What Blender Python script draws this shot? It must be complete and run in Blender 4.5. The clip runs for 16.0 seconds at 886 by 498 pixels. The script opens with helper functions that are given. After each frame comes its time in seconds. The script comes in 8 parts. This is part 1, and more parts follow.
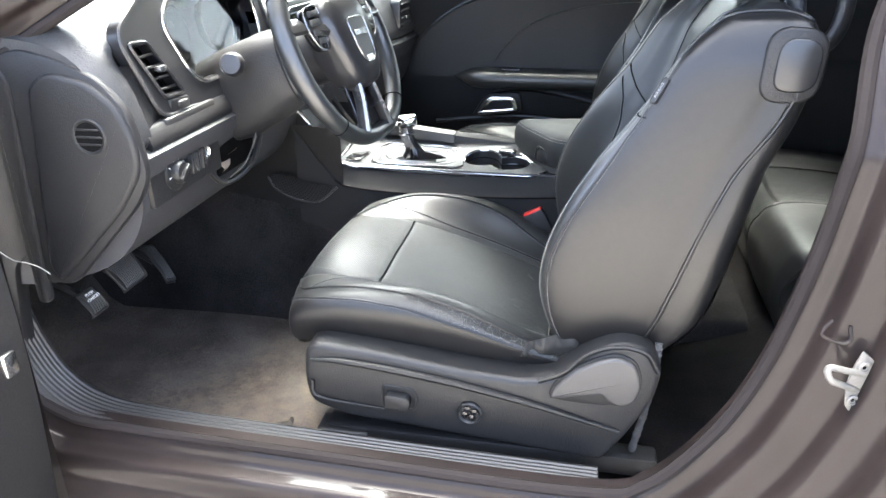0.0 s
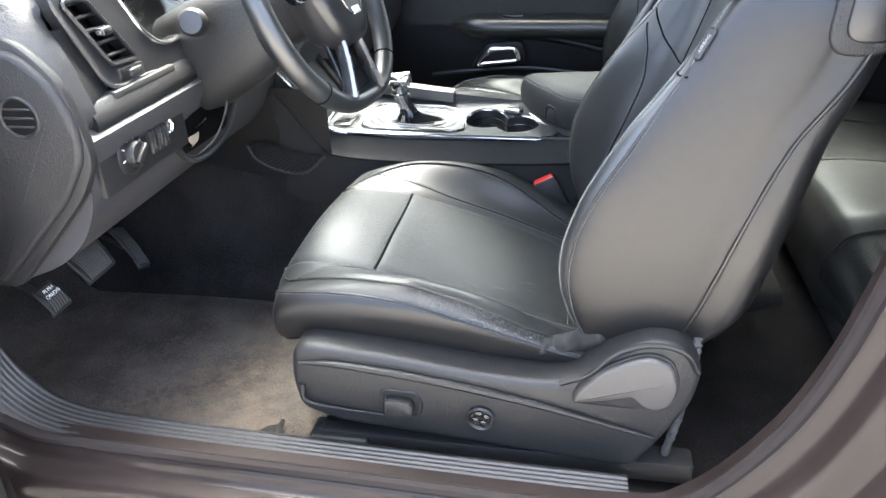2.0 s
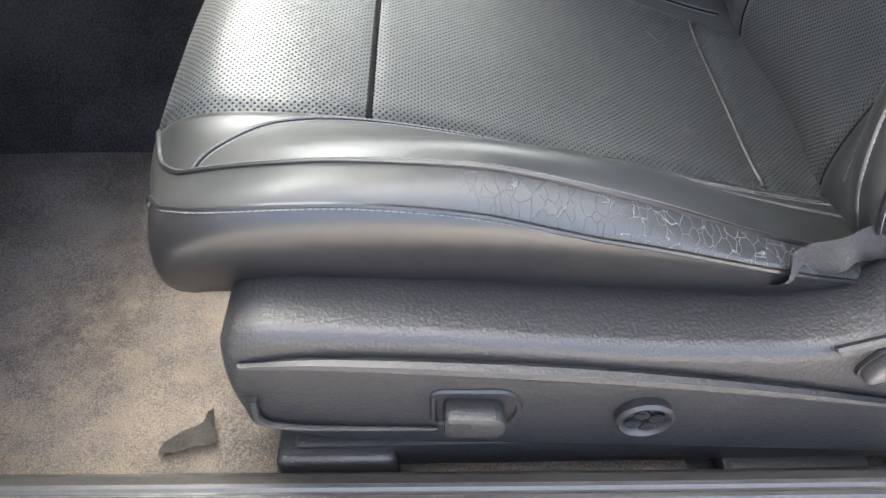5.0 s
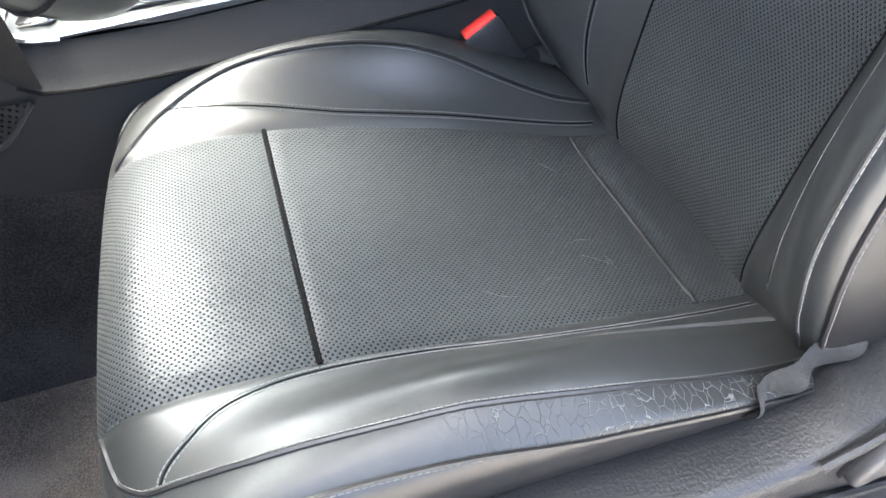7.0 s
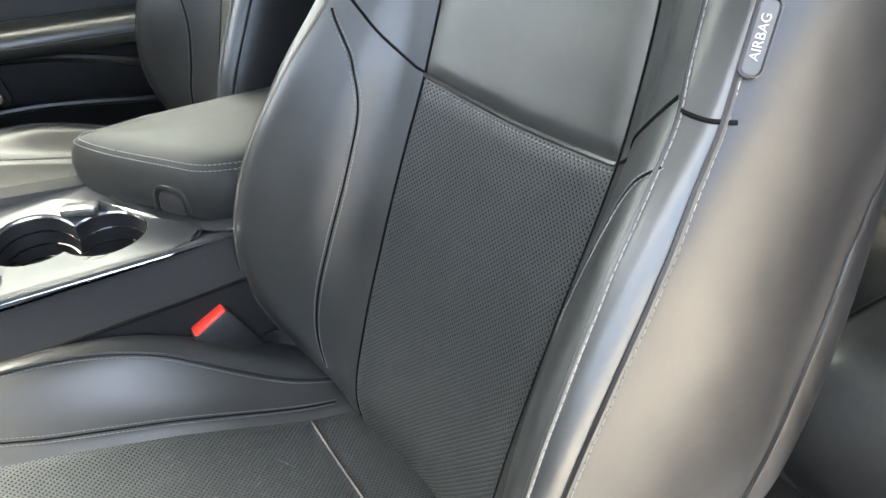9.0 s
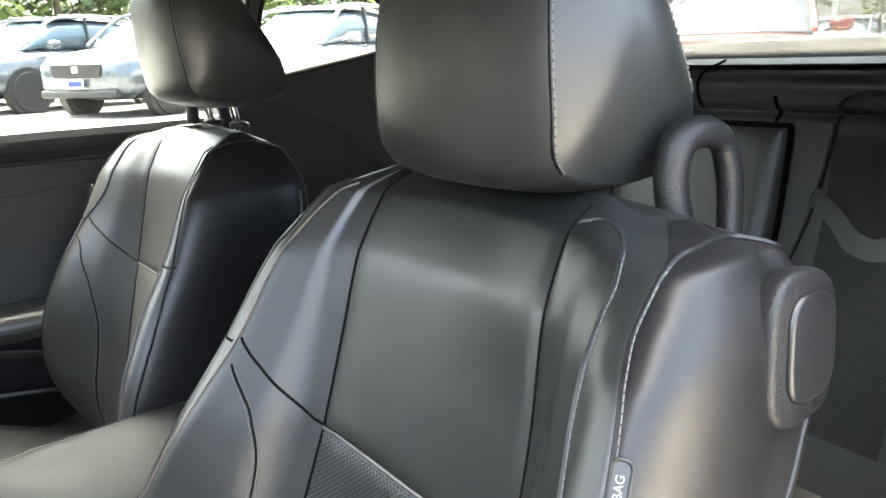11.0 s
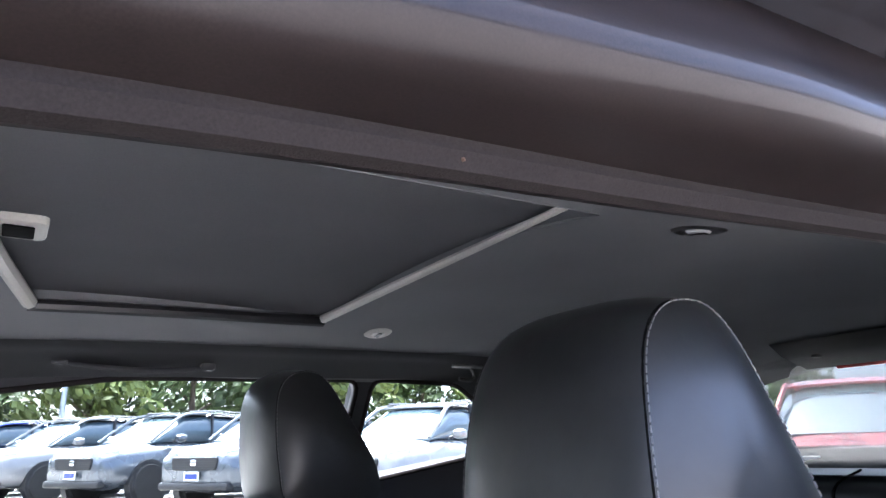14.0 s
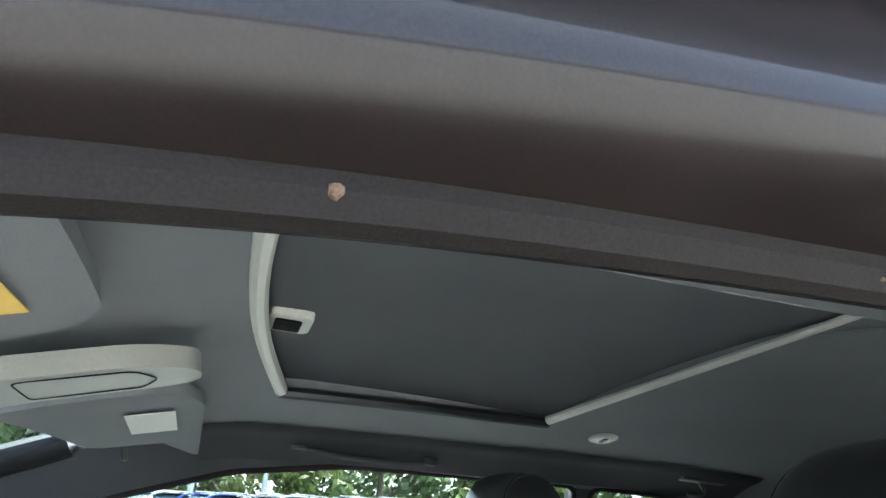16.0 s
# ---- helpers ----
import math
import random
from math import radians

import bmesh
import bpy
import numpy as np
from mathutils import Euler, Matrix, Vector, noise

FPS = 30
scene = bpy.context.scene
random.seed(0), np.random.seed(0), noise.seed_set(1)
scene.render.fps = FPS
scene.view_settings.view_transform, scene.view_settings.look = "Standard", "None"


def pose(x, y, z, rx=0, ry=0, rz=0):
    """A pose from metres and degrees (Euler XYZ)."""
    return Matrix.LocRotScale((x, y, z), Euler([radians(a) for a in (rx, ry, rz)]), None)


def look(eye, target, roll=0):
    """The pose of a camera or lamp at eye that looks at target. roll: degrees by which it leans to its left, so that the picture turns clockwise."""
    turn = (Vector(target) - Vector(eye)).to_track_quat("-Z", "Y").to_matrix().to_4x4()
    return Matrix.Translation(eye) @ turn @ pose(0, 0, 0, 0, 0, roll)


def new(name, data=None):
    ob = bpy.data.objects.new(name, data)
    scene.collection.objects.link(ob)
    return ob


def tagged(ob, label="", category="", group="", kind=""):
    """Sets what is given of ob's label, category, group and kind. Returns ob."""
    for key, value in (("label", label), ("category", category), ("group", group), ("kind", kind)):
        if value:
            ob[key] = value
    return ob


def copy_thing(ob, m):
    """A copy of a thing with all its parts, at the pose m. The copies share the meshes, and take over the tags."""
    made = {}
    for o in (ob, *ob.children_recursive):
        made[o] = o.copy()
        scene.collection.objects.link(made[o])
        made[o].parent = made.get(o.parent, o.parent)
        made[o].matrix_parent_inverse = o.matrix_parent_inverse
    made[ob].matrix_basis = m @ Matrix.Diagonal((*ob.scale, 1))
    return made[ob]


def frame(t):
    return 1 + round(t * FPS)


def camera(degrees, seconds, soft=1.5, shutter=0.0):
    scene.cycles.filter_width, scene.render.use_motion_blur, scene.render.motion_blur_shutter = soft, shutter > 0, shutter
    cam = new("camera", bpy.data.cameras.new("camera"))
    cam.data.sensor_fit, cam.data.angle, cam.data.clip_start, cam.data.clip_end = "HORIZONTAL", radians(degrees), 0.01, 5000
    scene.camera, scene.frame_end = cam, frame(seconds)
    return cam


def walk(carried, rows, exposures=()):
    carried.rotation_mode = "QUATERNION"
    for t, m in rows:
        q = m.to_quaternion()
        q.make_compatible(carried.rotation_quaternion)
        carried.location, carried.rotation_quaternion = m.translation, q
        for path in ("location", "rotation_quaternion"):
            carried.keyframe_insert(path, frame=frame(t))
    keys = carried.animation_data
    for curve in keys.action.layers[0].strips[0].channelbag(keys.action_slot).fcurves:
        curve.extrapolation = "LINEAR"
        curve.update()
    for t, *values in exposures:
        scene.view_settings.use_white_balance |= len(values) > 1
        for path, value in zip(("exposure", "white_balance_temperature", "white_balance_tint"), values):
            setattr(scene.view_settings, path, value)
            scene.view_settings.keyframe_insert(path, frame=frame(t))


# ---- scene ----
cam = camera(62.9, 16.0)
PATH = [
    (0, (-0.032, 0.016, 1.165), (-0.389, 1.811, 0.359), -0.6),
    (0.5, (-0.017, -0.025, 1.181), (-0.365, 1.776, 0.384), -1.3),
    (1, (-0.006, -0.035, 1.191), (-0.352, 1.762, 0.385), -1.8),
    (1.5, (-0.015, 0.024, 1.19), (-0.366, 1.8, 0.339), -2.2),
    (2, (-0.072, 0.186, 1.148), (-0.416, 1.92, 0.212), -2.1),
    (2.5, (-0.127, 0.363, 1.069), (-0.473, 2.042, 0.039), -2.4),
    (3, (-0.199, 0.512, 0.999), (-0.492, 2.128, -0.141), -1.9),
    (5.3, (-0.354, 0.773, 0.884), (-0.337, 2.119, -0.595), -2.4),
    (5.5, (-0.374, 0.786, 0.904), (-0.349, 2.14, -0.567), -3.6),
    (6, (-0.406, 0.828, 0.952), (-0.33, 2.209, -0.492), -6.3),
    (6.5, (-0.395, 0.85, 0.971), (-0.223, 2.245, -0.452), -7.7),
    (7, (-0.356, 0.853, 0.969), (-0.058, 2.247, -0.433), -7.8),
    (7.5, (-0.306, 0.852, 0.972), (0.135, 2.242, -0.397), -6.7),
    (8, (-0.261, 0.864, 0.994), (0.316, 2.26, -0.317), -5.4),
    (8.5, (-0.272, 0.867, 1.001), (0.536, 2.305, -0.13), -2.6),
    (9, (-0.25, 0.873, 1.052), (0.651, 2.328, 0.017), -1.9),
    (9.5, (-0.24, 0.876, 1.098), (0.754, 2.343, 0.17), -1.7),
    (10, (-0.23, 0.879, 1.134), (0.849, 2.359, 0.331), -1.5),
    (10.2, (-0.225, 0.881, 1.146), (0.888, 2.368, 0.404), -1.3),
    (12.3, (-0.161, 0.892, 1.188), (1.1, 2.443, 1.123), -3.2),
    (12.5, (-0.154, 0.894, 1.19), (1.102, 2.45, 1.213), -3.3),
    (13, (-0.144, 0.887, 1.203), (1.052, 2.473, 1.435), -3.3),
    (13.5, (-0.157, 0.892, 1.2), (0.947, 2.507, 1.616), -2.5),
    (14, (-0.171, 0.906, 1.193), (0.815, 2.556, 1.745), -0.8),
    (14.5, (-0.186, 0.923, 1.198), (0.673, 2.61, 1.843), 1.0),
    (15, (-0.201, 0.934, 1.203), (0.527, 2.654, 1.917), 2.6),
    (15.5, (-0.215, 0.938, 1.205), (0.383, 2.689, 1.963), 4.2),
    (16, (-0.227, 0.944, 1.205), (0.253, 2.726, 1.976), 5.4),
]
walk(cam, [(t, look(eye, target, roll)) for t, eye, target, roll in PATH], [(0, 5.2, 6250, 1), (1.5, 5.17, 6250, 0), (2.2, 5.25, 6250, 1), (3, 5.4, 6500, 2), (5.5, 5.5, 6450, 2), (6.5, 5.6, 6200, 2), (8.5, 5.65, 6700, -2), (10.2, 5.7, 6950, -3), (12.5, 5.35, 6400, 4), (13.25, 5.1, 5800, 11), (14, 4.75, 5500, 10), (15, 5.35, 4950, 2), (15.5, 5.5, 5150, 0), (16, 4.7, 5500, -9)])

# ---- daylight ----
world = bpy.data.worlds.new("sky")
scene.world = world
world.use_nodes = True
wt = world.node_tree
wt.nodes.clear()
sky = wt.nodes.new("ShaderNodeTexSky")
sky.sky_type, sky.sun_disc = "NISHITA", False
sky.sun_elevation, sky.sun_rotation = radians(64), radians(350)
sky.air_density, sky.dust_density, sky.ozone_density = 0.35, 8.0, 0.0
bg = wt.nodes.new("ShaderNodeBackground")
bg.inputs["Strength"].default_value = 0.15
wo = wt.nodes.new("ShaderNodeOutputWorld")
wt.links.new(sky.outputs[0], bg.inputs[0])
wt.links.new(bg.outputs[0], wo.inputs[0])
sun = new("sun", bpy.data.lights.new("sun", "SUN"))
sun.data.energy, sun.data.angle, sun.data.color = 0.5, radians(40), (1.0, 0.97, 0.93)
sun.matrix_basis = look((-0.8, 4.6, 9), (0, 0, 0))


# ---- materials ----
def mat(name, color, rough=0.5, metal=0.0, bump=0.0, scale=60.0, vary=0.15, coat=0.0, stretch=(1, 1, 1), big=4.0, spec=0.5):
    """Colour varied at two scales, with fine relief. scale: features to the metre."""
    m = bpy.data.materials.new(name)
    m.use_nodes = True
    nt = m.node_tree
    p = nt.nodes["Principled BSDF"]
    tc = nt.nodes.new("ShaderNodeTexCoord")
    mp = nt.nodes.new("ShaderNodeMapping")
    mp.inputs["Scale"].default_value = stretch
    nt.links.new(tc.outputs["Object"], mp.inputs[0])
    n1 = nt.nodes.new("ShaderNodeTexNoise")
    n1.inputs["Scale"].default_value, n1.inputs["Detail"].default_value = scale, 4
    n2 = nt.nodes.new("ShaderNodeTexNoise")
    n2.inputs["Scale"].default_value, n2.inputs["Detail"].default_value = big, 3
    for n in (n1, n2):
        nt.links.new(mp.outputs[0], n.inputs["Vector"])
    add = nt.nodes.new("ShaderNodeMath")
    add.operation = "ADD"
    nt.links.new(n1.outputs[0], add.inputs[0])
    nt.links.new(n2.outputs[0], add.inputs[1])
    mr = nt.nodes.new("ShaderNodeMapRange")
    mr.inputs[1].default_value, mr.inputs[2].default_value = 0.6, 1.4
    mr.inputs[3].default_value, mr.inputs[4].default_value = 1 - vary, 1 + vary
    nt.links.new(add.outputs[0], mr.inputs[0])
    mix = nt.nodes.new("ShaderNodeVectorMath")
    mix.operation = "SCALE"
    mix.inputs[0].default_value = color
    nt.links.new(mr.outputs[0], mix.inputs["Scale"])
    nt.links.new(mix.outputs[0], p.inputs["Base Color"])
    r2 = nt.nodes.new("ShaderNodeMapRange")
    r2.inputs[1].default_value, r2.inputs[2].default_value = 0.3, 0.7
    r2.inputs[3].default_value, r2.inputs[4].default_value = max(0.02, rough - 0.06), rough + 0.06
    nt.links.new(n2.outputs[0], r2.inputs[0])
    nt.links.new(r2.outputs[0], p.inputs["Roughness"])
    p.inputs["Metallic"].default_value = metal
    p.inputs["Coat Weight"].default_value = coat
    p.inputs["Coat Roughness"].default_value = 0.08
    p.inputs["Specular IOR Level"].default_value = spec
    if bump:
        b = nt.nodes.new("ShaderNodeBump")
        b.inputs["Strength"].default_value, b.inputs["Distance"].default_value = bump, 0.001
        nt.links.new(n1.outputs[0], b.inputs["Height"])
        nt.links.new(b.outputs[0], p.inputs["Normal"])
    m["kit"] = 1
    return m


def leather(name, color, rough, cells=900.0, crease=0.0):
    """Pebbled hide: fine cells, soft folds and, where worn, creases."""
    m = mat(name, color, rough, 0, 0.0, 90, 0.2, big=9, coat=0.10, spec=0.5)
    m.node_tree.nodes["Principled BSDF"].inputs["Coat Roughness"].default_value = 0.30
    nt = m.node_tree
    p = nt.nodes["Principled BSDF"]
    tc = nt.nodes["Texture Coordinate"]
    vo = nt.nodes.new("ShaderNodeTexVoronoi")
    vo.inputs["Scale"].default_value = cells
    nt.links.new(tc.outputs["Object"], vo.inputs["Vector"])
    no = nt.nodes.new("ShaderNodeTexNoise")
    no.inputs["Scale"].default_value, no.inputs["Detail"].default_value = 30, 5
    nt.links.new(tc.outputs["Object"], no.inputs["Vector"])
    b1 = nt.nodes.new("ShaderNodeBump")
    b1.inputs["Strength"].default_value, b1.inputs["Distance"].default_value = 0.06, 0.0004
    nt.links.new(vo.outputs["Distance"], b1.inputs["Height"])
    b2 = nt.nodes.new("ShaderNodeBump")
    b2.inputs["Strength"].default_value, b2.inputs["Distance"].default_value = 0.14, 0.004
    nt.links.new(no.outputs[0], b2.inputs["Height"])
    nt.links.new(b1.outputs[0], b2.inputs["Normal"])
    last = b2
    if crease:
        v2 = nt.nodes.new("ShaderNodeTexVoronoi")
        v2.feature = "DISTANCE_TO_EDGE"
        v2.inputs["Scale"].default_value = crease
        cm = nt.nodes.new("ShaderNodeMapping")
        cm.inputs["Scale"].default_value = (1.25, 0.9, 0.62)
        cm.inputs["Rotation"].default_value = (0.0, 0.35, 0.2)
        nt.links.new(tc.outputs["Object"], cm.inputs[0])
        wob = nt.nodes.new("ShaderNodeVectorMath")
        wob.operation = "MULTIPLY_ADD"
        wob.inputs[1].default_value = (0.02, 0.02, 0.02)
        nt.links.new(no.outputs[1], wob.inputs[0])
        nt.links.new(cm.outputs[0], wob.inputs[2])
        nt.links.new(wob.outputs[0], v2.inputs["Vector"])
        cr = nt.nodes.new("ShaderNodeMapRange")
        cr.inputs[1].default_value, cr.inputs[2].default_value = 0.0, 0.028
        nt.links.new(v2.outputs["Distance"], cr.inputs[0])
        b3 = nt.nodes.new("ShaderNodeBump")
        b3.inputs["Strength"].default_value, b3.inputs["Distance"].default_value = 0.8, 0.0016
        sx = nt.nodes.new("ShaderNodeSeparateXYZ")
        nt.links.new(tc.outputs["Object"], sx.inputs[0])
        wear = nt.nodes.new("ShaderNodeMapRange")
        wear.inputs[1].default_value, wear.inputs[2].default_value = -0.33, -0.19
        nt.links.new(sx.outputs[0], wear.inputs[0])
        mixh = nt.nodes.new("ShaderNodeMix")
        mixh.inputs[2].default_value = 1.0
        nt.links.new(wear.outputs[0], mixh.inputs[0])
        nt.links.new(cr.outputs[0], mixh.inputs[3])
        nt.links.new(mixh.outputs[0], b3.inputs["Height"])
        bare = nt.nodes.new("ShaderNodeMix")
        bare.data_type = "RGBA"
        bare.inputs[6].default_value = (0.15, 0.15, 0.148, 1)
        nt.links.new(mixh.outputs[0], bare.inputs[0])
        nt.links.new(p.inputs["Base Color"].links[0].from_socket, bare.inputs[7])
        nt.links.new(bare.outputs[2], p.inputs["Base Color"])
        nt.links.new(b2.outputs[0], b3.inputs["Normal"])
        last = b3
    nt.links.new(last.outputs[0], p.inputs["Normal"])
    return m


def perforated(name, color, rough, pitch=0.0037, lower="XY"):
    """Hide punched with rows of small holes, staggered like bricks."""
    m = leather(name, color, rough, 700)
    nt = m.node_tree
    p = nt.nodes["Principled BSDF"]
    old = p.inputs["Normal"].links[0].from_node
    uv = nt.nodes.new("ShaderNodeUVMap")
    uv.uv_map = "metres"
    mp = nt.nodes.new("ShaderNodeMapping")
    mp.inputs["Rotation"].default_value = (0, 0, radians(45))
    mp.inputs["Scale"].default_value = (1 / pitch, 1 / pitch, 1)
    nt.links.new(uv.outputs[0], mp.inputs[0])
    fr = nt.nodes.new("ShaderNodeVectorMath")
    fr.operation = "FRACTION"
    nt.links.new(mp.outputs[0], fr.inputs[0])
    su = nt.nodes.new("ShaderNodeVectorMath")
    su.operation = "SUBTRACT"
    su.inputs[1].default_value = (0.5, 0.5, 0)
    nt.links.new(fr.outputs[0], su.inputs[0])
    le = nt.nodes.new("ShaderNodeVectorMath")
    le.operation = "LENGTH"
    nt.links.new(su.outputs[0], le.inputs[0])
    ho = nt.nodes.new("ShaderNodeMapRange")
    ho.interpolation_type = "SMOOTHSTEP"
    ho.inputs[1].default_value, ho.inputs[2].default_value = 0.11, 0.37
    nt.links.new(le.outputs["Value"], ho.inputs[0])
    b = nt.nodes.new("ShaderNodeBump")
    b.inputs["Strength"].default_value, b.inputs["Distance"].default_value = 0.85, 0.0013
    nt.links.new(ho.outputs[0], b.inputs["Height"])
    nt.links.new(old.outputs[0], b.inputs["Normal"])
    nt.links.new(b.outputs[0], p.inputs["Normal"])
    base = p.inputs["Base Color"].links[0].from_socket
    mx = nt.nodes.new("ShaderNodeMix")
    mx.data_type = "RGBA"
    mx.inputs[6].default_value = (0.004, 0.004, 0.004, 1)
    nt.links.new(ho.outputs[0], mx.inputs[0])
    gl = nt.nodes.new("ShaderNodeMath")
    gl.operation = "MULTIPLY"
    gl.inputs[1].default_value = 0.34
    nt.links.new(ho.outputs[0], gl.inputs[0])
    nt.links.new(gl.outputs[0], p.inputs["Specular IOR Level"])
    p.inputs["Coat Weight"].default_value = 0.06
    nt.links.new(base, mx.inputs[7])
    nt.links.new(mx.outputs[2], p.inputs["Base Color"])
    return m


def glass(name, tint=(0.93, 0.96, 0.95), gloss=0.6):
    m = bpy.data.materials.new(name)
    m.use_nodes = True
    nt = m.node_tree
    nt.nodes.clear()
    tr = nt.nodes.new("ShaderNodeBsdfTransparent")
    tr.inputs[0].default_value = (*tint, 1)
    gl = nt.nodes.new("ShaderNodeBsdfGlossy")
    gl.inputs["Roughness"].default_value = 0.02
    fr = nt.nodes.new("ShaderNodeFresnel")
    fr.inputs[0].default_value = 1.45
    ml = nt.nodes.new("ShaderNodeMath")
    ml.operation = "MULTIPLY"
    ml.inputs[1].default_value = gloss
    mx = nt.nodes.new("ShaderNodeMixShader")
    ou = nt.nodes.new("ShaderNodeOutputMaterial")
    nt.links.new(fr.outputs[0], ml.inputs[0])
    nt.links.new(ml.outputs[0], mx.inputs[0])
    nt.links.new(tr.outputs[0], mx.inputs[1])
    nt.links.new(gl.outputs[0], mx.inputs[2])
    nt.links.new(mx.outputs[0], ou.inputs[0])
    return m


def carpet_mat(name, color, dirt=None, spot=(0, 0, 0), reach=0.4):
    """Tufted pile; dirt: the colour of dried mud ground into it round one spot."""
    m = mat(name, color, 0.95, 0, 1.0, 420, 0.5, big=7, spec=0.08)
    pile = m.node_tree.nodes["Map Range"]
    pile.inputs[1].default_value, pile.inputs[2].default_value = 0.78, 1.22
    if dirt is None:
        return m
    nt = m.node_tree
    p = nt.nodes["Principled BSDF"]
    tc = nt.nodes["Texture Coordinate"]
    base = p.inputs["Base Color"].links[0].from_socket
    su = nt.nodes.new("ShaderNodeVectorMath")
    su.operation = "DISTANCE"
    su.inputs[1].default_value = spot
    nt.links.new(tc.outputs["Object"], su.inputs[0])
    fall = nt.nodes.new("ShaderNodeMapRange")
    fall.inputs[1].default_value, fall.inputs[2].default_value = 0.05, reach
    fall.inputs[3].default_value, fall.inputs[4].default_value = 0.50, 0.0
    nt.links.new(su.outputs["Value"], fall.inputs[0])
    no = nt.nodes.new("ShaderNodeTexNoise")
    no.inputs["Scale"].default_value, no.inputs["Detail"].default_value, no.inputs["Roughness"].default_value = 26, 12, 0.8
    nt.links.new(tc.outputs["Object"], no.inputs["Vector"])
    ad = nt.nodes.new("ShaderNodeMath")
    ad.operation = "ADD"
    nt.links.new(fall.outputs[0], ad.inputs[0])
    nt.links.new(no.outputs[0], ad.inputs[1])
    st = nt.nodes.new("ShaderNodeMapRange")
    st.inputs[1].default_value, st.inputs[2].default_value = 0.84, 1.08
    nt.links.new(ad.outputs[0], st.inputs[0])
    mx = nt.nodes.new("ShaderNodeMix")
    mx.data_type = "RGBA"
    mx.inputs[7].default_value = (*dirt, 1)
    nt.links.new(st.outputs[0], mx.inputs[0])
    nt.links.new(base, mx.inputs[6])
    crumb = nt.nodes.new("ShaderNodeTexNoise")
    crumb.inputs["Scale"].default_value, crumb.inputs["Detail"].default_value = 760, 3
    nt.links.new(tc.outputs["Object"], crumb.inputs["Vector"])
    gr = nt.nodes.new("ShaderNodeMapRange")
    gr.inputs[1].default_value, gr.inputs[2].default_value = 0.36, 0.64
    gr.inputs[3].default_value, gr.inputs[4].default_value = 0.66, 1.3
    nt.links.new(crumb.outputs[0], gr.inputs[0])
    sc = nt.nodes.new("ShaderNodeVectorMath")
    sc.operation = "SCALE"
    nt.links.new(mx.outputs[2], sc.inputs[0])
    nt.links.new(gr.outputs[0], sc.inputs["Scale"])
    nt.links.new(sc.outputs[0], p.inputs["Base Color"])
    return m


LEATHER = leather("black_leather", (0.0120, 0.0131, 0.0132), 0.38)
LEATHER.node_tree.nodes["Principled BSDF"].inputs["Specular IOR Level"].default_value = 0.72
HEAD_LEATHER = leather("headrest_leather", (0.0135, 0.0146, 0.0147), 0.40)
HEAD_LEATHER.node_tree.nodes["Principled BSDF"].inputs["Specular IOR Level"].default_value = 0.46
# Black leather in a lighter colour, standing in for rear window light on the bench.
LEATHER_REAR_LIT = leather("lit_rear_bench_leather", (0.038, 0.040, 0.0397), 0.40)
ARM_LEATHER = leather("armrest_leather", (0.0125, 0.0137, 0.0142), 0.56)
ARM_LEATHER.node_tree.nodes["Principled BSDF"].inputs["Specular IOR Level"].default_value = 0.22
ARM_LEATHER.node_tree.nodes["Principled BSDF"].inputs["Coat Weight"].default_value = 0.0
LEATHER_WORN = leather("creased_leather", (0.019, 0.0198, 0.0197), 0.36, 700, 105)
LEATHER_WORN.node_tree.nodes["Principled BSDF"].inputs["Specular IOR Level"].default_value = 0.26
SCUFFED = mat("scuffed_leather", (0.075, 0.075, 0.076), 0.6, 0, 0.2, 500, 0.3)
LEATHER_SIDE = leather("smooth_side_leather", (0.0095, 0.0093, 0.0096), 0.35)
LEATHER_SIDE.node_tree.nodes["Principled BSDF"].inputs["Specular IOR Level"].default_value = 0.36
LEATHER_SIDE.node_tree.nodes["Principled BSDF"].inputs["Coat Weight"].default_value = 0.05
PERFORATED = perforated("perforated_leather", (0.027, 0.0296, 0.0304), 0.44)
THREAD = mat("grey_thread", (0.13, 0.13, 0.127), 0.7, 0, 0.4, 900, 0.2)
# Near-black that paints shade into seams, gaps and recesses; also the striker's rubber pad.
DARK_GAP = mat("gap_shade_black", (0.004, 0.004, 0.004), 0.95, spec=0.08)
SHELF = mat("shelf_felt", (0.050, 0.050, 0.048), 0.95, 0, 0.9, 700, 0.4, spec=0.1)
FELT = mat("grey_felt", (0.045, 0.044, 0.043), 0.95, 0, 0.9, 700, 0.4)
PLASTIC = mat("grained_black_plastic", (0.0115, 0.0115, 0.0122), 0.45, 0, 0.7, 380, 0.2, spec=0.32)
CONSOLE_SKIN = mat("console_skin", (0.0105, 0.0106, 0.0112), 0.55, 0, 0.3, 420, 0.15, spec=0.13)
# Black plastic in a lighter colour, to brighten trim deep in the cabin.
TRIM_INNER_LIT = mat("lit_black_cabin_trim", (0.034, 0.034, 0.0365), 0.5, 0, 0.3, 420, 0.15, spec=0.3)
DOOR_TRIM = mat("grained_door_trim", (0.017, 0.0175, 0.0185), 0.5, 0, 0.3, 420, 0.15, spec=0.25)
PLASTIC_PAD = mat("grained_dash_skin", (0.026, 0.0265, 0.0275), 0.42, 0, 1.0, 300, 0.2)
PLASTIC_SMOOTH = mat("satin_black_plastic", (0.014, 0.014, 0.015), 0.32, 0, 0.05, 200, 0.15)
PLASTIC_GREY = mat("grey_plastic", (0.030, 0.029, 0.0285), 0.45, 0, 0.3, 400, 0.15)
PIANO = mat("gloss_black", (0.008, 0.008, 0.009), 0.1, 0, 0, 100, 0.2)
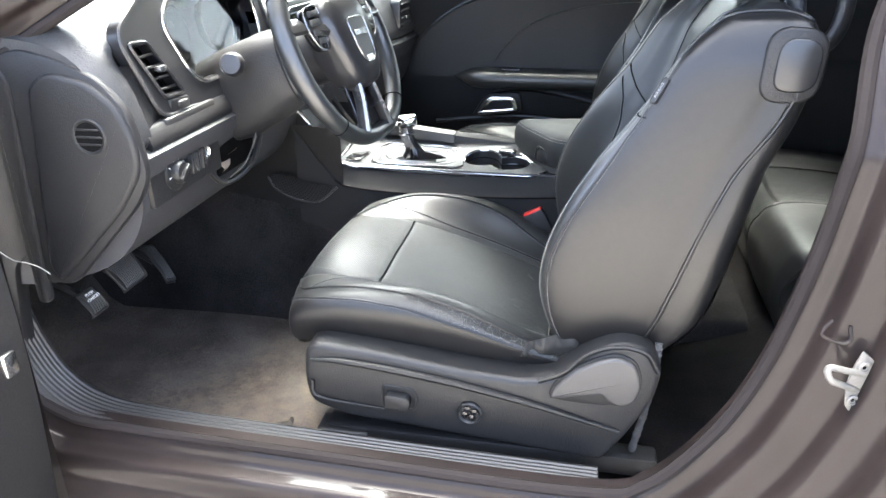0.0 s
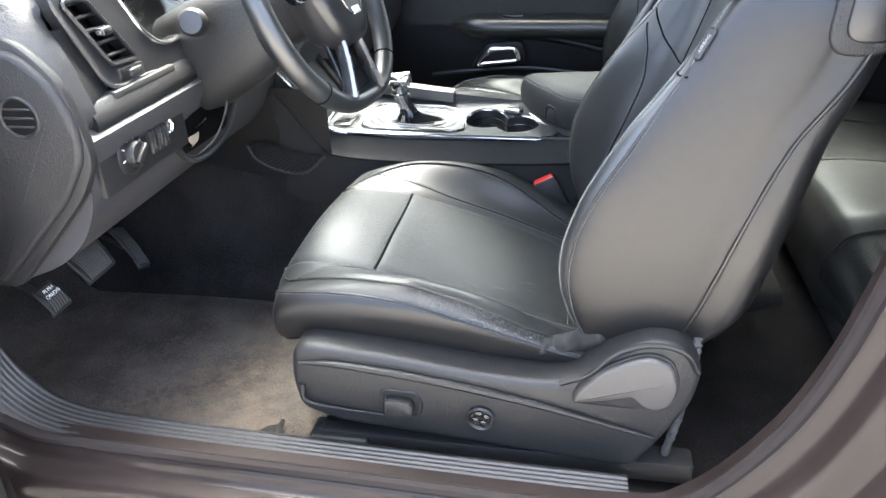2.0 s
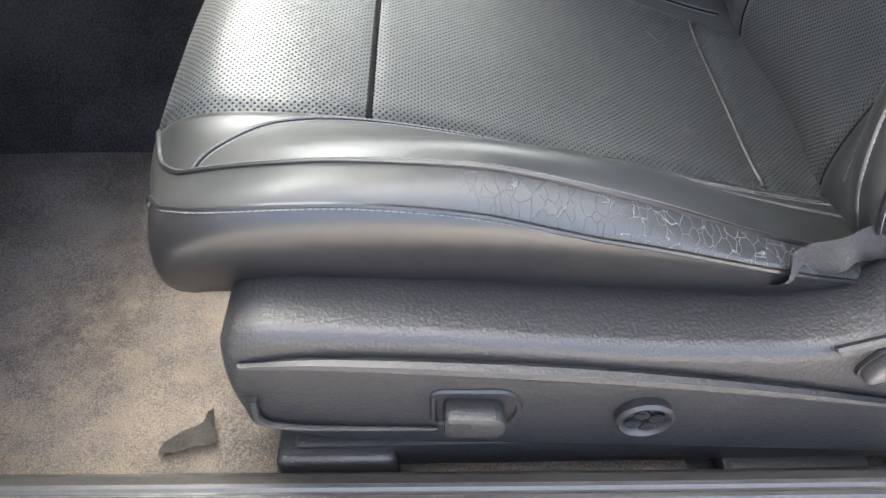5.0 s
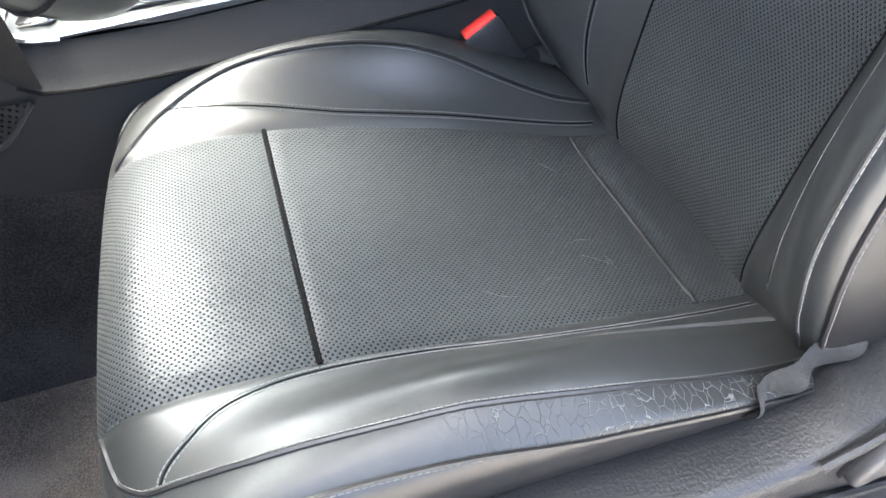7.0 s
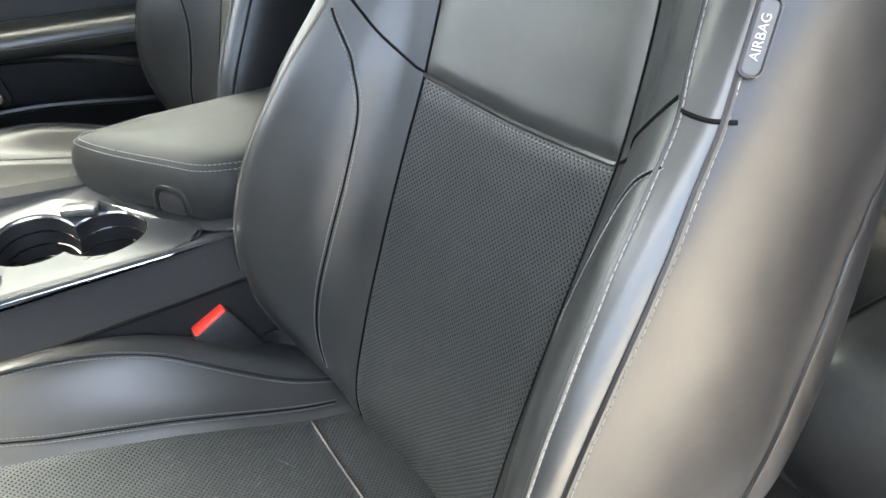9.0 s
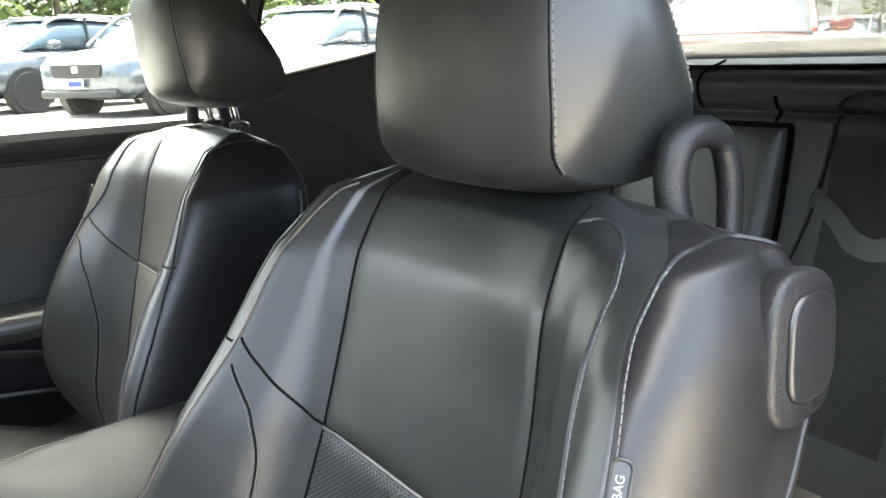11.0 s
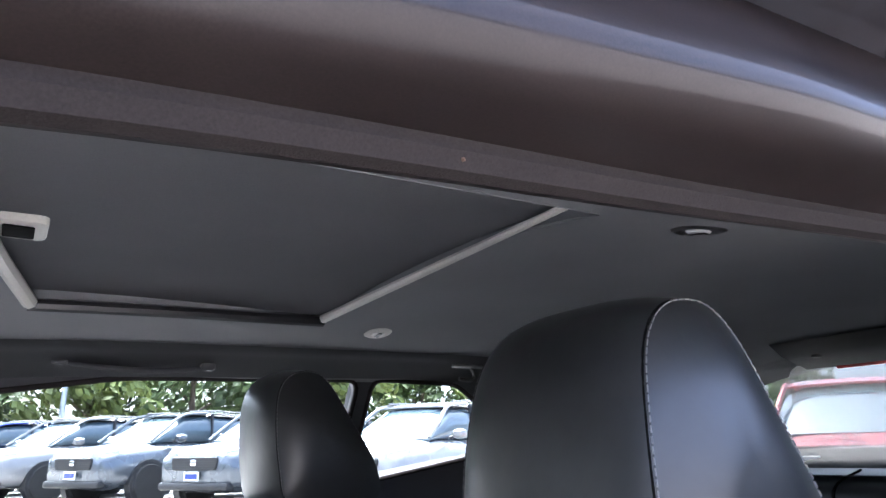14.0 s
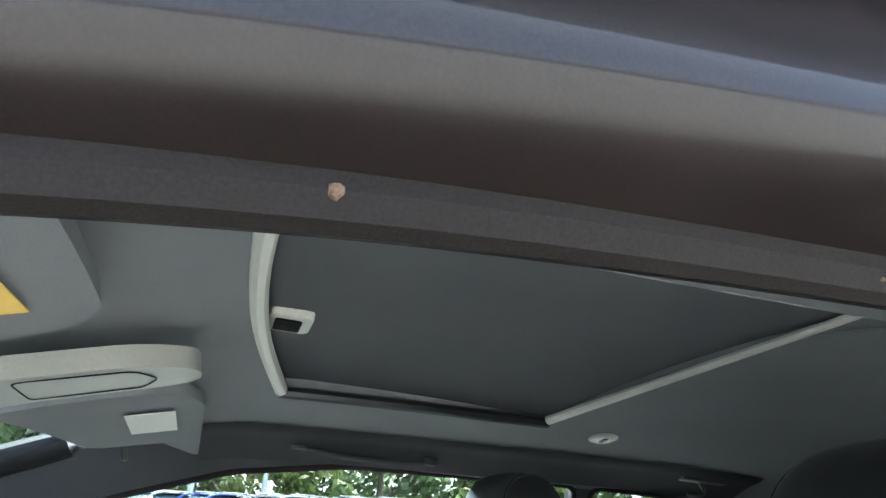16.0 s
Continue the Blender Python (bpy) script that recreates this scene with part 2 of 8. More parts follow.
SATIN = mat("satin_silver", (0.20, 0.20, 0.205), 0.27, 0.85, 0.02, 300, 0.08)
BEZEL = mat("brushed_dark_silver", (0.042, 0.044, 0.047), 0.33, 0.30, 0.02, 300, 0.1, spec=0.3)
CHROME = mat("chrome", (0.78, 0.78, 0.78), 0.16, 1.0)
STEEL = mat("zinc_steel", (0.17, 0.163, 0.15), 0.5, 0.35, 0.15, 150, 0.25)
RUBBER = mat("ribbed_rubber", (0.024, 0.0235, 0.0235), 0.42, 0, 0.3, 300, 0.4, spec=0.5)
SEAL = mat("door_seal_rubber", (0.019, 0.0165, 0.0162), 0.9, 0, 0.3, 900, 0.3, spec=0.06)
PAINT = mat("granite_metallic_paint", (0.0150, 0.0114, 0.0107), 0.50, 0.05, 0.03, 900, 0.4, coat=0.23, spec=0.12, big=11)
HEADLINER = mat("headliner_cloth", (0.18, 0.184, 0.19), 0.95, 0, 0.5, 700, 0.15, spec=0.1)
PALE_PILLAR = mat("pale_pillar_cloth", (0.16, 0.16, 0.155), 0.9, 0, 0.3, 600, 0.15, spec=0.1)
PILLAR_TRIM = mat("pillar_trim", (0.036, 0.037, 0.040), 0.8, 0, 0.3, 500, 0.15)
PALE_TRIM = mat("pale_grey_trim", (0.44, 0.425, 0.385), 0.5, 0, 0.1, 300, 0.08)
CARPET = carpet_mat("black_carpet", (0.034, 0.032, 0.032))
# Base far above the black carpet's makes up for missing footwell light; mud is dirt.
CARPET_DIRTY_LIT = carpet_mat("lit_muddy_carpet", (0.115, 0.103, 0.094), (0.20, 0.165, 0.132), (-0.66, 1.13, 0.29), 0.75)
RED = mat("red_plastic", (0.62, 0.035, 0.025), 0.35)
WHITE_PRINT = mat("white_print", (0.75, 0.75, 0.73), 0.6)
TAG_PRINT = mat("pale_woven_letters", (0.22, 0.22, 0.215), 0.8)
DIAL_FACE = mat("dial_face", (0.012, 0.012, 0.013), 0.3)
LENS = glass("gauge_lens", (0.93, 0.96, 0.95), 1.0)
# The grey tints of these panes hold down the brightness of the lot outside.
PANE = glass("window_pane", (0.38, 0.42, 0.415))
SCREEN_PANE = glass("windscreen_pane", (0.46, 0.50, 0.53))
REAR_PANE = glass("rear_pane", (0.25, 0.275, 0.27))
LAMP_LENS = mat("frosted_lamp_lens", (0.6, 0.6, 0.57), 0.25)
YELLOW = mat("yellow_label", (0.75, 0.5, 0.10), 0.6)
# Rubber colour kept lighter so the pedals show in the dim footwell.
PEDAL_RUBBER = mat("lightened_pedal_rubber", (0.026, 0.025, 0.024), 0.6, 0, 0.3, 300, 0.3)


# ---- mesh kit ----
PLACE = [Matrix()]


def world_of(ob):
    return world_of(ob.parent) @ ob.matrix_parent_inverse @ ob.matrix_basis if ob.parent else ob.matrix_basis.copy()


def thing(name, at_, label, category, group="", kind=""):
    ob = new(name)
    ob.empty_display_size = 0.05
    ob.matrix_basis = Matrix.Translation(at_)
    return tagged(ob, label, category, group, kind)


def part(name, bm, material, parent=None, label="", smooth=True, angle=40):
    """One bmesh as one mesh object, under a thing or a part."""
    m = PLACE[0]
    bm.transform(m)
    if m.determinant() < 0:
        bmesh.ops.reverse_faces(bm, faces=bm.faces[:])
    if smooth:
        lim = radians(angle)
        for f in bm.faces:
            f.smooth = True
        for e in bm.edges:
            if len(e.link_faces) == 2:
                e.smooth = e.calc_face_angle(0) < lim
    me = bpy.data.meshes.new(name)
    bm.to_mesh(me)
    bm.free()
    me.materials.append(material)
    ob = new(name, me)
    if parent:
        ob.parent = parent
        ob.matrix_parent_inverse = world_of(parent).inverted()
    if label:
        ob["label"] = label
    return ob


def structure(name, bm, material, label, category, smooth=True):
    return tagged(part(name, bm, material, None, "", smooth), label, category, "", "structure")


def spline(pts, n, closed=False):
    """n points along a smooth curve through pts."""
    p = [Vector(q) for q in pts]
    k = len(p)
    segs = k if closed else k - 1
    out = []
    for i in range(n):
        u = i / (n if closed else n - 1) * segs
        j = min(int(u), segs - 1)
        f = u - j
        if closed:
            a, b, c, d = (p[(j + o) % k] for o in (-1, 0, 1, 2))
        else:
            b, c = p[j], p[j + 1]
            a = p[j - 1] if j else b * 2 - c
            d = p[j + 2] if j + 2 < k else c * 2 - b
        out.append(0.5 * (2 * b + (c - a) * f + (2 * a - 5 * b + 4 * c - d) * f * f + (3 * b - a - 3 * c + d) * f ** 3))
    return out


def curve1(xs, ys):
    """A smooth function through (xs, ys)."""
    pts = [Vector((x, y, 0)) for x, y in zip(xs, ys)]

    def f(x):
        x = min(max(x, xs[0]), xs[-1])
        for j in range(len(xs) - 1):
            if x <= xs[j + 1]:
                break
        u = (x - xs[j]) / (xs[j + 1] - xs[j])
        a = ys[j - 1] if j else 2 * ys[j] - ys[j + 1]
        d = ys[j + 2] if j + 2 < len(ys) else 2 * ys[j + 1] - ys[j]
        b, c = ys[j], ys[j + 1]
        return 0.5 * (2 * b + (c - a) * u + (2 * a - 5 * b + 4 * c - d) * u * u + (3 * b - a - 3 * c + d) * u ** 3)
    return f


def box(x0, x1, y0, y1, z0, z1, bev=0.0, segs=2, m=None):
    bm = bmesh.new()
    bmesh.ops.create_cube(bm, size=1)
    bm.transform(Matrix.Translation(((x0 + x1) / 2, (y0 + y1) / 2, (z0 + z1) / 2)) @ Matrix.Diagonal((x1 - x0, y1 - y0, z1 - z0, 1)))
    if bev:
        bmesh.ops.bevel(bm, geom=bm.edges[:], offset=bev, segments=segs, profile=0.5, affect="EDGES")
    if m:
        bm.transform(m)
    return bm


def loft(rings, close_ring=True, caps=True, close_path=False):
    bm = bmesh.new()
    vs = [[bm.verts.new(p) for p in r] for r in rings]
    k = len(vs[0])
    pairs = list(zip(vs, vs[1:])) + ([(vs[-1], vs[0])] if close_path else [])
    for a, b in pairs:
        for i in range(k if close_ring else k - 1):
            j = (i + 1) % k
            bm.faces.new((a[i], a[j], b[j], b[i]))
    if caps and close_ring and not close_path:
        bm.faces.new(vs[0][::-1])
        bm.faces.new(vs[-1])
    bmesh.ops.recalc_face_normals(bm, faces=bm.faces[:])
    return bm


def tube(pts, r, sides=8, closed=False, flat=1.0):
    """A round cord along pts; r may vary along it."""
    pts = [Vector(p) for p in pts]
    n = len(pts)
    rs = r if isinstance(r, (list, tuple)) else [r] * n
    rings = []
    up = None
    for i, p in enumerate(pts):
        t = (pts[(i + 1) % n] - pts[i - 1]) if closed else (pts[min(i + 1, n - 1)] - pts[max(i - 1, 0)])
        t.normalize()
        if up is None:
            up = t.orthogonal()
        side = t.cross(up).normalized()
        up = side.cross(t).normalized()
        rings.append([p + (up * math.cos(a) * flat + side * math.sin(a)) * rs[i] for a in (2 * math.pi * j / sides for j in range(sides))])
    return loft(rings, True, not closed, closed)


def prism(outline, axis, a, b, bev=0.0, segs=2):
    """An outline in the plane across axis, made solid from a to b."""
    def at3(p, v):
        return {"x": (v, p[0], p[1]), "y": (p[0], v, p[1]), "z": (p[0], p[1], v)}[axis]
    bm = bmesh.new()
    lo = [bm.verts.new(at3(p, a)) for p in outline]
    hi = [bm.verts.new(at3(p, b)) for p in outline]
    f0, f1 = bm.faces.new(lo), bm.faces.new(hi)
    k = len(outline)
    for i in range(k):
        bm.faces.new((lo[i], lo[(i + 1) % k], hi[(i + 1) % k], hi[i]))
    bmesh.ops.recalc_face_normals(bm, faces=bm.faces[:])
    if bev:
        rim = [e for e in bm.edges if f0 in e.link_faces or f1 in e.link_faces]
        bmesh.ops.bevel(bm, geom=rim, offset=bev, segments=segs, profile=0.5, affect="EDGES")
    return bm


def rounded(pts, r, n=5):
    """A polygon with its corners rounded."""
    out = []
    k = len(pts)
    for i in range(k):
        p, a, b = (Vector((*pts[j % k], 0)) for j in (i, i - 1, i + 1))
        da, db = (a - p), (b - p)
        c = min(r, da.length * 0.48, db.length * 0.48)
        s, e = p + da.normalized() * c, p + db.normalized() * c
        for q in range(n + 1):
            t = q / n
            w = s * (1 - t) ** 2 + p * 2 * t * (1 - t) + e * t * t
            out.append((w.x, w.y))
    return out


def patch(fn, nu, nv, uv=False, thick=0.0):
    """A sheet fn(u, v), u and v from 0 to 1; uv lays metres along it."""
    bm = bmesh.new()
    g = [[bm.verts.new(fn(i / nu, j / nv)) for j in range(nv + 1)] for i in range(nu + 1)]
    lay = bm.loops.layers.uv.new("metres") if uv else None
    lu = [0.0]
    for i in range(nu):
        lu.append(lu[-1] + (g[i + 1][nv // 2].co - g[i][nv // 2].co).length)
    lv = [[0.0] for _ in range(nu + 1)]
    for i in range(nu + 1):
        for j in range(nv):
            lv[i].append(lv[i][-1] + (g[i][j + 1].co - g[i][j].co).length)
        mid = lv[i][nv // 2]
        lv[i] = [q - mid for q in lv[i]]
    for i in range(nu):
        for j in range(nv):
            f = bm.faces.new((g[i][j], g[i + 1][j], g[i + 1][j + 1], g[i][j + 1]))
            if uv:
                for l, (a, b) in zip(f.loops, ((i, j), (i + 1, j), (i + 1, j + 1), (i, j + 1))):
                    l[lay].uv = (lu[a], lv[a][b])
    if thick:
        bmesh.ops.solidify(bm, geom=bm.faces[:], thickness=thick)
    return bm


def lathe(profile, sides=24, m=None):
    """Turn (radius, height) pairs about z."""
    rings = [[Vector((r * math.cos(a), r * math.sin(a), h)) for a in (2 * math.pi * j / sides for j in range(sides))] for r, h in profile]
    bm = loft(rings, True, True)
    if m:
        bm.transform(m)
    return bm


def stitches(pts, normals, length=0.0036, gap=0.0019, r=0.00055, off=0.0004):
    """A row of short thread dashes lying on a surface along pts."""
    bm = bmesh.new()
    pos = [Vector(p) + Vector(n) * off for p, n in zip(pts, normals)]
    acc, want = 0.0, 0.0
    step = length + gap
    starts = []
    for a, b, n in zip(pos, pos[1:], normals):
        d = (b - a).length
        while want <= acc + d and d > 1e-9:
            f = (want - acc) / d
            starts.append((a.lerp(b, f), (b - a).normalized(), Vector(n)))
            want += step
        acc += d
    for p, t, n in starts:
        s = t.cross(n).normalized() * r
        u = n.normalized() * r * 1.2
        e = p + t * length
        q = [p + s, p + u, p - s, p - u], [e + s, e + u, e - s, e - u]
        va, vb = [[bm.verts.new(c) for c in ring] for ring in q]
        for i in range(4):
            bm.faces.new((va[i], va[(i + 1) % 4], vb[(i + 1) % 4], vb[i]))
        bm.faces.new(va[::-1])
        bm.faces.new(vb)
    return bm


def along(fn, uvs):
    """Points and normals of a sheet fn along a way in (u, v)."""
    pts, nor = [], []
    for u, v in uvs:
        p = Vector(fn(u, v))
        a = Vector(fn(u + 0.004, v)) - Vector(fn(u - 0.004, v))
        b = Vector(fn(u, v + 0.004)) - Vector(fn(u, v - 0.004))
        n = a.cross(b)
        pts.append(p)
        nor.append(n.normalized() if n.length > 1e-12 else Vector((0, 0, 1)))
    return pts, nor


def words(text, size, m, material, parent, name="lettering", depth=0.0003):
    c = bpy.data.curves.new(name, "FONT")
    c.body, c.size, c.extrude, c.align_x, c.align_y = text, size, depth, "CENTER", "CENTER"
    tmp = bpy.data.objects.new(name, c)
    scene.collection.objects.link(tmp)
    dg = bpy.context.evaluated_depsgraph_get()
    me = bpy.data.meshes.new_from_object(tmp.evaluated_get(dg))
    bpy.data.objects.remove(tmp)
    bm = bmesh.new()
    bm.from_mesh(me)
    bpy.data.meshes.remove(me)
    bm.transform(m)
    return part(name, bm, material, parent, "", False)


CENTRE = 1.70     # the car's middle line
SEAT_Y = 1.325    # middle of the driver's seat


# ---- the car's shell ----
def plate(outer, holes, to3, thick=0.0, cuts=0):
    """A flat outline with holes, filled and carried into space by to3."""
    bm = bmesh.new()
    for ring in (outer, *holes):
        vs = [bm.verts.new((p[0], p[1], 0)) for p in ring]
        for a, b in zip(vs, vs[1:] + vs[:1]):
            bm.edges.new((a, b))
    bmesh.ops.triangle_fill(bm, edges=bm.edges[:], use_beauty=True, normal=(0, 0, 1))
    if cuts:
        bmesh.ops.subdivide_edges(bm, edges=bm.edges[:], cuts=cuts, use_grid_fill=True)
    for v in bm.verts:
        v.co = to3(v.co.x, v.co.y)
    if thick:
        bmesh.ops.recalc_face_normals(bm, faces=bm.faces[:])
        bmesh.ops.solidify(bm, geom=bm.faces[:], thickness=thick)
        bmesh.ops.recalc_face_normals(bm, faces=bm.faces[:])
    return bm


OPENING = [(-0.80, 0.376), (-0.40, 0.366), (0.0, 0.36), (0.10, 0.39), (0.185, 0.50), (0.235, 0.62), (0.268, 0.77), (0.287, 0.92),
           (0.302, 1.06), (0.352, 1.15), (0.455, 1.24), (0.56, 1.304), (0.53, 1.334), (0.38, 1.335), (0.10, 1.312), (-0.20, 1.286), (-0.40, 1.24), (-0.62, 1.15),
           (-0.85, 1.02), (-0.97, 0.92), (-1.01, 0.76), (-1.0, 0.58), (-0.965, 0.45), (-0.90, 0.392)]


def strip_y(z):
    """How far in the door seal runs at a height: the cabin leans inwards above the belt."""
    return 0.915 + 0.195 * max(0.0, (z - 0.92) / 0.38) ** 1.15


def opening_ring(n=220):
    pts = spline([(x, 0, z) for x, z in OPENING], n, True)
    out = []
    for i, p in enumerate(pts):
        t = (pts[(i + 1) % n] - pts[i - 1]).normalized()
        out.append((p.x, p.z, t.z, -t.x))        # place and the way outwards from the opening
    return out


RING = opening_ring()
LOW = [(0.0, -0.04), (0.0, -0.004), (0.011, 0.004), (0.028, 0.010), (0.033, 0.028), (0.040, 0.040), (0.072, 0.048), (0.080, 0.055),
       (0.086, 0.078), (0.112, 0.088), (0.122, 0.10), (0.128, 0.128), (0.17, 0.148)]
TOP = [(0.0, -0.036), (0.0, -0.004), (0.001, 0.006), (0.003, 0.022), (0.006, 0.040), (0.012, 0.052), (0.022, 0.060), (0.034, 0.058),
       (0.046, 0.052), (0.062, 0.046), (0.080, 0.036), (0.098, 0.014), (0.114, -0.03)]


def jamb_rings(i0, i1, side):
    rings = []
    for x, z, ox, oz in RING:
        w = min(1.0, max(0.0, (z - 0.98) / 0.24))
        r = []
        for (a, b), (c, d) in list(zip(LOW, TOP))[i0:i1]:
            d = d * (1 - 0.85 * min(1.0, max(0.0, (0.10 - x) / 0.6))) if d > 0 else d
            o, dd = a + (c - a) * w, b + (d - b) * w
            y = strip_y(z) - dd
            r.append(Vector((x + ox * o, y if side > 0 else 2 * CENTRE - y, z + oz * o)))
        rings.append(spline(r, 3 * len(r)) if len(r) > 4 else r)
    return rings


def jamb(i0, i1, side=1):
    bm = loft(jamb_rings(i0, i1, side), False, False, True)
    return bm


structure("wall_door_jamb", jamb(1, 13), PAINT, "brown-grey metallic painted door jamb round the open doorway", "door jamb")
structure("trim_door_jamb", jamb(0, 2), PAINT, "brown-grey painted flange inside the door seal", "trim")
seal_pts = [Vector((x - ox * 0.002, strip_y(z) + 0.004, z - oz * 0.002)) for x, z, ox, oz in RING]
structure("trim_door_seal", tube(seal_pts, 0.0095, 8, True), SEAL, "fuzzy black rubber weatherstrip round the door opening", "weatherstrip")


def quarter(u, v):
    """Outer skin behind the doorway, from the jamb to the tail."""
    x = 0.40 + 2.0 * u
    z = 0.22 + 0.83 * v
    return Vector((x, 0.765 + 0.05 * (abs(v - 0.55) * 2) ** 2 + 0.03 * v, z))


structure("wall_quarter", patch(quarter, 24, 14, thick=0.004), PAINT, "brown-grey metallic rear quarter panel of the car", "car body")
structure("wall_front_fender", patch(lambda u, v: Vector((-2.4 + 1.26 * u, 0.80 - 0.03 * math.sin(v * 3.1), 0.25 + 0.72 * v)), 12, 8, thick=0.004), PAINT, "brown-grey metallic front fender of the car", "car body")
structure("wall_rocker", patch(lambda u, v: Vector((-1.2 + 1.7 * u, 0.765 + 0.02 * v * v, 0.20 - 0.08 * v)), 10, 4, thick=0.004), PAINT, "dark painted rocker below the door sill", "car body")

# striker plate on the rear jamb
striker = thing("door_striker", (0.315, 0.85, 0.65), "bare zinc-coated steel door striker bolted to the jamb", "door striker")
LEANED = Matrix(((1, 0, 0, 0), (0.35, 1, 0, -0.112), (0, 0, 1, 0), (0, 0, 0, 1)))
plate_out = rounded([(0.318, 0.696), (0.336, 0.680), (0.341, 0.652), (0.330, 0.612), (0.322, 0.605), (0.311, 0.618), (0.306, 0.648), (0.311, 0.676)], 0.004, 3)
b = prism(plate_out, "y", 0.8455, 0.850, 0.001, 2)
b.transform(LEANED)
part("mounting_plate", b, STEEL, striker)
b = prism(rounded([(x + 0.007, z - 0.007) for x, z in plate_out], 0.002, 2), "y", 0.851, 0.862, 0.001, 1)
b.transform(LEANED)
part("backing_pad", b, DARK_GAP, striker, "black rubber pad under the plate")
b = tube([Vector(q) for q in ((0.326, 0.848, 0.664), (0.300, 0.836, 0.673), (0.279, 0.824, 0.683), (0.274, 0.821, 0.683), (0.273, 0.820, 0.680), (0.276, 0.8195, 0.672), (0.281, 0.820, 0.666), (0.286, 0.823, 0.663), (0.304, 0.836, 0.651), (0.322, 0.848, 0.639))], 0.0042, 10)
part("striker_loop", b, STEEL, striker)
for bx, bz in ((0.3225, 0.674), (0.318, 0.627)):
    M = Matrix.Translation((bx, 0.8455 + 0.35 * (bx - 0.32), bz)) @ Euler((radians(90), 0, radians(19))).to_matrix().to_4x4()
    bolt = part("bolt", lathe([(0.0078, 0), (0.0078, 0.002), (0.0066, 0.0032), (0.005, 0.0032), (0.0046, 0.0012), (0.001, 0.0010)], 18, M), STEEL, striker)
    part("bolt_recess", lathe([(0.0001, 0.0011), (0.0026, 0.0011), (0.0026, 0.0016), (0.0001, 0.0018)], 6, M), DARK_GAP, bolt)
part("safety_loop", tube(spline([(0.334, 0.862, 0.668), (0.350, 0.860, 0.664), (0.360, 0.860, 0.650), (0.357, 0.860, 0.642), (0.334, 0.862, 0.634)], 24), 0.0032, 8), PAINT, striker, "brown painted wire loop behind the plate")
clip = thing("jamb_clip", (0.29, 0.875, 0.71), "small brown-grey painted bracket clip on the door jamb", "clip")
b = tube(spline([(0.287, 0.876, 0.719), (0.277, 0.871, 0.708), (0.278, 0.868, 0.700), (0.298, 0.865, 0.694), (0.308, 0.866, 0.699), (0.306, 0.871, 0.716)], 30), 0.0024, 8)
part("clip_wire", b, PAINT, clip)

# ribbed scuff plate on the sill
SCUFF = spline([(0.03, 0, 0.352), (-0.2, 0, 0.355), (-0.5, 0, 0.362), (-0.76, 0, 0.37), (-0.87, 0, 0.385), (-0.93, 0, 0.425), (-0.965, 0, 0.49), (-0.985, 0, 0.57), (-0.992, 0, 0.66)], 90)
scuff_rings = []
for i, p in enumerate(SCUFF):
    t = (SCUFF[min(i + 1, 89)] - SCUFF[max(i - 1, 0)]).normalized()
    up = Vector((-t.z, 0, t.x)) * -1 if t.x < 0 else Vector((-t.z, 0, t.x))
    up = Vector((t.z, 0, -t.x))
    r = []
    prof = [(0.918, -0.010), (0.922, 0.0), (0.930, 0.003)]
    for k in range(7):
        y0 = 0.934 + k * 0.0105
        prof += [(y0, 0.003), (y0 + 0.0025, 0.0055), (y0 + 0.0062, 0.0055), (y0 + 0.0085, 0.003)]
    prof += [(1.012, 0.001), (1.022, -0.012), (1.02, -0.05)]
    for y, h in prof:
        drop = (y - 0.92) * 0.16
        r.append(p + Vector((0, y, 0)) + up * (h - drop))
    scuff_rings.append(r)
structure("trim_sill", loft(scuff_rings, False, False), RUBBER, "ribbed black plastic scuff plate along the door sill", "sill trim")

# floor and tunnel
def floor_fn(u, v):
    x = -1.44 + 2.64 * u
    y = 1.0 + 1.42 * v
    toe = max(0.0, (-1.20 - x)) * 0.95
    hump = 0.012 * math.sin(9 * x) * math.sin(7 * y)
    rear = 0.05 * min(1, max(0, (x - 0.2) / 0.2))
    return Vector((x, y, 0.276 + toe + 0.3 * hump + rear))


structure("floor_rear", patch(lambda u, v: floor_fn(0.5 + 0.5 * u, v), 30, 36, thick=0.01), CARPET, "black carpet of the rear footwell", "car floor")
structure("floor", patch(lambda u, v: floor_fn(0.5 * u, v), 30, 36, thick=0.01), CARPET_DIRTY_LIT, "dark carpet floor, brightened for the dim footwell, with dried tan mud by the sill", "car floor")


def tunnel_fn(u, v):
    x = -1.25 + 1.62 * u
    a = v * 2 - 1
    h = 0.28 * (1 - abs(a) ** 5) * (1 - 0.75 * min(1.0, max(0.0, (x + 0.02) / 0.14)))
    return Vector((x, CENTRE + 0.155 * (abs(a) ** 0.5 if a > 0 else -(abs(a) ** 0.5)) , 0.27 + h))


structure("floor_tunnel", patch(tunnel_fn, 20, 28), CARPET, "black carpeted transmission tunnel", "car floor")
structure("wall_firewall", box(-1.48, -1.44, 0.93, 2.47, 0.25, 1.0), CARPET, "dark carpeted firewall behind the pedals", "firewall")
structure("wall_kick_panel", prism(rounded([(-1.3, 0.3), (-0.985, 0.3), (-0.975, 0.5), (-0.95, 0.66), (-0.875, 0.70), (-0.87, 1.0), (-1.3, 1.0)], 0.02, 3), "y", 0.955, 0.985, 0.004), PLASTIC, "black plastic kick panel beside the pedals", "kick panel")

# roof skin and headliner
zc = curve1([-0.62, -0.5, -0.36, -0.2, 0.3, 0.9, 1.25, 1.40], [1.285, 1.335, 1.378, 1.412, 1.424, 1.430, 1.415, 1.375])


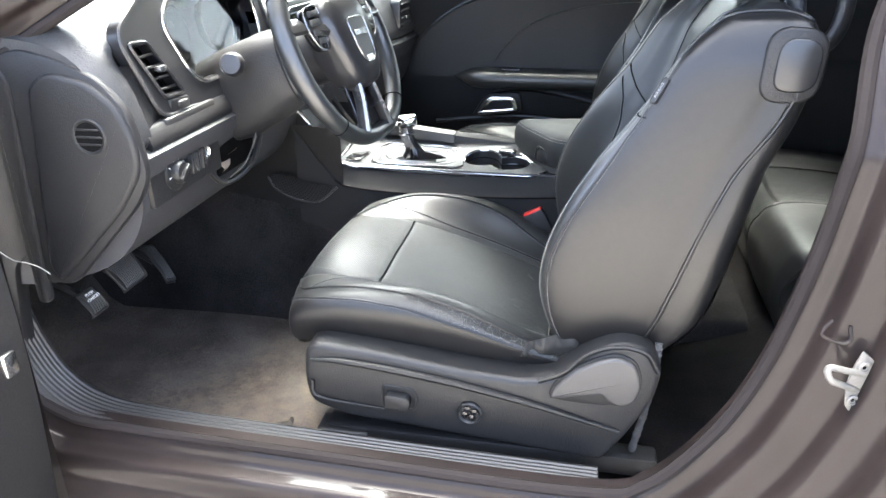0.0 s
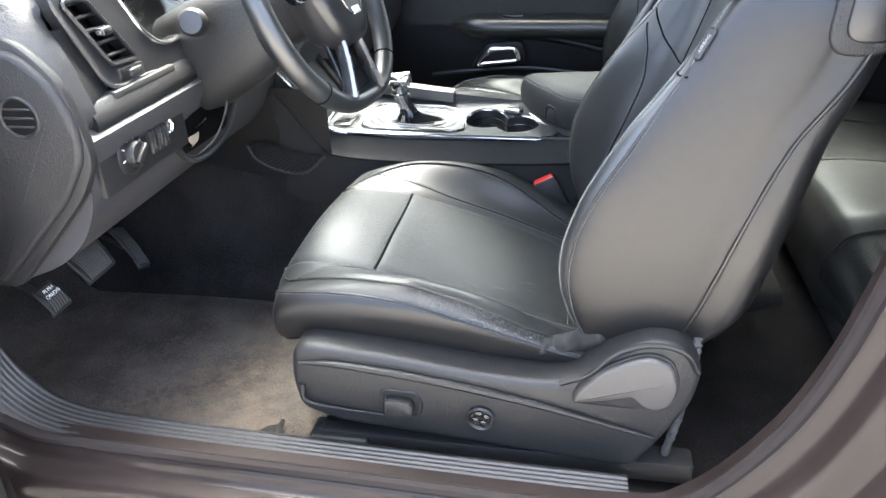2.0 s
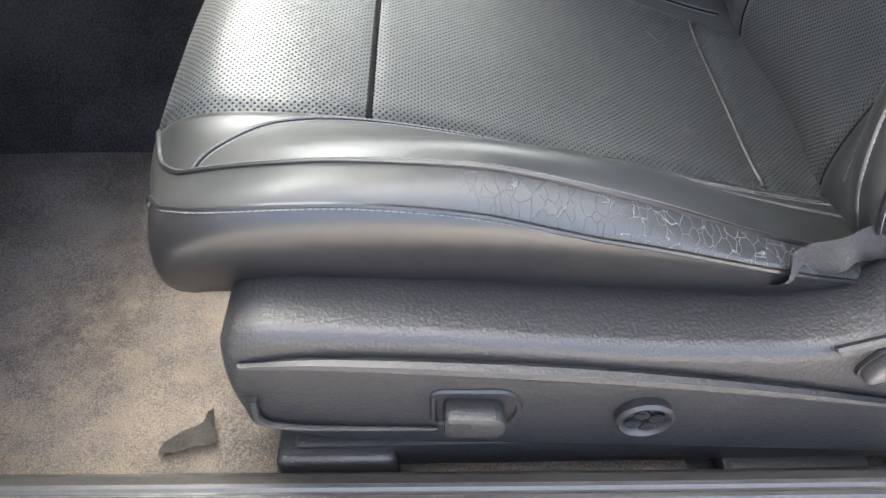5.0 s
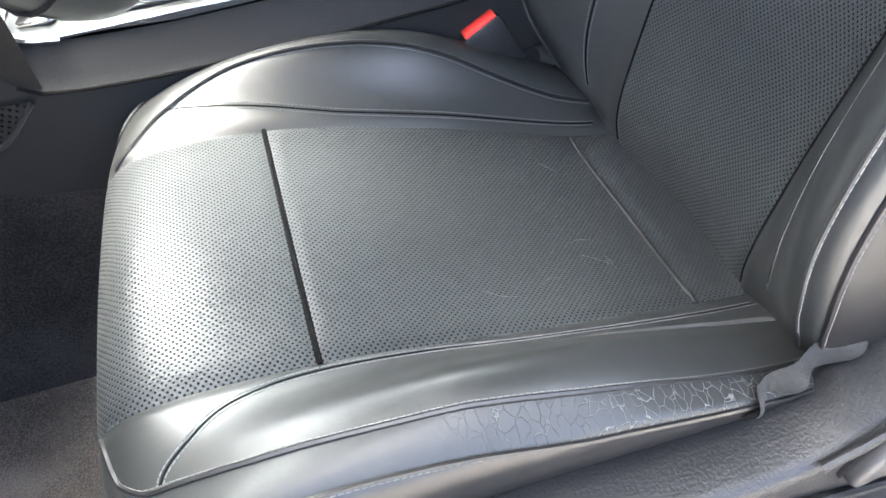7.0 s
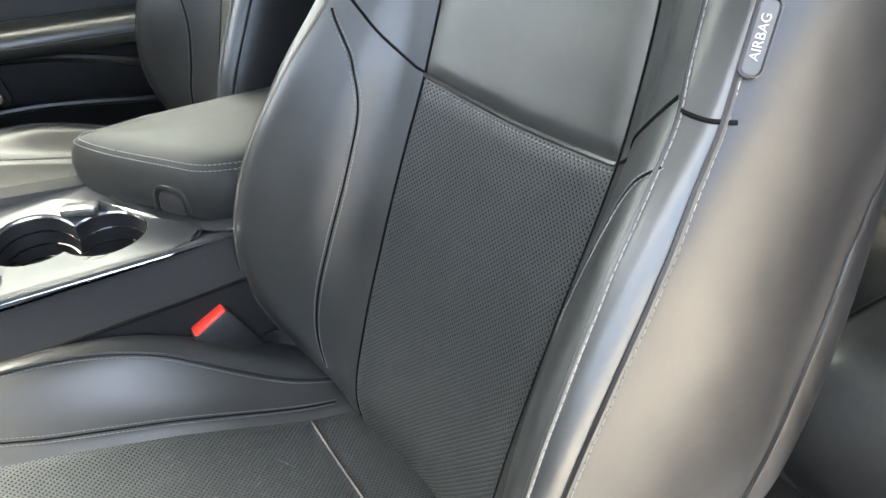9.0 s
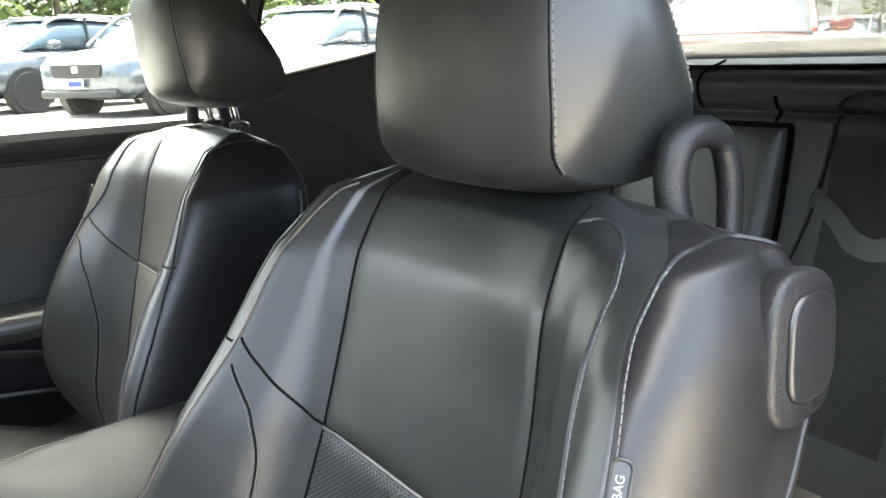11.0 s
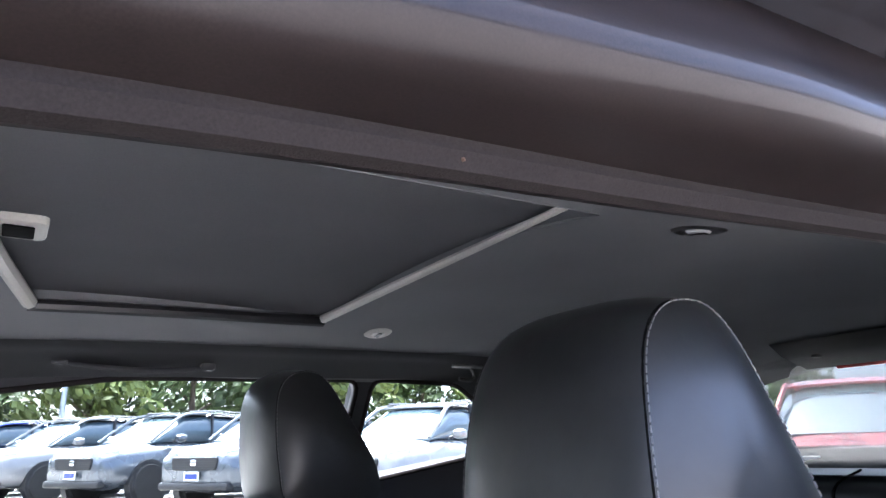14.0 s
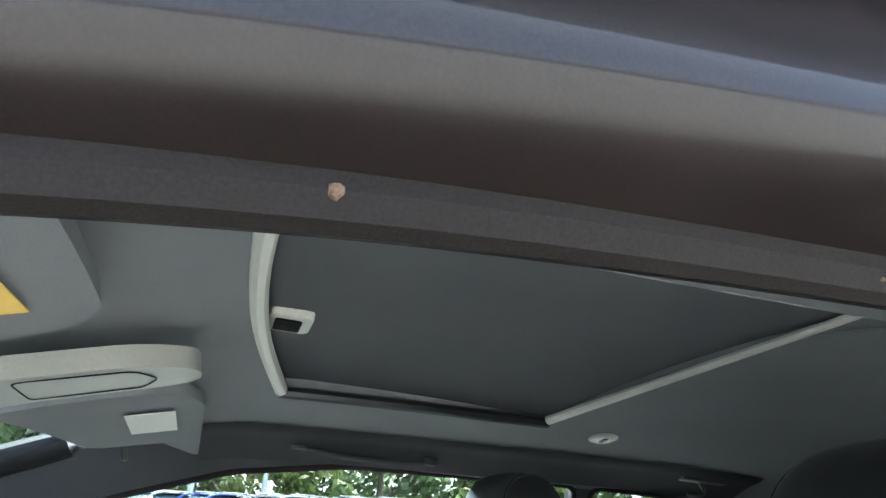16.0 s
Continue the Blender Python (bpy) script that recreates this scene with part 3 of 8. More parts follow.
def half_w(x):
    return 0.552 + 0.02 * min(1, max(-1, x / 0.5)) - 0.10 * max(0, (x - 0.6)) - 0.08 * max(0, (-x - 0.3))


def liner_z(x, y):
    a = abs(y - CENTRE) / half_w(x)
    lift = 1 - 0.85 * min(1.0, max(0.0, (-0.26 - x) / 0.16))
    return zc(x) - (0.100 * a ** 2.8 if y < CENTRE else 0.085 * a ** 3.0) * lift


HX0, HX1, HY0, HY1 = -0.162, 0.262, 1.362, 2.022


def bow(x, y):
    """The front edge of the sunroof opening arches forwards in the middle."""
    t = min(1.0, max(0.0, y - 1.42) / 0.60)
    side = abs(y - CENTRE) / 0.56
    x = x if x > -0.32 else -0.32 + (x + 0.32) * (1 - 0.34 * side * side)
    return x - 0.068 * (1 - t ** 2.4) * math.exp(-((x - HX0) / 0.13) ** 2)


def liner_grid():
    xs = [-0.505 + 0.0338 * i for i in range(10)] + [HX0 + (HX1 - HX0) * i / 14 for i in range(15)] + [HX1 + (1.40 - HX1) * i / 26 for i in range(1, 27)]
    bm = bmesh.new()
    rows = []
    for x in xs:
        w = half_w(x)
        lo, hi = CENTRE - w, CENTRE + w
        ys = [lo + (HY0 - lo) * i / 10 for i in range(11)] + [HY0 + (HY1 - HY0) * i / 16 for i in range(1, 16)] + [HY1 + (hi - HY1) * i / 10 for i in range(11)]
        rows.append([(x, y, bm.verts.new((bow(x, y), y, liner_z(x, y)))) for y in ys])
    for a, b in zip(rows, rows[1:]):
        for i in range(len(a) - 1):
            cx, cy = (a[i][0] + b[i][0]) / 2, (a[i][1] + a[i + 1][1] + b[i][1] + b[i + 1][1]) / 4
            if HX0 < cx < HX1 and HY0 < cy < HY1:
                continue
            bm.faces.new((a[i][2], a[i + 1][2], b[i + 1][2], b[i][2]))
    bmesh.ops.recalc_face_normals(bm, faces=bm.faces[:])
    return bm


structure("ceiling", liner_grid(), HEADLINER, "dark grey woven headliner with a sunroof opening", "headliner")
recess = [(HX0 - 0.004, HY0 + (HY1 - HY0) * i / 20) for i in range(20)] + [(HX0 + (HX1 + 0.004 - HX0) * i / 10, HY1 + 0.004) for i in range(10)] + [(HX1 + 0.004, HY1 - (HY1 - HY0) * i / 20) for i in range(20)] + [(HX1 - (HX1 - HX0) * i / 10, HY0 - 0.004) for i in range(10)]
structure("ceiling_recess", loft([[Vector((bow(x, y), y, liner_z(x, y) - 0.001)) for x, y in recess], [Vector((bow(x, y), y, liner_z(x, y) + 0.026)) for x, y in recess]], True, False), HEADLINER, "cloth side wall of the sunroof recess", "sunroof recess")
shade = thing("sunroof_shade", (0.03, CENTRE, 1.45), "dark grey cloth sunshade panel closing the sunroof", "sunroof")
part("shade_panel", patch(lambda u, v: Vector((HX0 - 0.11 + (HX1 - HX0 + 0.13) * u, HY0 - 0.01 + (HY1 - HY0 + 0.02) * v, 1.438 - 0.014 * (2 * v - 1) ** 2 - 0.006 * (2 * u - 1) ** 2)), 8, 12, thick=0.006), HEADLINER, shade)
# pull cup in the shade
gx, gy = -0.180, 1.752
cup = part("pull_cup", prism(rounded([(gx - 0.025, gy - 0.036), (gx + 0.025, gy - 0.036), (gx + 0.025, gy + 0.036), (gx - 0.025, gy + 0.036)], 0.012, 4), "z", 1.4265, 1.439, 0.003), PALE_TRIM, shade, "pale grey plastic pull cup")
# Shade of the finger recess, put on as a thin near-black plate.
part("cup_recess", prism(rounded([(gx - 0.017, gy - 0.022), (gx + 0.013, gy - 0.022), (gx + 0.013, gy + 0.024), (gx - 0.017, gy + 0.024)], 0.004, 3), "z", 1.4245, 1.4262, 0.0006), DARK_GAP, cup, "near-black plate painted as shade in the finger recess")
# Window light on the recess's front and rear walls is painted as pale lips.
for name_, ex, wid in (("front", HX0, 0.020), ("rear", HX1, 0.014)):
    pts = [Vector((bow(ex, y) + (0.004 if name_ == "front" else -0.002), y, liner_z(ex, y) + 0.004)) for y in [HY0 - (0.004 if name_ == "front" else 0.016) + (HY1 - HY0 + (-0.004 if name_ == "front" else 0.008)) * i / 30 for i in range(31)]]
    if name_ == "rear":
        for i, q in enumerate(pts):
            q.z = 1.419 - 0.006 * i / 30
    part("shade_lip", tube(pts, [wid * (0.26 + 0.28 * i / 30) for i in range(31)] if name_ == "rear" else wid * 0.5, 8, flat=1.0), PALE_TRIM, shade, "rolled edge of the recess, coloured pale for the light on it")
pts = [Vector((x, HY1 - 0.004, liner_z(x, HY1 - 0.004) + 0.002)) for x in [HX0 + (HX1 - HX0) * i / 20 for i in range(21)]]
part("side_track", tube(pts, 0.009, 8), PLASTIC_SMOOTH, shade, "black guide track")

structure("roof", patch(lambda u, v: Vector((-0.50 + 1.89 * u, CENTRE + (v - 0.5) * 1.34, 1.478 - 0.075 * abs(2 * v - 1) ** 3 - 0.10 * (abs(0.109 + 0.822 * u - 0.52) * 2) ** 3.2)), 30, 24, thick=0.004), PAINT, "brown-grey metallic car roof", "car roof")

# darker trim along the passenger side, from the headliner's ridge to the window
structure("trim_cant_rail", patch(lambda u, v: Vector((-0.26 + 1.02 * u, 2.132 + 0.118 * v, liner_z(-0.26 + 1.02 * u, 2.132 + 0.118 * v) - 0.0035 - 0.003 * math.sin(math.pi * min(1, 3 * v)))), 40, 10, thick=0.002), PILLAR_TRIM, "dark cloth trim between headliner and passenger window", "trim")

# ceiling fittings
for hy in (1.348, 2 * CENTRE - 1.348):
    hx, hz = 0.378, liner_z(0.378, hy)
    lamp = thing("dome_lamp", (hx, hy, hz), "small oval reading lamp with a pale lens in the headliner", "dome lamp", "reading lamps over the seats")
    T = Matrix.Translation((hx, hy, hz)) @ Euler((radians(10 if hy < CENTRE else -10), 0, 0)).to_matrix().to_4x4()
    b = lathe([(0.0, 0.0), (0.021, 0.0), (0.024, -0.001), (0.020, -0.003), (0.013, -0.002), (0.001, -0.002)], 28, T @ Matrix.Diagonal((1.0, 1.15, 1, 1)))
    part("bezel", b, PLASTIC_GREY if hy < CENTRE else PALE_TRIM, lamp)
    part("lamp_switch", box(-0.004, 0.004, -0.010, 0.010, -0.0062, -0.0044, 0.0008, 1, T), PLASTIC_GREY, lamp)
    b = lathe([(0.001, -0.0022), (0.012, -0.0022), (0.010, -0.0042), (0.001, -0.0048)], 20, T)
    part("lens", b, LAMP_LENS, lamp, "frosted pale lens")

# passenger side above the belt: pillar, rail and window openings
def pax_wall(x, z):
    return Vector((x, 2 * CENTRE - strip_y(max(z, 0.5)) + 0.005 - 0.16 * max(0, x - 0.5) * 0.6, z))


win = rounded([(-1.0, 1.02), (-0.72, 1.038), (0.43, 1.062), (0.44, 1.345), (0.0, 1.332), (-0.2, 1.302), (-0.36, 1.250), (-0.62, 1.15)], 0.03, 4)
quarter_win = rounded([(0.47, 1.135), (0.74, 1.19), (0.86, 1.225), (0.66, 1.343), (0.47, 1.347)], 0.025, 5)
outer_line = [(-1.3, 0.98), (-1.2, 0.3), (1.45, 0.3), (1.75, 1.17), (1.38, 1.36), (0.9, 1.40), (0.2, 1.385), (-0.22, 1.365), (-0.44, 1.31), (-0.66, 1.22), (-0.9, 1.10)]
structure("wall_passenger", plate(outer_line, [win, quarter_win], pax_wall, 0.035), PILLAR_TRIM, "dark grey inner trim and pillars of the passenger side", "car side trim")


def pane(name, ring, to3, label):
    ob = structure(name, plate(ring, [], to3), PANE, label, "window")
    ob.visible_shadow = False
    return ob


pane("window_passenger", [(x, z) for x, z in win], lambda x, z: pax_wall(x, z) + Vector((0, 0.02, 0)), "grey-tinted side window glass of the passenger door, dimming the lot")
pane("window_quarter", quarter_win, lambda x, z: pax_wall(x, z) + Vector((0, 0.02, 0)), "grey-tinted fixed rear quarter window, dimming the outside")
for ring_, nm in ((win, "trim_window_passenger"), (quarter_win, "trim_window_quarter")):
    structure(nm, tube([pax_wall(x, z) + Vector((0, -0.003, 0)) for x, z in ring_], 0.005, 6, True), SEAL, "black rubber seal round the side glass", "window trim")
# the driver's side behind the doorway
structure("wall_driver_rear", plate([(0.345, 0.3), (1.45, 0.3), (1.75, 1.17), (1.38, 1.36), (0.9, 1.40), (0.50, 1.39), (0.61, 1.335), (0.50, 1.25), (0.39, 1.15), (0.335, 1.0)], [rounded([(0.66, 1.16), (0.80, 1.19), (0.88, 1.225), (0.74, 1.30), (0.67, 1.30)], 0.02, 4)],
          lambda x, z: Vector((x, 2 * CENTRE - pax_wall(x, z).y, z)), 0.03), PILLAR_TRIM, "dark grey inner trim behind the driver's door", "car side trim")
pane("window_quarter_driver", rounded([(0.66, 1.16), (0.80, 1.19), (0.88, 1.225), (0.74, 1.30), (0.67, 1.30)], 0.02, 4), lambda x, z: Vector((x, 2 * CENTRE - pax_wall(x, z).y - 0.02, z)), "grey-tinted fixed rear quarter window, dimming the outside")

# windscreen, pillars, rear glass and shelf
def screen(u, v):
    a = 2 * v - 1
    x = -0.462 - 0.90 * u - 0.10 * (1 - a * a)
    w = 0.60 + 0.14 * u
    return Vector((x, CENTRE + a * w, 1.338 - 0.363 * u - 0.02 * a * a))


ob = structure("window_screen", patch(screen, 12, 16), SCREEN_PANE, "grey-tinted laminated windscreen, dimming the outside", "windscreen")
ob.visible_shadow = False
for s in (-1, 1):
    v = 0.0 if s < 0 else 1.0
    pts = [screen(u / 12 * 1.0, v) + Vector((0, -s * 0.005, 0)) for u in range(13)]
    structure("trim_a_pillar", tube(pts, [0.028 + 0.001 * k for k in range(13)], 10, flat=0.7), PLASTIC, "dark grey trimmed windscreen pillar", "pillar")
structure("trim_header", tube([screen(-0.02, v / 16) + Vector((0, 0, 0.016)) for v in range(17)], 0.018, 8, flat=0.7), HEADLINER, "dark cloth windscreen header", "header")
structure("wall_cowl", box(-1.5, -1.28, 0.9, 2.5, 0.8, 0.985, 0.02), PLASTIC, "black plastic cowl below the windscreen", "cowl")
structure("wall_bonnet", patch(lambda u, v: Vector((-3.3 + 1.95 * u, CENTRE + (v - 0.5) * 1.7, 0.80 + 0.20 * u ** 0.6 - 0.05 * (2 * v - 1) ** 2)), 12, 12, thick=0.005), PAINT, "brown-grey metallic bonnet", "car body")


def back_glass(u, v):
    a = 2 * v - 1
    return Vector((1.36 + 0.46 * u - 0.05 * a * a, CENTRE + a * (0.50 + 0.09 * u), 1.385 - 0.175 * u - 0.012 * a * a))


ob = structure("window_rear", patch(back_glass, 8, 16), REAR_PANE, "grey-tinted rear window glass, dimming the lot behind", "rear window")
ob.visible_shadow = False
for v in (0.0, 1.0):
    structure("trim_c_pillar", tube([back_glass(u / 8, v) for u in range(9)], 0.05, 8, flat=0.6), PALE_PILLAR, "pale grey cloth rear pillar", "pillar")
structure("trim_rear_header", tube([back_glass(0.0, v / 16) + Vector((-0.02, 0, 0.012)) for v in range(17)], 0.022, 8, flat=0.7), HEADLINER, "dark cloth edge above the rear window", "header")
structure("wall_parcel_shelf", patch(lambda u, v: Vector((1.12 + 0.78 * u, CENTRE + (v - 0.5) * 1.34, 1.150 + 0.06 * u)), 8, 12, thick=0.02), SHELF, "dark grey parcel shelf below the rear window", "parcel shelf")
structure("wall_tail", box(1.80, 1.84, 1.0, 2.4, 0.3, 1.16), PILLAR_TRIM, "panel closing the boot", "car body")
structure("wall_boot_lid", box(1.84, 2.5, 0.9, 2.5, 1.0, 1.13, 0.03), PAINT, "brown-grey metallic boot lid", "car body")
stop = thing("stop_lamp", (1.36, CENTRE, 1.36), "black housing of the high stop lamp at the rear window", "stop lamp")
part("housing", loft([[Vector((1.205 + 0.15 * p, y, 1.412 - 0.03 * p - d)) for p, d in ((0, 0.0), (0.25, 0.016), (0.8, 0.022), (1.0, 0.008), (0.9, -0.01), (0.3, -0.005))] for y in [CENTRE - 0.17 + 0.34 * i / 10 for i in range(11)]]), PLASTIC, stop)
part("lamp_lens", box(1.354, 1.360, CENTRE - 0.12, CENTRE + 0.12, 1.364, 1.376, 0.002), RED, stop, "dark red stop lamp lens")
for q in (-0.1, 0.1):
    part("screw_cap", box(1.25, 1.266, CENTRE + q - 0.008, CENTRE + q + 0.008, 1.380, 1.386, 0.002), PLASTIC_GREY, stop)
for sy in (CENTRE - 0.35, CENTRE + 0.35):
    sp = thing("shelf_vent", (1.45, sy, 1.16), "grey slotted vent plate in the parcel shelf", "vent", "vents in the shelf")
    part("frame", box(1.38, 1.50, sy - 0.07, sy + 0.07, 1.172, 1.184, 0.002), PALE_TRIM, sp)
    for k in range(5):
        part("slot", box(1.39 + 0.022 * k, 1.40 + 0.022 * k, sy - 0.06, sy + 0.06, 1.1842, 1.1855), PIANO, sp)


# ---- front seats ----
# columns of the cushion across its width, from the outer lower edge to the middle: half-width, and how x and z run from front to back
CU = [0, 1, 2, 3, 4, 5, 6, 7]
CX = curve1(CU, [-0.470, -0.530, -0.547, -0.505, -0.385, -0.22, -0.065, 0.03])
COLS = [
    (curve1(CU, [0.18, 0.222, 0.232, 0.238, 0.240, 0.240, 0.236, 0.225]), curve1(CU, [0.474, 0.472, 0.478, 0.486, 0.484, 0.474, 0.455, 0.45]), 0.030),
    (curve1(CU, [0.18, 0.226, 0.246, 0.258, 0.262, 0.262, 0.252, 0.235]), curve1(CU, [0.474, 0.476, 0.508, 0.541, 0.554, 0.541, 0.500, 0.47]), 0.022),
    (curve1(CU, [0.17, 0.216, 0.238, 0.248, 0.250, 0.250, 0.238, 0.225]), curve1(CU, [0.474, 0.480, 0.532, 0.577, 0.596, 0.578, 0.516, 0.482]), 0.018),
    (curve1(CU, [0.15, 0.188, 0.203, 0.208, 0.208, 0.206, 0.196, 0.19]), curve1(CU, [0.474, 0.482, 0.545, 0.592, 0.622, 0.604, 0.522, 0.482]), 0.012),
    (curve1(CU, [0.11, 0.135, 0.143, 0.146, 0.146, 0.142, 0.132, 0.13]), curve1(CU, [0.474, 0.484, 0.545, 0.580, 0.574, 0.530, 0.480, 0.46]), 0.002),
    (curve1(CU, [0.0] * 8), curve1(CU, [0.474, 0.484, 0.548, 0.590, 0.572, 0.520, 0.476, 0.45]), 0.0),
]


def cushion(u, w):
    """Cushion surface: u from front underside 0 to rear 7; w from -5 (outer edge) over 0 (middle) to 5 (inner edge)."""
    a = min(abs(w), 5.0)
    i = 5 - a                      # column index
    j = min(int(i), 4)
    f = i - j

    def col(k):
        k2 = 10 - k if k > 5 else k
        h, z, dx = COLS[max(0, k2)]
        s = 1 if k > 5 else -1
        low = (0.0, 0.0, 0.010, 0.028, 0.004, 0.0)[max(0, k2)] if w < 0 else 0.0
        if w > 0:
            low, h_in = (0.0, 0.0, 0.004, 0.011, -0.003, 0.0)[max(0, k2)], (0.0, 0.0, 0.008, 0.016, 0.0, 0.0)[max(0, k2)]
        else:
            h_in = 0.0
        low += ((0.0, 0.0, 0.012, 0.020, 0.0, 0.0)[max(0, k2)] if w < 0 else 0.0) * min(1.0, max(0.0, u - 4.5))
        return Vector((CX(u) + dx * max(0, 1 - max(0, u - 2.0) / 3), s * (h(u) + h_in * math.exp(-((u - 4.6) / 1.6) ** 2)), z(u) - low * math.exp(-((u - 4.2) / 1.7) ** 2)))
    b, c = col(j), col(j + 1)
    a_ = col(j - 1) if j else b * 2 - c
    d = col(j + 2)
    p = 0.5 * (2 * b + (c - a_) * f + (2 * a_ - 5 * b + 4 * c - d) * f * f + (3 * b - a_ - 3 * c + d) * f ** 3)
    crease = 0.0035 * math.exp(-((p.x + 0.385) / 0.004) ** 2) * min(1, max(0, (1.05 - a) * 4))
    seam = 0.004 * (math.exp(-((a - 1.0) / 0.05) ** 2))
    rear = 0.003 * math.exp(-((u - 6.0) / 0.10) ** 2) * min(1, max(0, (1.05 - a) * 4))
    p.z -= crease + rear + seam
    if w > 0:
        p.y = -p.y
    return p


# backrest: rows by height, columns from the middle of the front round the bolster to the rear
BZ = [0.44, 0.50, 0.58, 0.66, 0.75, 0.84, 0.92, 1.00, 1.055, 1.078]
BI = curve1(BZ, [-0.012, -0.018, 0.000, 0.026, 0.058, 0.092, 0.120, 0.146, 0.180, 0.222])       # insert
BC = curve1(BZ, [0.000, -0.035, -0.072, -0.082, -0.058, -0.008, 0.050, 0.098, 0.150, 0.21])      # bolster crest
BR0 = curve1(BZ, [0.06, 0.080, 0.116, 0.142, 0.170, 0.206, 0.256, 0.284, 0.274, 0.236])
BR = curve1(BZ, [0.06, 0.11, 0.172, 0.198, 0.218, 0.240, 0.272, 0.288, 0.274, 0.236])         # rear
BH = curve1(BZ, [0.205, 0.238, 0.262, 0.268, 0.265, 0.252, 0.240, 0.226, 0.196, 0.145])           # half width
BG = curve1(BZ, [0.115, 0.120, 0.122, 0.124, 0.126, 0.127, 0.131, 0.134, 0.134, 0.125])         # half width of the insert
# the outer half is broader at the shoulder, with a narrower insert
BH_OUT = curve1(BZ, [0.205, 0.238, 0.262, 0.268, 0.265, 0.256, 0.249, 0.240, 0.216, 0.168])
BG_OUT = curve1(BZ, [0.115, 0.120, 0.122, 0.124, 0.127, 0.128, 0.121, 0.108, 0.100, 0.096])


# seams: how far across they run from front to back of the cushion, and up the backrest
BAND_TOP = {-1: curve1([2.40, 2.52, 2.64, 2.88, 3.2, 3.6, 4.1, 4.5, 5.0, 5.65, 7.0], [1.02, 1.25, 1.70, 2.0, 2.1, 2.25, 2.4, 2.5, 2.65, 2.75, 2.8]),
            1: curve1([2.60, 2.88, 3.24, 3.7, 4.1, 4.6, 5.2, 5.6, 6.0, 7.0], [1.02, 1.15, 1.55, 1.85, 1.95, 1.92, 1.8, 1.65, 1.55, 1.5])}
BAND_LOW = {-1: curve1([0, 1.5, 2.44, 2.72, 3.1, 3.5, 4.0, 4.45, 4.9, 5.7, 7.0], [1.5, 1.8, 2.2, 2.6, 2.9, 3.05, 3.15, 3.3, 3.6, 3.85, 3.9]),
            1: curve1([0, 1.5, 2.5, 3.2, 4.0, 5.0, 7.0], [1.5, 1.8, 2.2, 2.9, 3.2, 3.3, 3.4])}
SIDE_SEAM = curve1([0.0, 3.5, 4.5, 5.1, 5.61, 5.88, 6.24, 6.63, 6.96, 7.31, 7.7, 8.1, 9.0], [3.7, 3.72, 3.80, 3.80, 3.68, 3.62, 3.49, 3.36, 3.24, 3.15, 3.28, 3.5, 3.6])


def CROSS(w):
    """Where the cross seam runs: a little lower in the middle."""
    return 4.98 - 0.13 * (1 - min(1.0, w * w))


def back(v, w):
    """Backrest surface: v from 0 at the root to 9 at the top; w from 0 (middle front) through 6 (middle rear); minus: outer side."""
    k = min(max(v, 0), 9)
    z = curve1(list(range(10)), BZ)(k)
    zz = min(max(z, BZ[0]), BZ[-1])
    i, c, r, h, g = BI(zz), BC(zz), BR(zz), (BH if w > 0 else BH_OUT)(zz), (BG if w > 0 else BG_OUT)(zz)
    pts = [(i + 0.014, 0.0), (i, g), (c * 0.55 + i * 0.45, g + (h - g) * 0.38), (c, g + (h - g) * 0.74), (c * 0.90 + r * 0.10, g + (h - g) * 0.97),
           (c * 0.35 + r * 0.65, h), (r - 0.006, h - 0.022), (r, 0.0)]
    a = min(abs(w), 7.0)
    j = min(int(a), 6)
    f = a - j

    def q(n):
        if n < 0:
            return Vector((pts[-n][0], -pts[-n][1], 0))
        if n > 7:
            return Vector((pts[14 - n][0], -pts[14 - n][1], 0))
        return Vector((*pts[n], 0))
    A, B, C, D = q(j - 1), q(j), q(j + 1), q(j + 2)
    p = 0.5 * (2 * B + (C - A) * f + (2 * A - 5 * B + 4 * C - D) * f * f + (3 * B - A - 3 * C + D) * f ** 3)
    seam = 0.003 * math.exp(-((a - 1.0) / 0.06) ** 2) + 0.002 * math.exp(-((a - SIDE_SEAM(k)) / 0.05) ** 2)
    cross = 0.004 * math.exp(-((k - CROSS(w)) / 0.07) ** 2) * min(1, max(0, (1.06 - a) * 5))
    # behind the side panel's hem the back shell lies a little deeper
    lip = min(1.0, max(0.0, (p.x - BR0(zz) + 0.022) / 0.004)) * min(1.0, max(0.0, (7.0 - k) / 0.8)) if 4.1 < a < 6.5 else 0.0
    p.y -= math.copysign(0.006 * lip * lip * (3 - 2 * lip), p.y)
    droop = 0.010 * min(1.0, max(0.0, (a - 0.8) / 2)) * min(1.0, max(0.0, (k - 7.4) / 1.2)) if w < 0 else 0.0
    return Vector((p.x + seam + cross, (p.y if w > 0 else -p.y), z - droop))


def span(fn, u0, u1, w0, w1):
    return lambda a, b: fn(u0 + (u1 - u0) * a, w0 + (w1 - w0) * b)


def line(fn, u0, u1, w0, w1, n=90):
    return along(fn, [(u0 + (u1 - u0) * i / n, w0 + (w1 - w0) * i / n) for i in range(n + 1)])


def outward(pts, nor, ref):
    return [(n if (p - ref).dot(n) > 0 else -n) for p, n in zip(pts, nor)]


C_MID, B_MID, B_REAR = Vector((-0.25, 0, -0.30)), Vector((0.10, 0, 0.80)), Vector((0.60, 0, 0.80))


def cord(name, fn, u0, u1, w0, w1, parent, ref, r=0.002, off=0.0, mt=None, n=60):
    p, m = line(fn, u0, u1, w0, w1, n)
    m = outward(p, m, ref)
    return part(name, tube([a + b * off for a, b in zip(p, m)], r, 6), mt or LEATHER, parent)


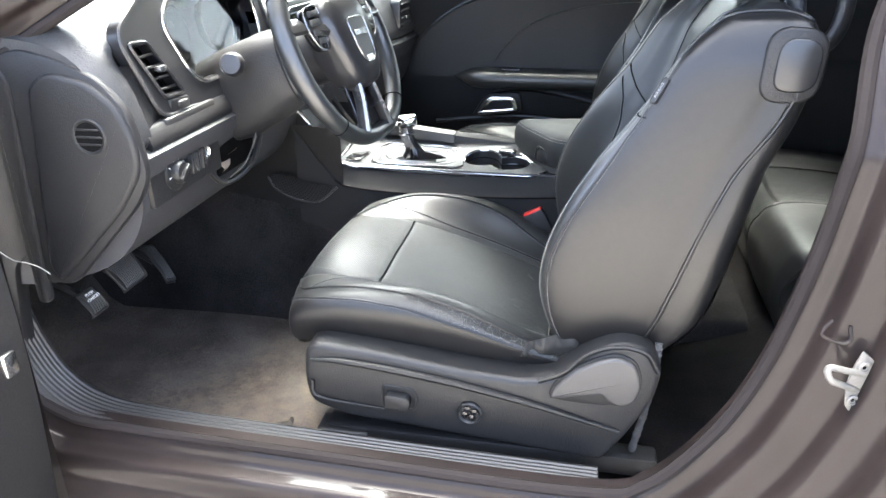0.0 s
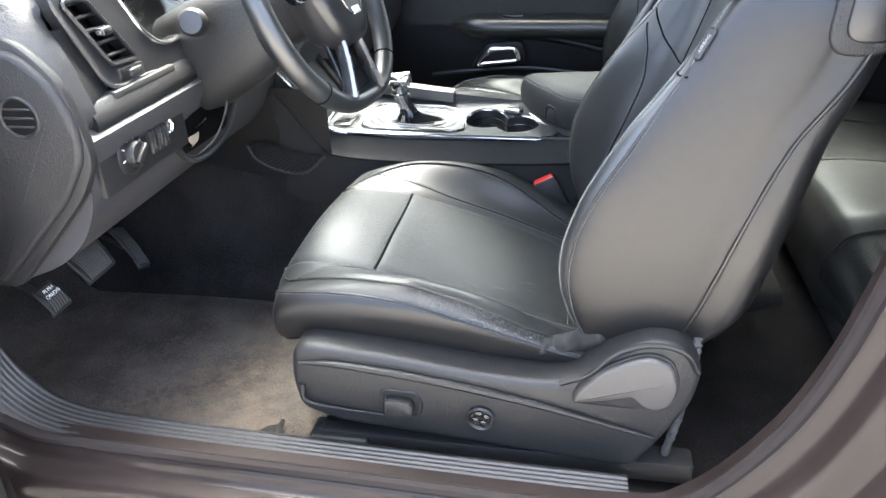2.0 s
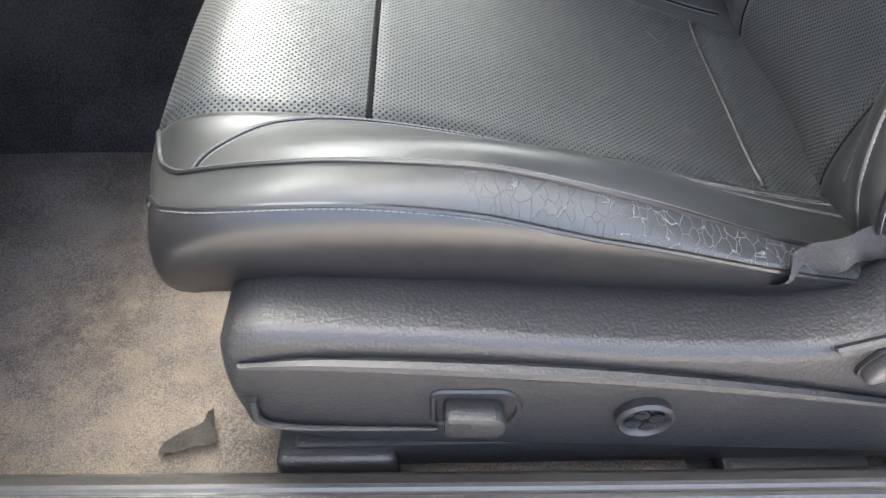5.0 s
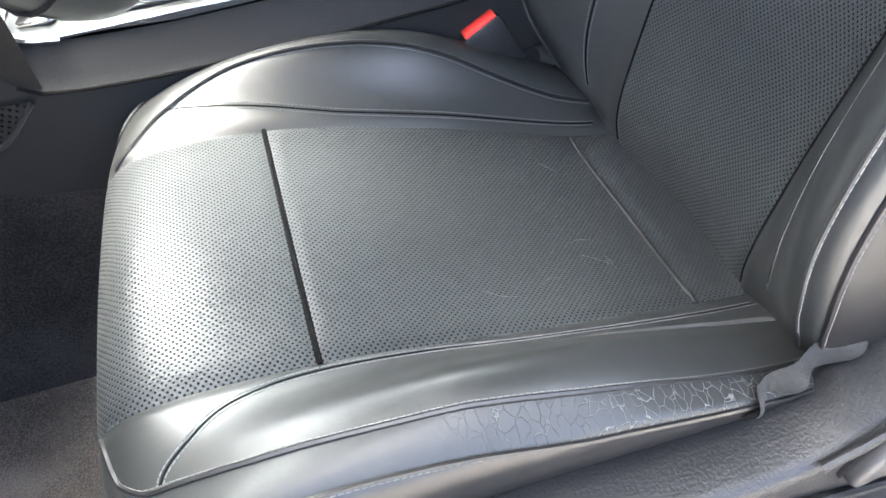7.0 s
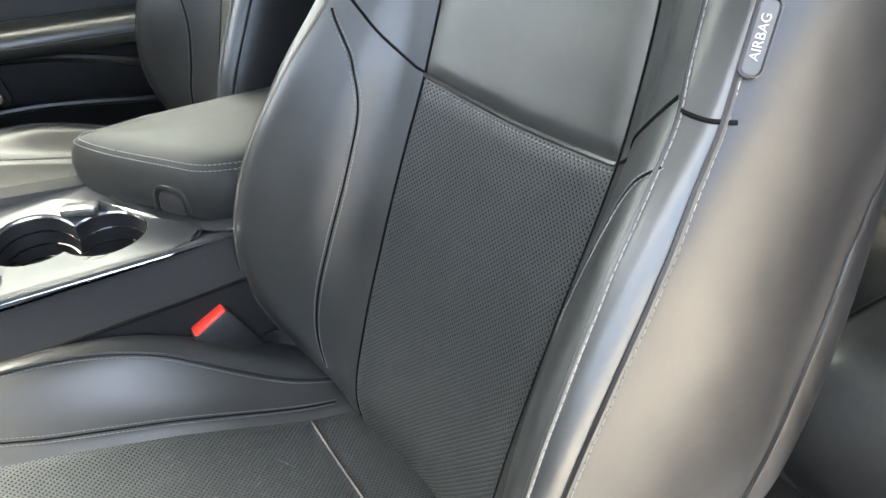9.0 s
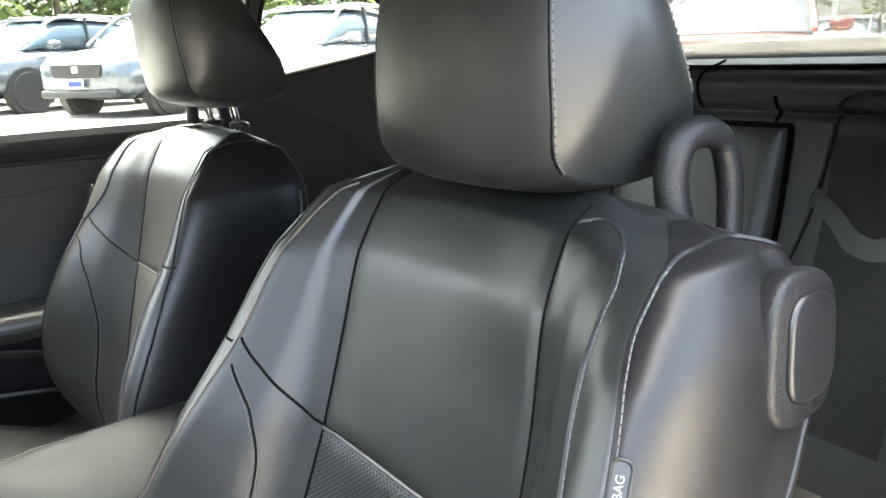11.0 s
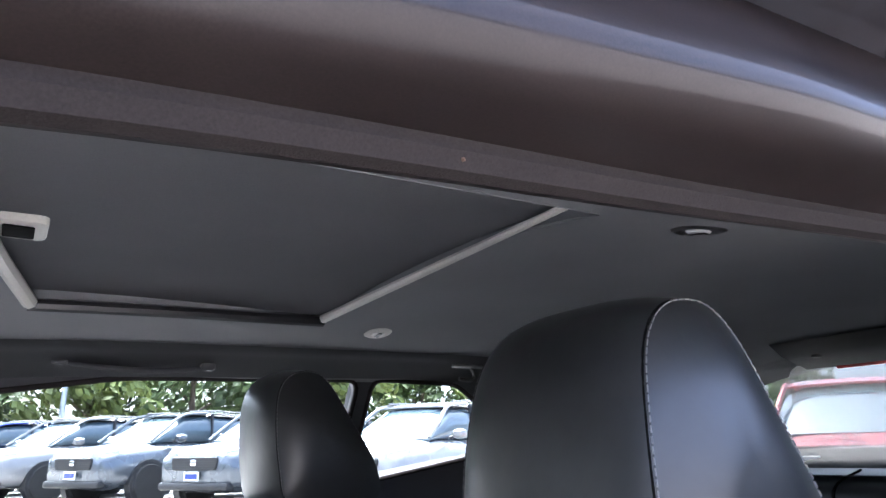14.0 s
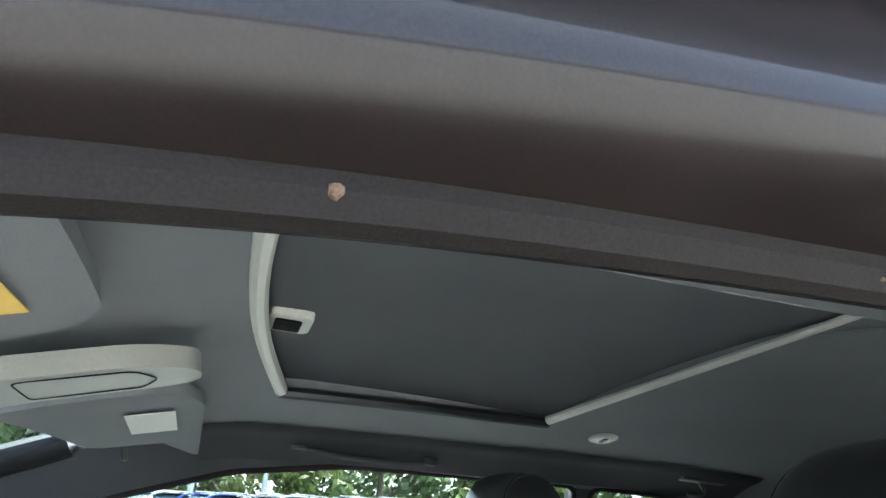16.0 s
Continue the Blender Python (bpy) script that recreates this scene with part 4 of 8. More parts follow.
def fix(bm, ref):
    """Turn an open sheet's faces away from ref."""
    s = sum((f.calc_center_median() - ref).dot(f.normal) * f.calc_area() for f in bm.faces)
    if s < 0:
        bmesh.ops.reverse_faces(bm, faces=bm.faces[:])
    return bm


def front_seat(side, label, driver):
    PLACE[0] = Matrix.Translation((0, SEAT_Y if side > 0 else 2 * CENTRE - SEAT_Y, 0)) @ Matrix(((1, 0, 0 if side > 0 else -0.13, 0 if side > 0 else 0.160), (0, 1, 0, 0), (0, 0, 1, 0), (0, 0, 0, 1))) @ Matrix.Diagonal((1, side, 1, 1))
    seat = thing("car_seat", (-0.15, SEAT_Y if side > 0 else 2 * CENTRE - SEAT_Y, 0.28), label, "car seat", "front seats")
    c = part("cushion", fix(patch(span(cushion, 0, 7, -1, 1), 190, 24, True), C_MID), PERFORATED, seat, "perforated leather seat insert")
    for s in (-1, 1):
        top, low = BAND_TOP[s], BAND_LOW[s]
        u_tip = 2.40 if s < 0 else 2.60
        hem = lambda u: top(u) if u > u_tip else 1.0
        part("bolster", fix(patch(lambda a, b: cushion(u_tip + (7 - u_tip) * a, s * (1 + (top(u_tip + (7 - u_tip) * a) - 1) * b)), 90, 20), C_MID), LEATHER, seat, "smooth leather cushion bolster")
        cut = 4.2
        part("bolster_band", fix(patch(lambda a, b: cushion(cut * a, s * (hem(cut * a) + (low(cut * a) - hem(cut * a)) * b)), 120, 12), C_MID), LEATHER_WORN if s < 0 else LEATHER, seat)
        part("bolster_band", fix(patch(lambda a, b: cushion(cut + (7 - cut) * a, s * (hem(cut + (7 - cut) * a) + (low(cut + (7 - cut) * a) - hem(cut + (7 - cut) * a)) * b)), 50, 12), C_MID), LEATHER_WORN if s < 0 else LEATHER, seat, "creased leather band below the bolster" if s < 0 else "")
        part("cushion_side", fix(patch(lambda a, b: cushion(7 * a, s * (low(7 * a) + (5 - low(7 * a)) * b)), 90, 14), C_MID), LEATHER_SIDE, seat)
        # double seam that leaves the insert and curls down over the front corner
        bend = [(3.03, 2.06), (3.10, 1.85), (3.24, 1.60), (3.46, 1.28), (3.70, 1.15), (4.0, 1.10), (4.44, 1.10), (4.92, 1.17), (5.3, 1.2), (5.8, 1.2), (6.4, 1.2)] if s < 0 else [(3.26, 1.62), (3.4, 1.55), (3.62, 1.42), (3.92, 1.30), (4.3, 1.18), (4.6, 1.13), (5.3, 1.12), (6.3, 1.15)]
        way = [(q.x, q.y) for q in spline([(a, b, 0) for a, b in bend], 200)]
        for d in (-0.03, 0.03):
            p, m = along(cushion, [(a + d * 0.7, s * (b + d)) for a, b in way])
            part("bolster_stitching", stitches(p, outward(p, m, C_MID), 0.0032, 0.0010, 0.00046), THREAD, seat, "pale grey stitching", False)
        p, m = along(cushion, [(a, s * b) for a, b in way])
        part("bolster_seam", tube([a - b * 0.0003 for a, b in zip(p, outward(p, m, C_MID))], 0.0011, 6), DARK_GAP, seat)
        for fn_, st, d in ((top, u_tip + 0.02, -0.06), (low, 1.5, 0.07)):
            us = [st + (6.7 - st) * i / 160 for i in range(161)]
            p, m = along(cushion, [(u, s * fn_(u)) for u in us])
            m = outward(p, m, C_MID)
            part("piping", tube([a + b * 0.0008 for a, b in zip(p, m)], 0.0020, 6), LEATHER_SIDE, seat)
            p, m = along(cushion, [(u, s * (fn_(u) + d)) for u in us[4:]])
            part("edge_stitching", stitches(p, outward(p, m, C_MID), 0.0036, 0.0011, 0.00052), THREAD, seat, "pale grey stitching", False)
    pz = [cushion(4.0, -1 + 2 * i / 40) for i in range(41)]
    part("cross_seam", tube([q + Vector((0, 0, 0.0012)) for q in pz], 0.0024, 6), DARK_GAP, seat, "sunken cross seam")
    if driver:
        # scuffs on the insert, and drawn creases running back over the worn bolster
        rnd = random.Random(5)
        for k in range(9):
            u, w = rnd.uniform(4.7, 5.7), rnd.uniform(-0.6, 0.6)
            du, dw, kink = rnd.uniform(-0.25, 0.25), rnd.uniform(-0.16, 0.16), rnd.uniform(-0.05, 0.05)
            p, m = along(cushion, [(u + du * i / 12, w + dw * i / 12 + kink * math.sin(math.pi * i / 12)) for i in range(13)])
            part("scuff", tube([a + b * 0.0001 for a, b in zip(p, outward(p, m, C_MID))], [0.00008 + 0.0002 * math.sin(math.pi * i / 12) for i in range(13)], 5), SCUFFED, c, "", False)
        for k in range(7):
            u, w0, w1 = 5.0 + 0.16 * k, -1.32 - 0.05 * k, -1.62 - 0.035 * k
            p, m = along(cushion, [(u + (6.45 - u) * i / 30, w0 + (w1 - w0) * (i / 30) ** 1.7) for i in range(31)])
            part("crease", tube([a + b * 0.0001 for a, b in zip(p, outward(p, m, C_MID))], [0.0001 + 0.00028 * math.sin(math.pi * i / 30) for i in range(31)], 5), SCUFFED, seat, "", False)
    pz = [cushion(6.0, -0.97 + 1.94 * i / 30) for i in range(31)]
    part("rear_welt", tube([q + Vector((-0.003, 0, -0.0015)) for q in pz], 0.0040, 8), LEATHER_SIDE, seat)
    part("cushion_pan", prism(rounded([(-0.50, 0.448), (0.0, 0.44), (0.0, 0.40), (-0.44, 0.40)], 0.015, 3), "y", -0.22, 0.22, 0.004), PLASTIC, seat)
    # backrest
    part("backrest_insert", fix(patch(lambda a, b: back(0.2 + (CROSS(2 * b - 1) - 0.2) * a, 2 * b - 1), 60, 24, True), B_MID), PERFORATED, seat, "perforated leather backrest insert")
    part("backrest_top", fix(patch(lambda a, b: back(CROSS(2 * b - 1) + (9 - CROSS(2 * b - 1)) * a, 2 * b - 1), 40, 20), B_MID), LEATHER, seat, "smooth leather upper backrest")
    for s in (-1, 1):
        vv = lambda a: 0.2 + 8.8 * a
        part("backrest_bolster", fix(patch(lambda a, b: back(vv(a), s * (1 + (SIDE_SEAM(vv(a)) - 1) * b)), 80, 30), B_MID), LEATHER, seat)
        part("backrest_side", fix(patch(lambda a, b: back(vv(a), s * (SIDE_SEAM(vv(a)) + (6 - SIDE_SEAM(vv(a))) * b)), 110, 64), B_MID), LEATHER_SIDE, seat, "smooth leather backrest side")
        part("back_panel", fix(patch(span(back, 0.2, 9, s * 6.0, s * 7.0), 50, 8), B_MID), LEATHER_SIDE, seat)
        ends = spline([(7.74, 3.29, 0), (7.97, 3.42, 0), (8.2, 3.73, 0), (8.33, 4.15, 0), (8.42, 4.63, 0), (8.28, 5.3, 0), (7.9, 5.8, 0)], 40)
        rise_ = [(0.6 + 7.1 * i / 140, s * SIDE_SEAM(0.6 + 7.1 * i / 140)) for i in range(141)] + [(q.x, s * q.y) for q in ends]
        p, m = along(back, [(a, b + s * 0.07) for a, b in rise_])
        part("side_stitching", stitches(p, outward(p, m, B_MID), 0.0044, 0.0014, 0.00048), THREAD, seat, "pale grey stitching", False)
        p, m = along(back, rise_)
        part("piping", tube([a + b * 0.0008 for a, b in zip(p, outward(p, m, B_MID))], 0.0022, 6), LEATHER_SIDE, seat)
        edge = []
        for i in range(61):
            v = 1.3 + 5.6 * i / 60
            w = min((4.2 + 1.8 * j / 60 for j in range(61)), key=lambda c: abs(back(v, s * c).x - BR0(back(v, s * c).z) + 0.021))
            edge.append((v, s * w))
        edge = [(edge[i][0], sum(edge[min(60, max(0, i + k))][1] for k in range(-7, 8)) / 15) for i in range(61)]
        p, m = along(back, edge)
        part("shell_edge", tube([a + b * 0.0006 for a, b in zip(p, outward(p, m, B_MID))], 0.0028, 6), LEATHER_SIDE, seat)
        # crest seam: up the bolster's edge, then in over the shoulder to a rounded end
        crest = [(0.9, 3.2), (2.5, 3.25), (4.0, 3.27), (4.6, 3.22), (5.2, 3.12), (5.62, 3.02), (5.88, 2.94), (6.11, 2.74), (6.35, 2.56), (6.61, 2.45), (6.97, 2.43), (7.34, 2.47), (7.71, 2.56), (8.1, 2.50), (8.36, 2.25), (8.44, 1.9), (8.40, 1.45), (8.2, 1.08)] if s < 0 else [(0.9, 3.2), (2.5, 3.25), (4.0, 3.2), (5.2, 3.0), (5.9, 2.85), (6.8, 2.8), (7.6, 2.7), (8.2, 2.5)]
        way = [(q.x, q.y) for q in spline([(a, b, 0) for a, b in crest], 240)]
        p, m = along(back, [(a, s * (b + 0.05)) for a, b in way])
        part("bolster_stitching", stitches(p, outward(p, m, B_REAR), 0.0044, 0.0014, 0.00050), THREAD, seat, "pale grey stitching", False)
        p, m = along(back, [(a, s * b) for a, b in way])
        part("bolster_fold", tube([a + b * 0.0003 for a, b in zip(p, outward(p, m, B_REAR))], 0.0019, 6), LEATHER, seat)
        # bulging double seam inside the bolster
        inner = [(5.68, 2.66), (5.35, 2.25), (5.05, 1.95), (4.55, 1.67), (3.85, 1.6), (3.1, 1.65), (2.4, 1.75), (1.2, 1.95)] if s > 0 else [(5.62, 3.08), (5.48, 2.75), (5.3, 2.55), (5.05, 2.40), (4.5, 2.0), (3.85, 1.7), (3.1, 1.65), (2.4, 1.75), (1.2, 1.9)]
        way = [(q.x, q.y) for q in spline([(a, b, 0) for a, b in inner], 160)]
        for d in (-0.045, 0.045):
            p, m = along(back, [(a, s * (b + d)) for a, b in way])
            part("bolster_stitching", stitches(p, outward(p, m, B_REAR), 0.0032, 0.0012, 0.00045), THREAD, seat, "pale grey stitching", False)
        p, m = along(back, [(a, s * b) for a, b in way])
        part("bolster_seam", tube(p, 0.0012, 6), DARK_GAP, seat)
        cord("insert_welt", back, 0.4, 8.6, s * 1.0, s * 1.0, seat, B_MID, 0.0016, 0.0, DARK_GAP)
        p, m = along(back, [(5.0 + 0.98 * i / 20, s * (1.0 + 1.75 * i / 20)) for i in range(21)])
        part("shoulder_seam", tube(p, 0.0015, 6), DARK_GAP, seat)
        p, m = along(back, [(5.93, s * (2.9 + 0.88 * i / 12)) for i in range(13)])
        part("shoulder_seam", tube(p, 0.0015, 6), DARK_GAP, seat)
    p, m = along(back, [(CROSS(-1 + i / 20), -1 + 2 * i / 40) for i in range(41)])
    part("cross_welt", tube([a + b * 0.001 for a, b in zip(p, outward(p, m, B_REAR))], 0.0022, 6), LEATHER, seat)
    p, m = along(back, [(CROSS(-1 + i / 20) - 0.06, -1 + 2 * i / 40) for i in range(41)])
    part("cross_stitching", stitches(p, outward(p, m, B_REAR), 0.002, 0.003), THREAD, seat, "", False)
    top = [back(9, -7 + 14 * i / 56) for i in range(57)]
    bm = bmesh.new()
    ring = [bm.verts.new(q) for q in top[:-1]]
    mid = bm.verts.new((0.225, 0, 1.084))
    for i in range(len(ring)):
        bm.faces.new((ring[i], ring[(i + 1) % len(ring)], mid))
    part("backrest_crown", fix(bm, B_MID), LEATHER, seat)
    # rear map flap of the backrest
    def flap(u, v):
        s = 2 * v - 1
        z = 0.53 + 0.40 * u
        return Vector((BR(z) + 0.024 - 0.018 * u - 0.02 * abs(s) ** 6, s * (0.225 + 0.01 * u), z))
    part("map_pocket", patch(flap, 20, 24, thick=0.006), LEATHER_SIDE, seat, "leather map pocket on the seat's back")
    # side airbag tag, release pad, belt guide
    tp, tm = along(back, [(6.17 + 0.42 * i / 10, -3.66 + 0.12 * i / 10) for i in range(11)])
    tm = outward(tp, tm, B_MID)
    mid, nn = tp[5], tm[5]
    tt = (tp[10] - tp[0]).normalized()
    sd = tt.cross(nn).normalized()
    TM = Matrix((tt, -sd if side > 0 else -sd, nn)).transposed().to_4x4()
    TM.translation = mid + nn * 0.0022
    b = prism(rounded([(-0.0195, -0.0054), (0.0195, -0.0054), (0.0195, 0.0054), (-0.0195, 0.0054)], 0.005, 5), "z", -0.004, 0.0012, 0.0008, 1)
    b.transform(TM)
    tag = part("airbag_tag", b, PLASTIC_SMOOTH, seat, "sewn-in black airbag tag with pale letters")
    b = tube([TM @ Vector((x, y, 0.001)) for x, y in rounded([(-0.0195, -0.0054), (0.0195, -0.0054), (0.0195, 0.0054), (-0.0195, 0.0054)], 0.005, 5)], 0.0012, 6, True)
    part("tag_rim", b, LEATHER_SIDE, tag)
    if side > 0:
        words("AIRBAG", 0.0068, TM @ Matrix.Translation((0, 0, 0.0016)), TAG_PRINT, tag)
    # release handle pad on the shoulder
    pm = Matrix.Translation((0.243, -0.2435, 0.994)) @ Euler((radians(84), 0, radians(-2))).to_matrix().to_4x4()
    ring = rounded([(-0.046, -0.052), (0.034, -0.052), (0.042, 0.046), (-0.036, 0.052)], 0.034, 6)
    b = prism(ring, "z", -0.014, 0.004, 0.005, 3)
    b.transform(pm)
    frame_ = part("release_surround", b, PLASTIC, seat, "grained plastic surround of the tilt release")
    b = prism([(x * 0.70 + 0.004, y * 0.70) for x, y in ring], "z", 0.002, 0.0075, 0.003, 3)
    b.transform(pm)
    part("release_pad", b, PLASTIC_SMOOTH, frame_, "black release paddle")
    # headrest
    lift = 0.0 if driver else 0.034
    prof = spline([(0.180, 0, 1.085), (0.168, 0, 1.14), (0.170, 0, 1.21), (0.182, 0, 1.268), (0.208, 0, 1.298), (0.246, 0, 1.304), (0.274, 0, 1.284), (0.305, 0, 1.225), (0.345, 0, 1.14), (0.338, 0, 1.085), (0.26, 0, 1.068)], 40, True)
    cen = Vector((0.245, 0, 1.17))
    nudge = Vector((-0.011, 0.010, 0)) if driver else Vector((0, 0, 0))
    rings = []
    for k in range(41):
        a = math.sin(math.asin(0.80) * (-1 + 2 * k / 40)) * (1.035 if driver and k < 20 else 1.0)
        s = max(0.02, (1 - abs(a) ** 3.2) ** 0.5)
        y = 0.134 * a
        r = []
        for q in prof:
            d = q - cen
            hi = max(0, (q.z - 1.13) / 0.17)
            r.append(cen + nudge + Vector((0, 0, lift)) + (1.0 if driver else 0.94) * Vector((d.x * ((0.66 + 0.34 * s) if d.x > 0 else (0.72 + 0.28 * s)) - 0.012 * (1 - a * a) * min(1.0, max(0.0, (0.275 - q.x) / 0.10)) + 0.012 * abs(a) ** 3, y * (1 - 0.16 * hi ** 1.6) * (0.93 + 0.07 * s), d.z * ((0.80 + 0.20 * s) if d.z > 0 else (0.62 + 0.38 * s)))))
        rings.append(r)
    def dome(r, sg):
        mid = sum(r, Vector()) / len(r)
        return [[mid + (q - mid) * k + Vector((0, sg * o, 0)) for q in r] for k, o in [(1 - (j / 18) ** 1.5 * 0.97, 0.022 * (1 - (1 - (j / 18) ** 1.5 * 0.97) ** 2.4)) for j in range(1, 19)]]
    head = part("headrest", loft(dome(rings[0], -1)[::-1] + rings + dome(rings[-1], 1)), HEAD_LEATHER, seat, "smooth black leather headrest")
    for s in (-1, 1):
        pts = rings[0 if s < 0 else 40][:30]
        nn = [(q - cen).normalized() + Vector((0, s * 0.6, 0)) for q in pts]
        fine = spline(pts, 160)
        fn_ = spline(nn, 160)
        part("headrest_stitching", stitches(fine, [q.normalized() for q in fn_], 0.0045, 0.0018, 0.00055, 0.0006), THREAD, head, "pale grey stitching", False)
        part("headrest_seam", tube([a + b.normalized() * 0.0005 + Vector((0, -s * 0.003, 0)) for a, b in zip(fine, fn_)], 0.0016, 6), DARK_GAP, head)
    for s in (-1, 1):
        part("headrest_post", tube([(0.262, s * 0.055, 1.05), (0.256, s * 0.055, 1.13)], 0.0065, 10), CHROME, seat, "chrome headrest post")
        part("post_collar", lathe([(0.004, 0), (0.016, 0), (0.016, 0.006), (0.010, 0.009), (0.004, 0.009)], 16, Matrix.Translation((0.262, s * 0.055, 1.078))), PLASTIC_SMOOTH, seat)
    loop = spline([(0.256, -0.132, 1.088), (0.263, -0.132, 1.112), (0.288, -0.133, 1.119), (0.314, -0.136, 1.110), (0.322, -0.141, 1.078), (0.318, -0.146, 1.036), (0.304, -0.149, 1.010), (0.284, -0.148, 1.006), (0.268, -0.144, 1.024), (0.258, -0.137, 1.058)], 60, True)
    part("belt_guide", tube(loop, 0.0132, 14, True, 0.78), PLASTIC, seat, "black plastic seat belt guide loop")
    # outer plastic side shield with its controls
    outl = [(-0.478, 0.395), (-0.486, 0.45), (-0.480, 0.506), (-0.455, 0.517), (-0.34, 0.508), (-0.20, 0.490), (-0.10, 0.484), (-0.055, 0.492), (0.0, 0.545), (0.045, 0.572), (0.090, 0.565), (0.118, 0.53), (0.11, 0.47), (0.075, 0.40), (0.035, 0.335), (-0.15, 0.352), (-0.41, 0.372)]
    shield = part("side_shield", prism(rounded(outl, 0.02, 4), "y", -0.300, -0.235, 0.012, 3), PLASTIC, seat, "grained black plastic side shield")
    ridge = spline([(-0.468, -0.302, 0.486), (-0.40, -0.304, 0.489), (-0.25, -0.304, 0.473), (-0.10, -0.304, 0.446), (0.06, -0.302, 0.405)], 40)
    part("shield_ridge", tube(ridge, [0.004 + 0.005 * math.sin(math.pi * i / 39) for i in range(40)], 8, flat=0.7), PLASTIC, shield)
    low = spline([(-0.470, -0.300, 0.445), (-0.468, -0.303, 0.418), (-0.44, -0.304, 0.408), (-0.34, -0.303, 0.400)], 24)
    part("shield_ridge", tube(low, [0.006 * (1 - 0.8 * i / 23) + 0.001 for i in range(24)], 8, flat=0.7), PLASTIC, shield)
    rec = rounded([(-0.060, 0.458), (-0.052, 0.488), (-0.022, 0.521), (0.014, 0.544), (0.044, 0.556), (0.076, 0.545), (0.090, 0.504), (0.080, 0.468), (0.050, 0.456), (0.0, 0.454)], 0.016, 5)
    cover = part("recliner_cover", prism(rec, "y", -0.304, -0.29, 0.003, 2), PLASTIC, shield, "black plastic recliner recess")
    wing = rounded([(-0.058, 0.462), (-0.050, 0.487), (-0.021, 0.519), (0.014, 0.541), (0.044, 0.553), (0.074, 0.542), (0.087, 0.504), (0.078, 0.470), (0.052, 0.460), (0.032, 0.474), (0.026, 0.482)], 0.013, 5)
    part("recliner_wing", prism(wing, "y", -0.315, -0.30, 0.0055, 4), PLASTIC_GREY, cover, "dusty grey teardrop recliner cover")
    part("shield_arch", tube(spline([(-0.075, -0.300, 0.487), (-0.035, -0.302, 0.510), (0.0, -0.302, 0.548), (0.045, -0.302, 0.566), (0.088, -0.302, 0.558), (0.11, -0.300, 0.525)], 40), 0.005, 8, flat=0.8), PLASTIC, shield)
    lever = part("seat_switch", prism(rounded([(-0.335, 0.411), (-0.295, 0.409), (-0.289, 0.424), (-0.295, 0.436), (-0.335, 0.439)], 0.006, 3), "y", -0.318, -0.298, 0.004, 2), PLASTIC, shield, "black seat position switch")
    part("switch_well", tube([(x, -0.3005, z) for x, z in rounded([(-0.342, 0.404), (-0.286, 0.402), (-0.279, 0.426), (-0.288, 0.446), (-0.342, 0.448)], 0.008, 3)], 0.0025, 6, True), PLASTIC, shield)
    kn = Matrix.Translation((-0.189, -0.3, 0.412)) @ Euler((radians(90), 0, 0)).to_matrix().to_4x4()
    knob = part("lumbar_knob", lathe([(0.004, 0.0), (0.0215, 0.0), (0.0215, 0.006), (0.019, 0.0085), (0.0165, 0.006), (0.0155, 0.004), (0.002, 0.004)], 28, kn), PLASTIC, shield, "round black lumbar knob")
    for k in range(4):
        a = math.pi / 2 * k + 0.4
        part("knob_lobe", lathe([(0.001, 0.004), (0.0062, 0.004), (0.0058, 0.007), (0.001, 0.0085)], 12, kn @ Matrix.Translation((0.0088 * math.cos(a), 0.0088 * math.sin(a), 0))), PIANO, knob)
    # felt tuck where cushion meets back
    for sgn, y0 in ((-1, 0.238), (1, 0.222)):
        def pleats(u, v, sgn=sgn, y0=y0):
            wave = math.sin(17 * u + 2.2 * v + 0.8 * math.sin(5 * u)) * (0.35 + 0.65 * math.sin(math.pi * v))
            return Vector((-0.112 + 0.105 * u + 0.010 * v, sgn * (y0 + 0.010 + 0.010 * math.sin(math.pi * v) - 0.012 * u + 0.0065 * wave), 0.496 + 0.014 * u + 0.052 * v * (0.6 + 0.4 * u) + 0.003 * wave))
        part("felt_tuck", fix(patch(pleats, 60, 14, thick=0.002), Vector((-0.05, 0, 0.5))), FELT, seat, "pleated grey cloth flap between cushion and back")
    if driver:
        loom = spline([(0.112, -0.255, 0.552), (0.110, -0.262, 0.50), (0.102, -0.266, 0.436), (0.094, -0.266, 0.385), (0.088, -0.262, 0.340)], 60)
        fuzz = random.Random(9)
        part("wiring_loom", tube(loom, [0.0065 + fuzz.uniform(-0.0012, 0.0012) for _ in loom], 9), FELT, seat, "fuzzy black wiring loom hanging below the back")
    # rails and feet
    for s in (-1, 1):
        part("seat_rail", box(-0.46, 0.13, s * 0.262 - 0.022, s * 0.262 + 0.022, 0.300, 0.338, 0.006), PLASTIC, seat, "black steel seat rail")
        part("rail_cover", box(-0.475, -0.375, s * 0.270 - 0.026, s * 0.270 + 0.026, 0.290, 0.334, 0.007, 3), PLASTIC, seat)
        part("rail_end", box(-0.10, 0.025, s * 0.285 - 0.018, s * 0.285 + 0.018, 0.286, 0.305, 0.005, 2), PLASTIC, seat)
    part("seat_pan", box(-0.44, 0.06, -0.225, 0.225, 0.33, 0.41, 0.01), PLASTIC, seat)
    PLACE[0] = Matrix()
    return seat


front_seat(1, "black perforated leather driver's seat with grey stitching, worn bolster", True)
front_seat(-1, "black perforated leather passenger seat with grey stitching", False)


# ---- dashboard ----
dash = thing("dashboard", (-0.85, CENTRE, 0.62), "grained black plastic dashboard with round gauges and vents", "dashboard")


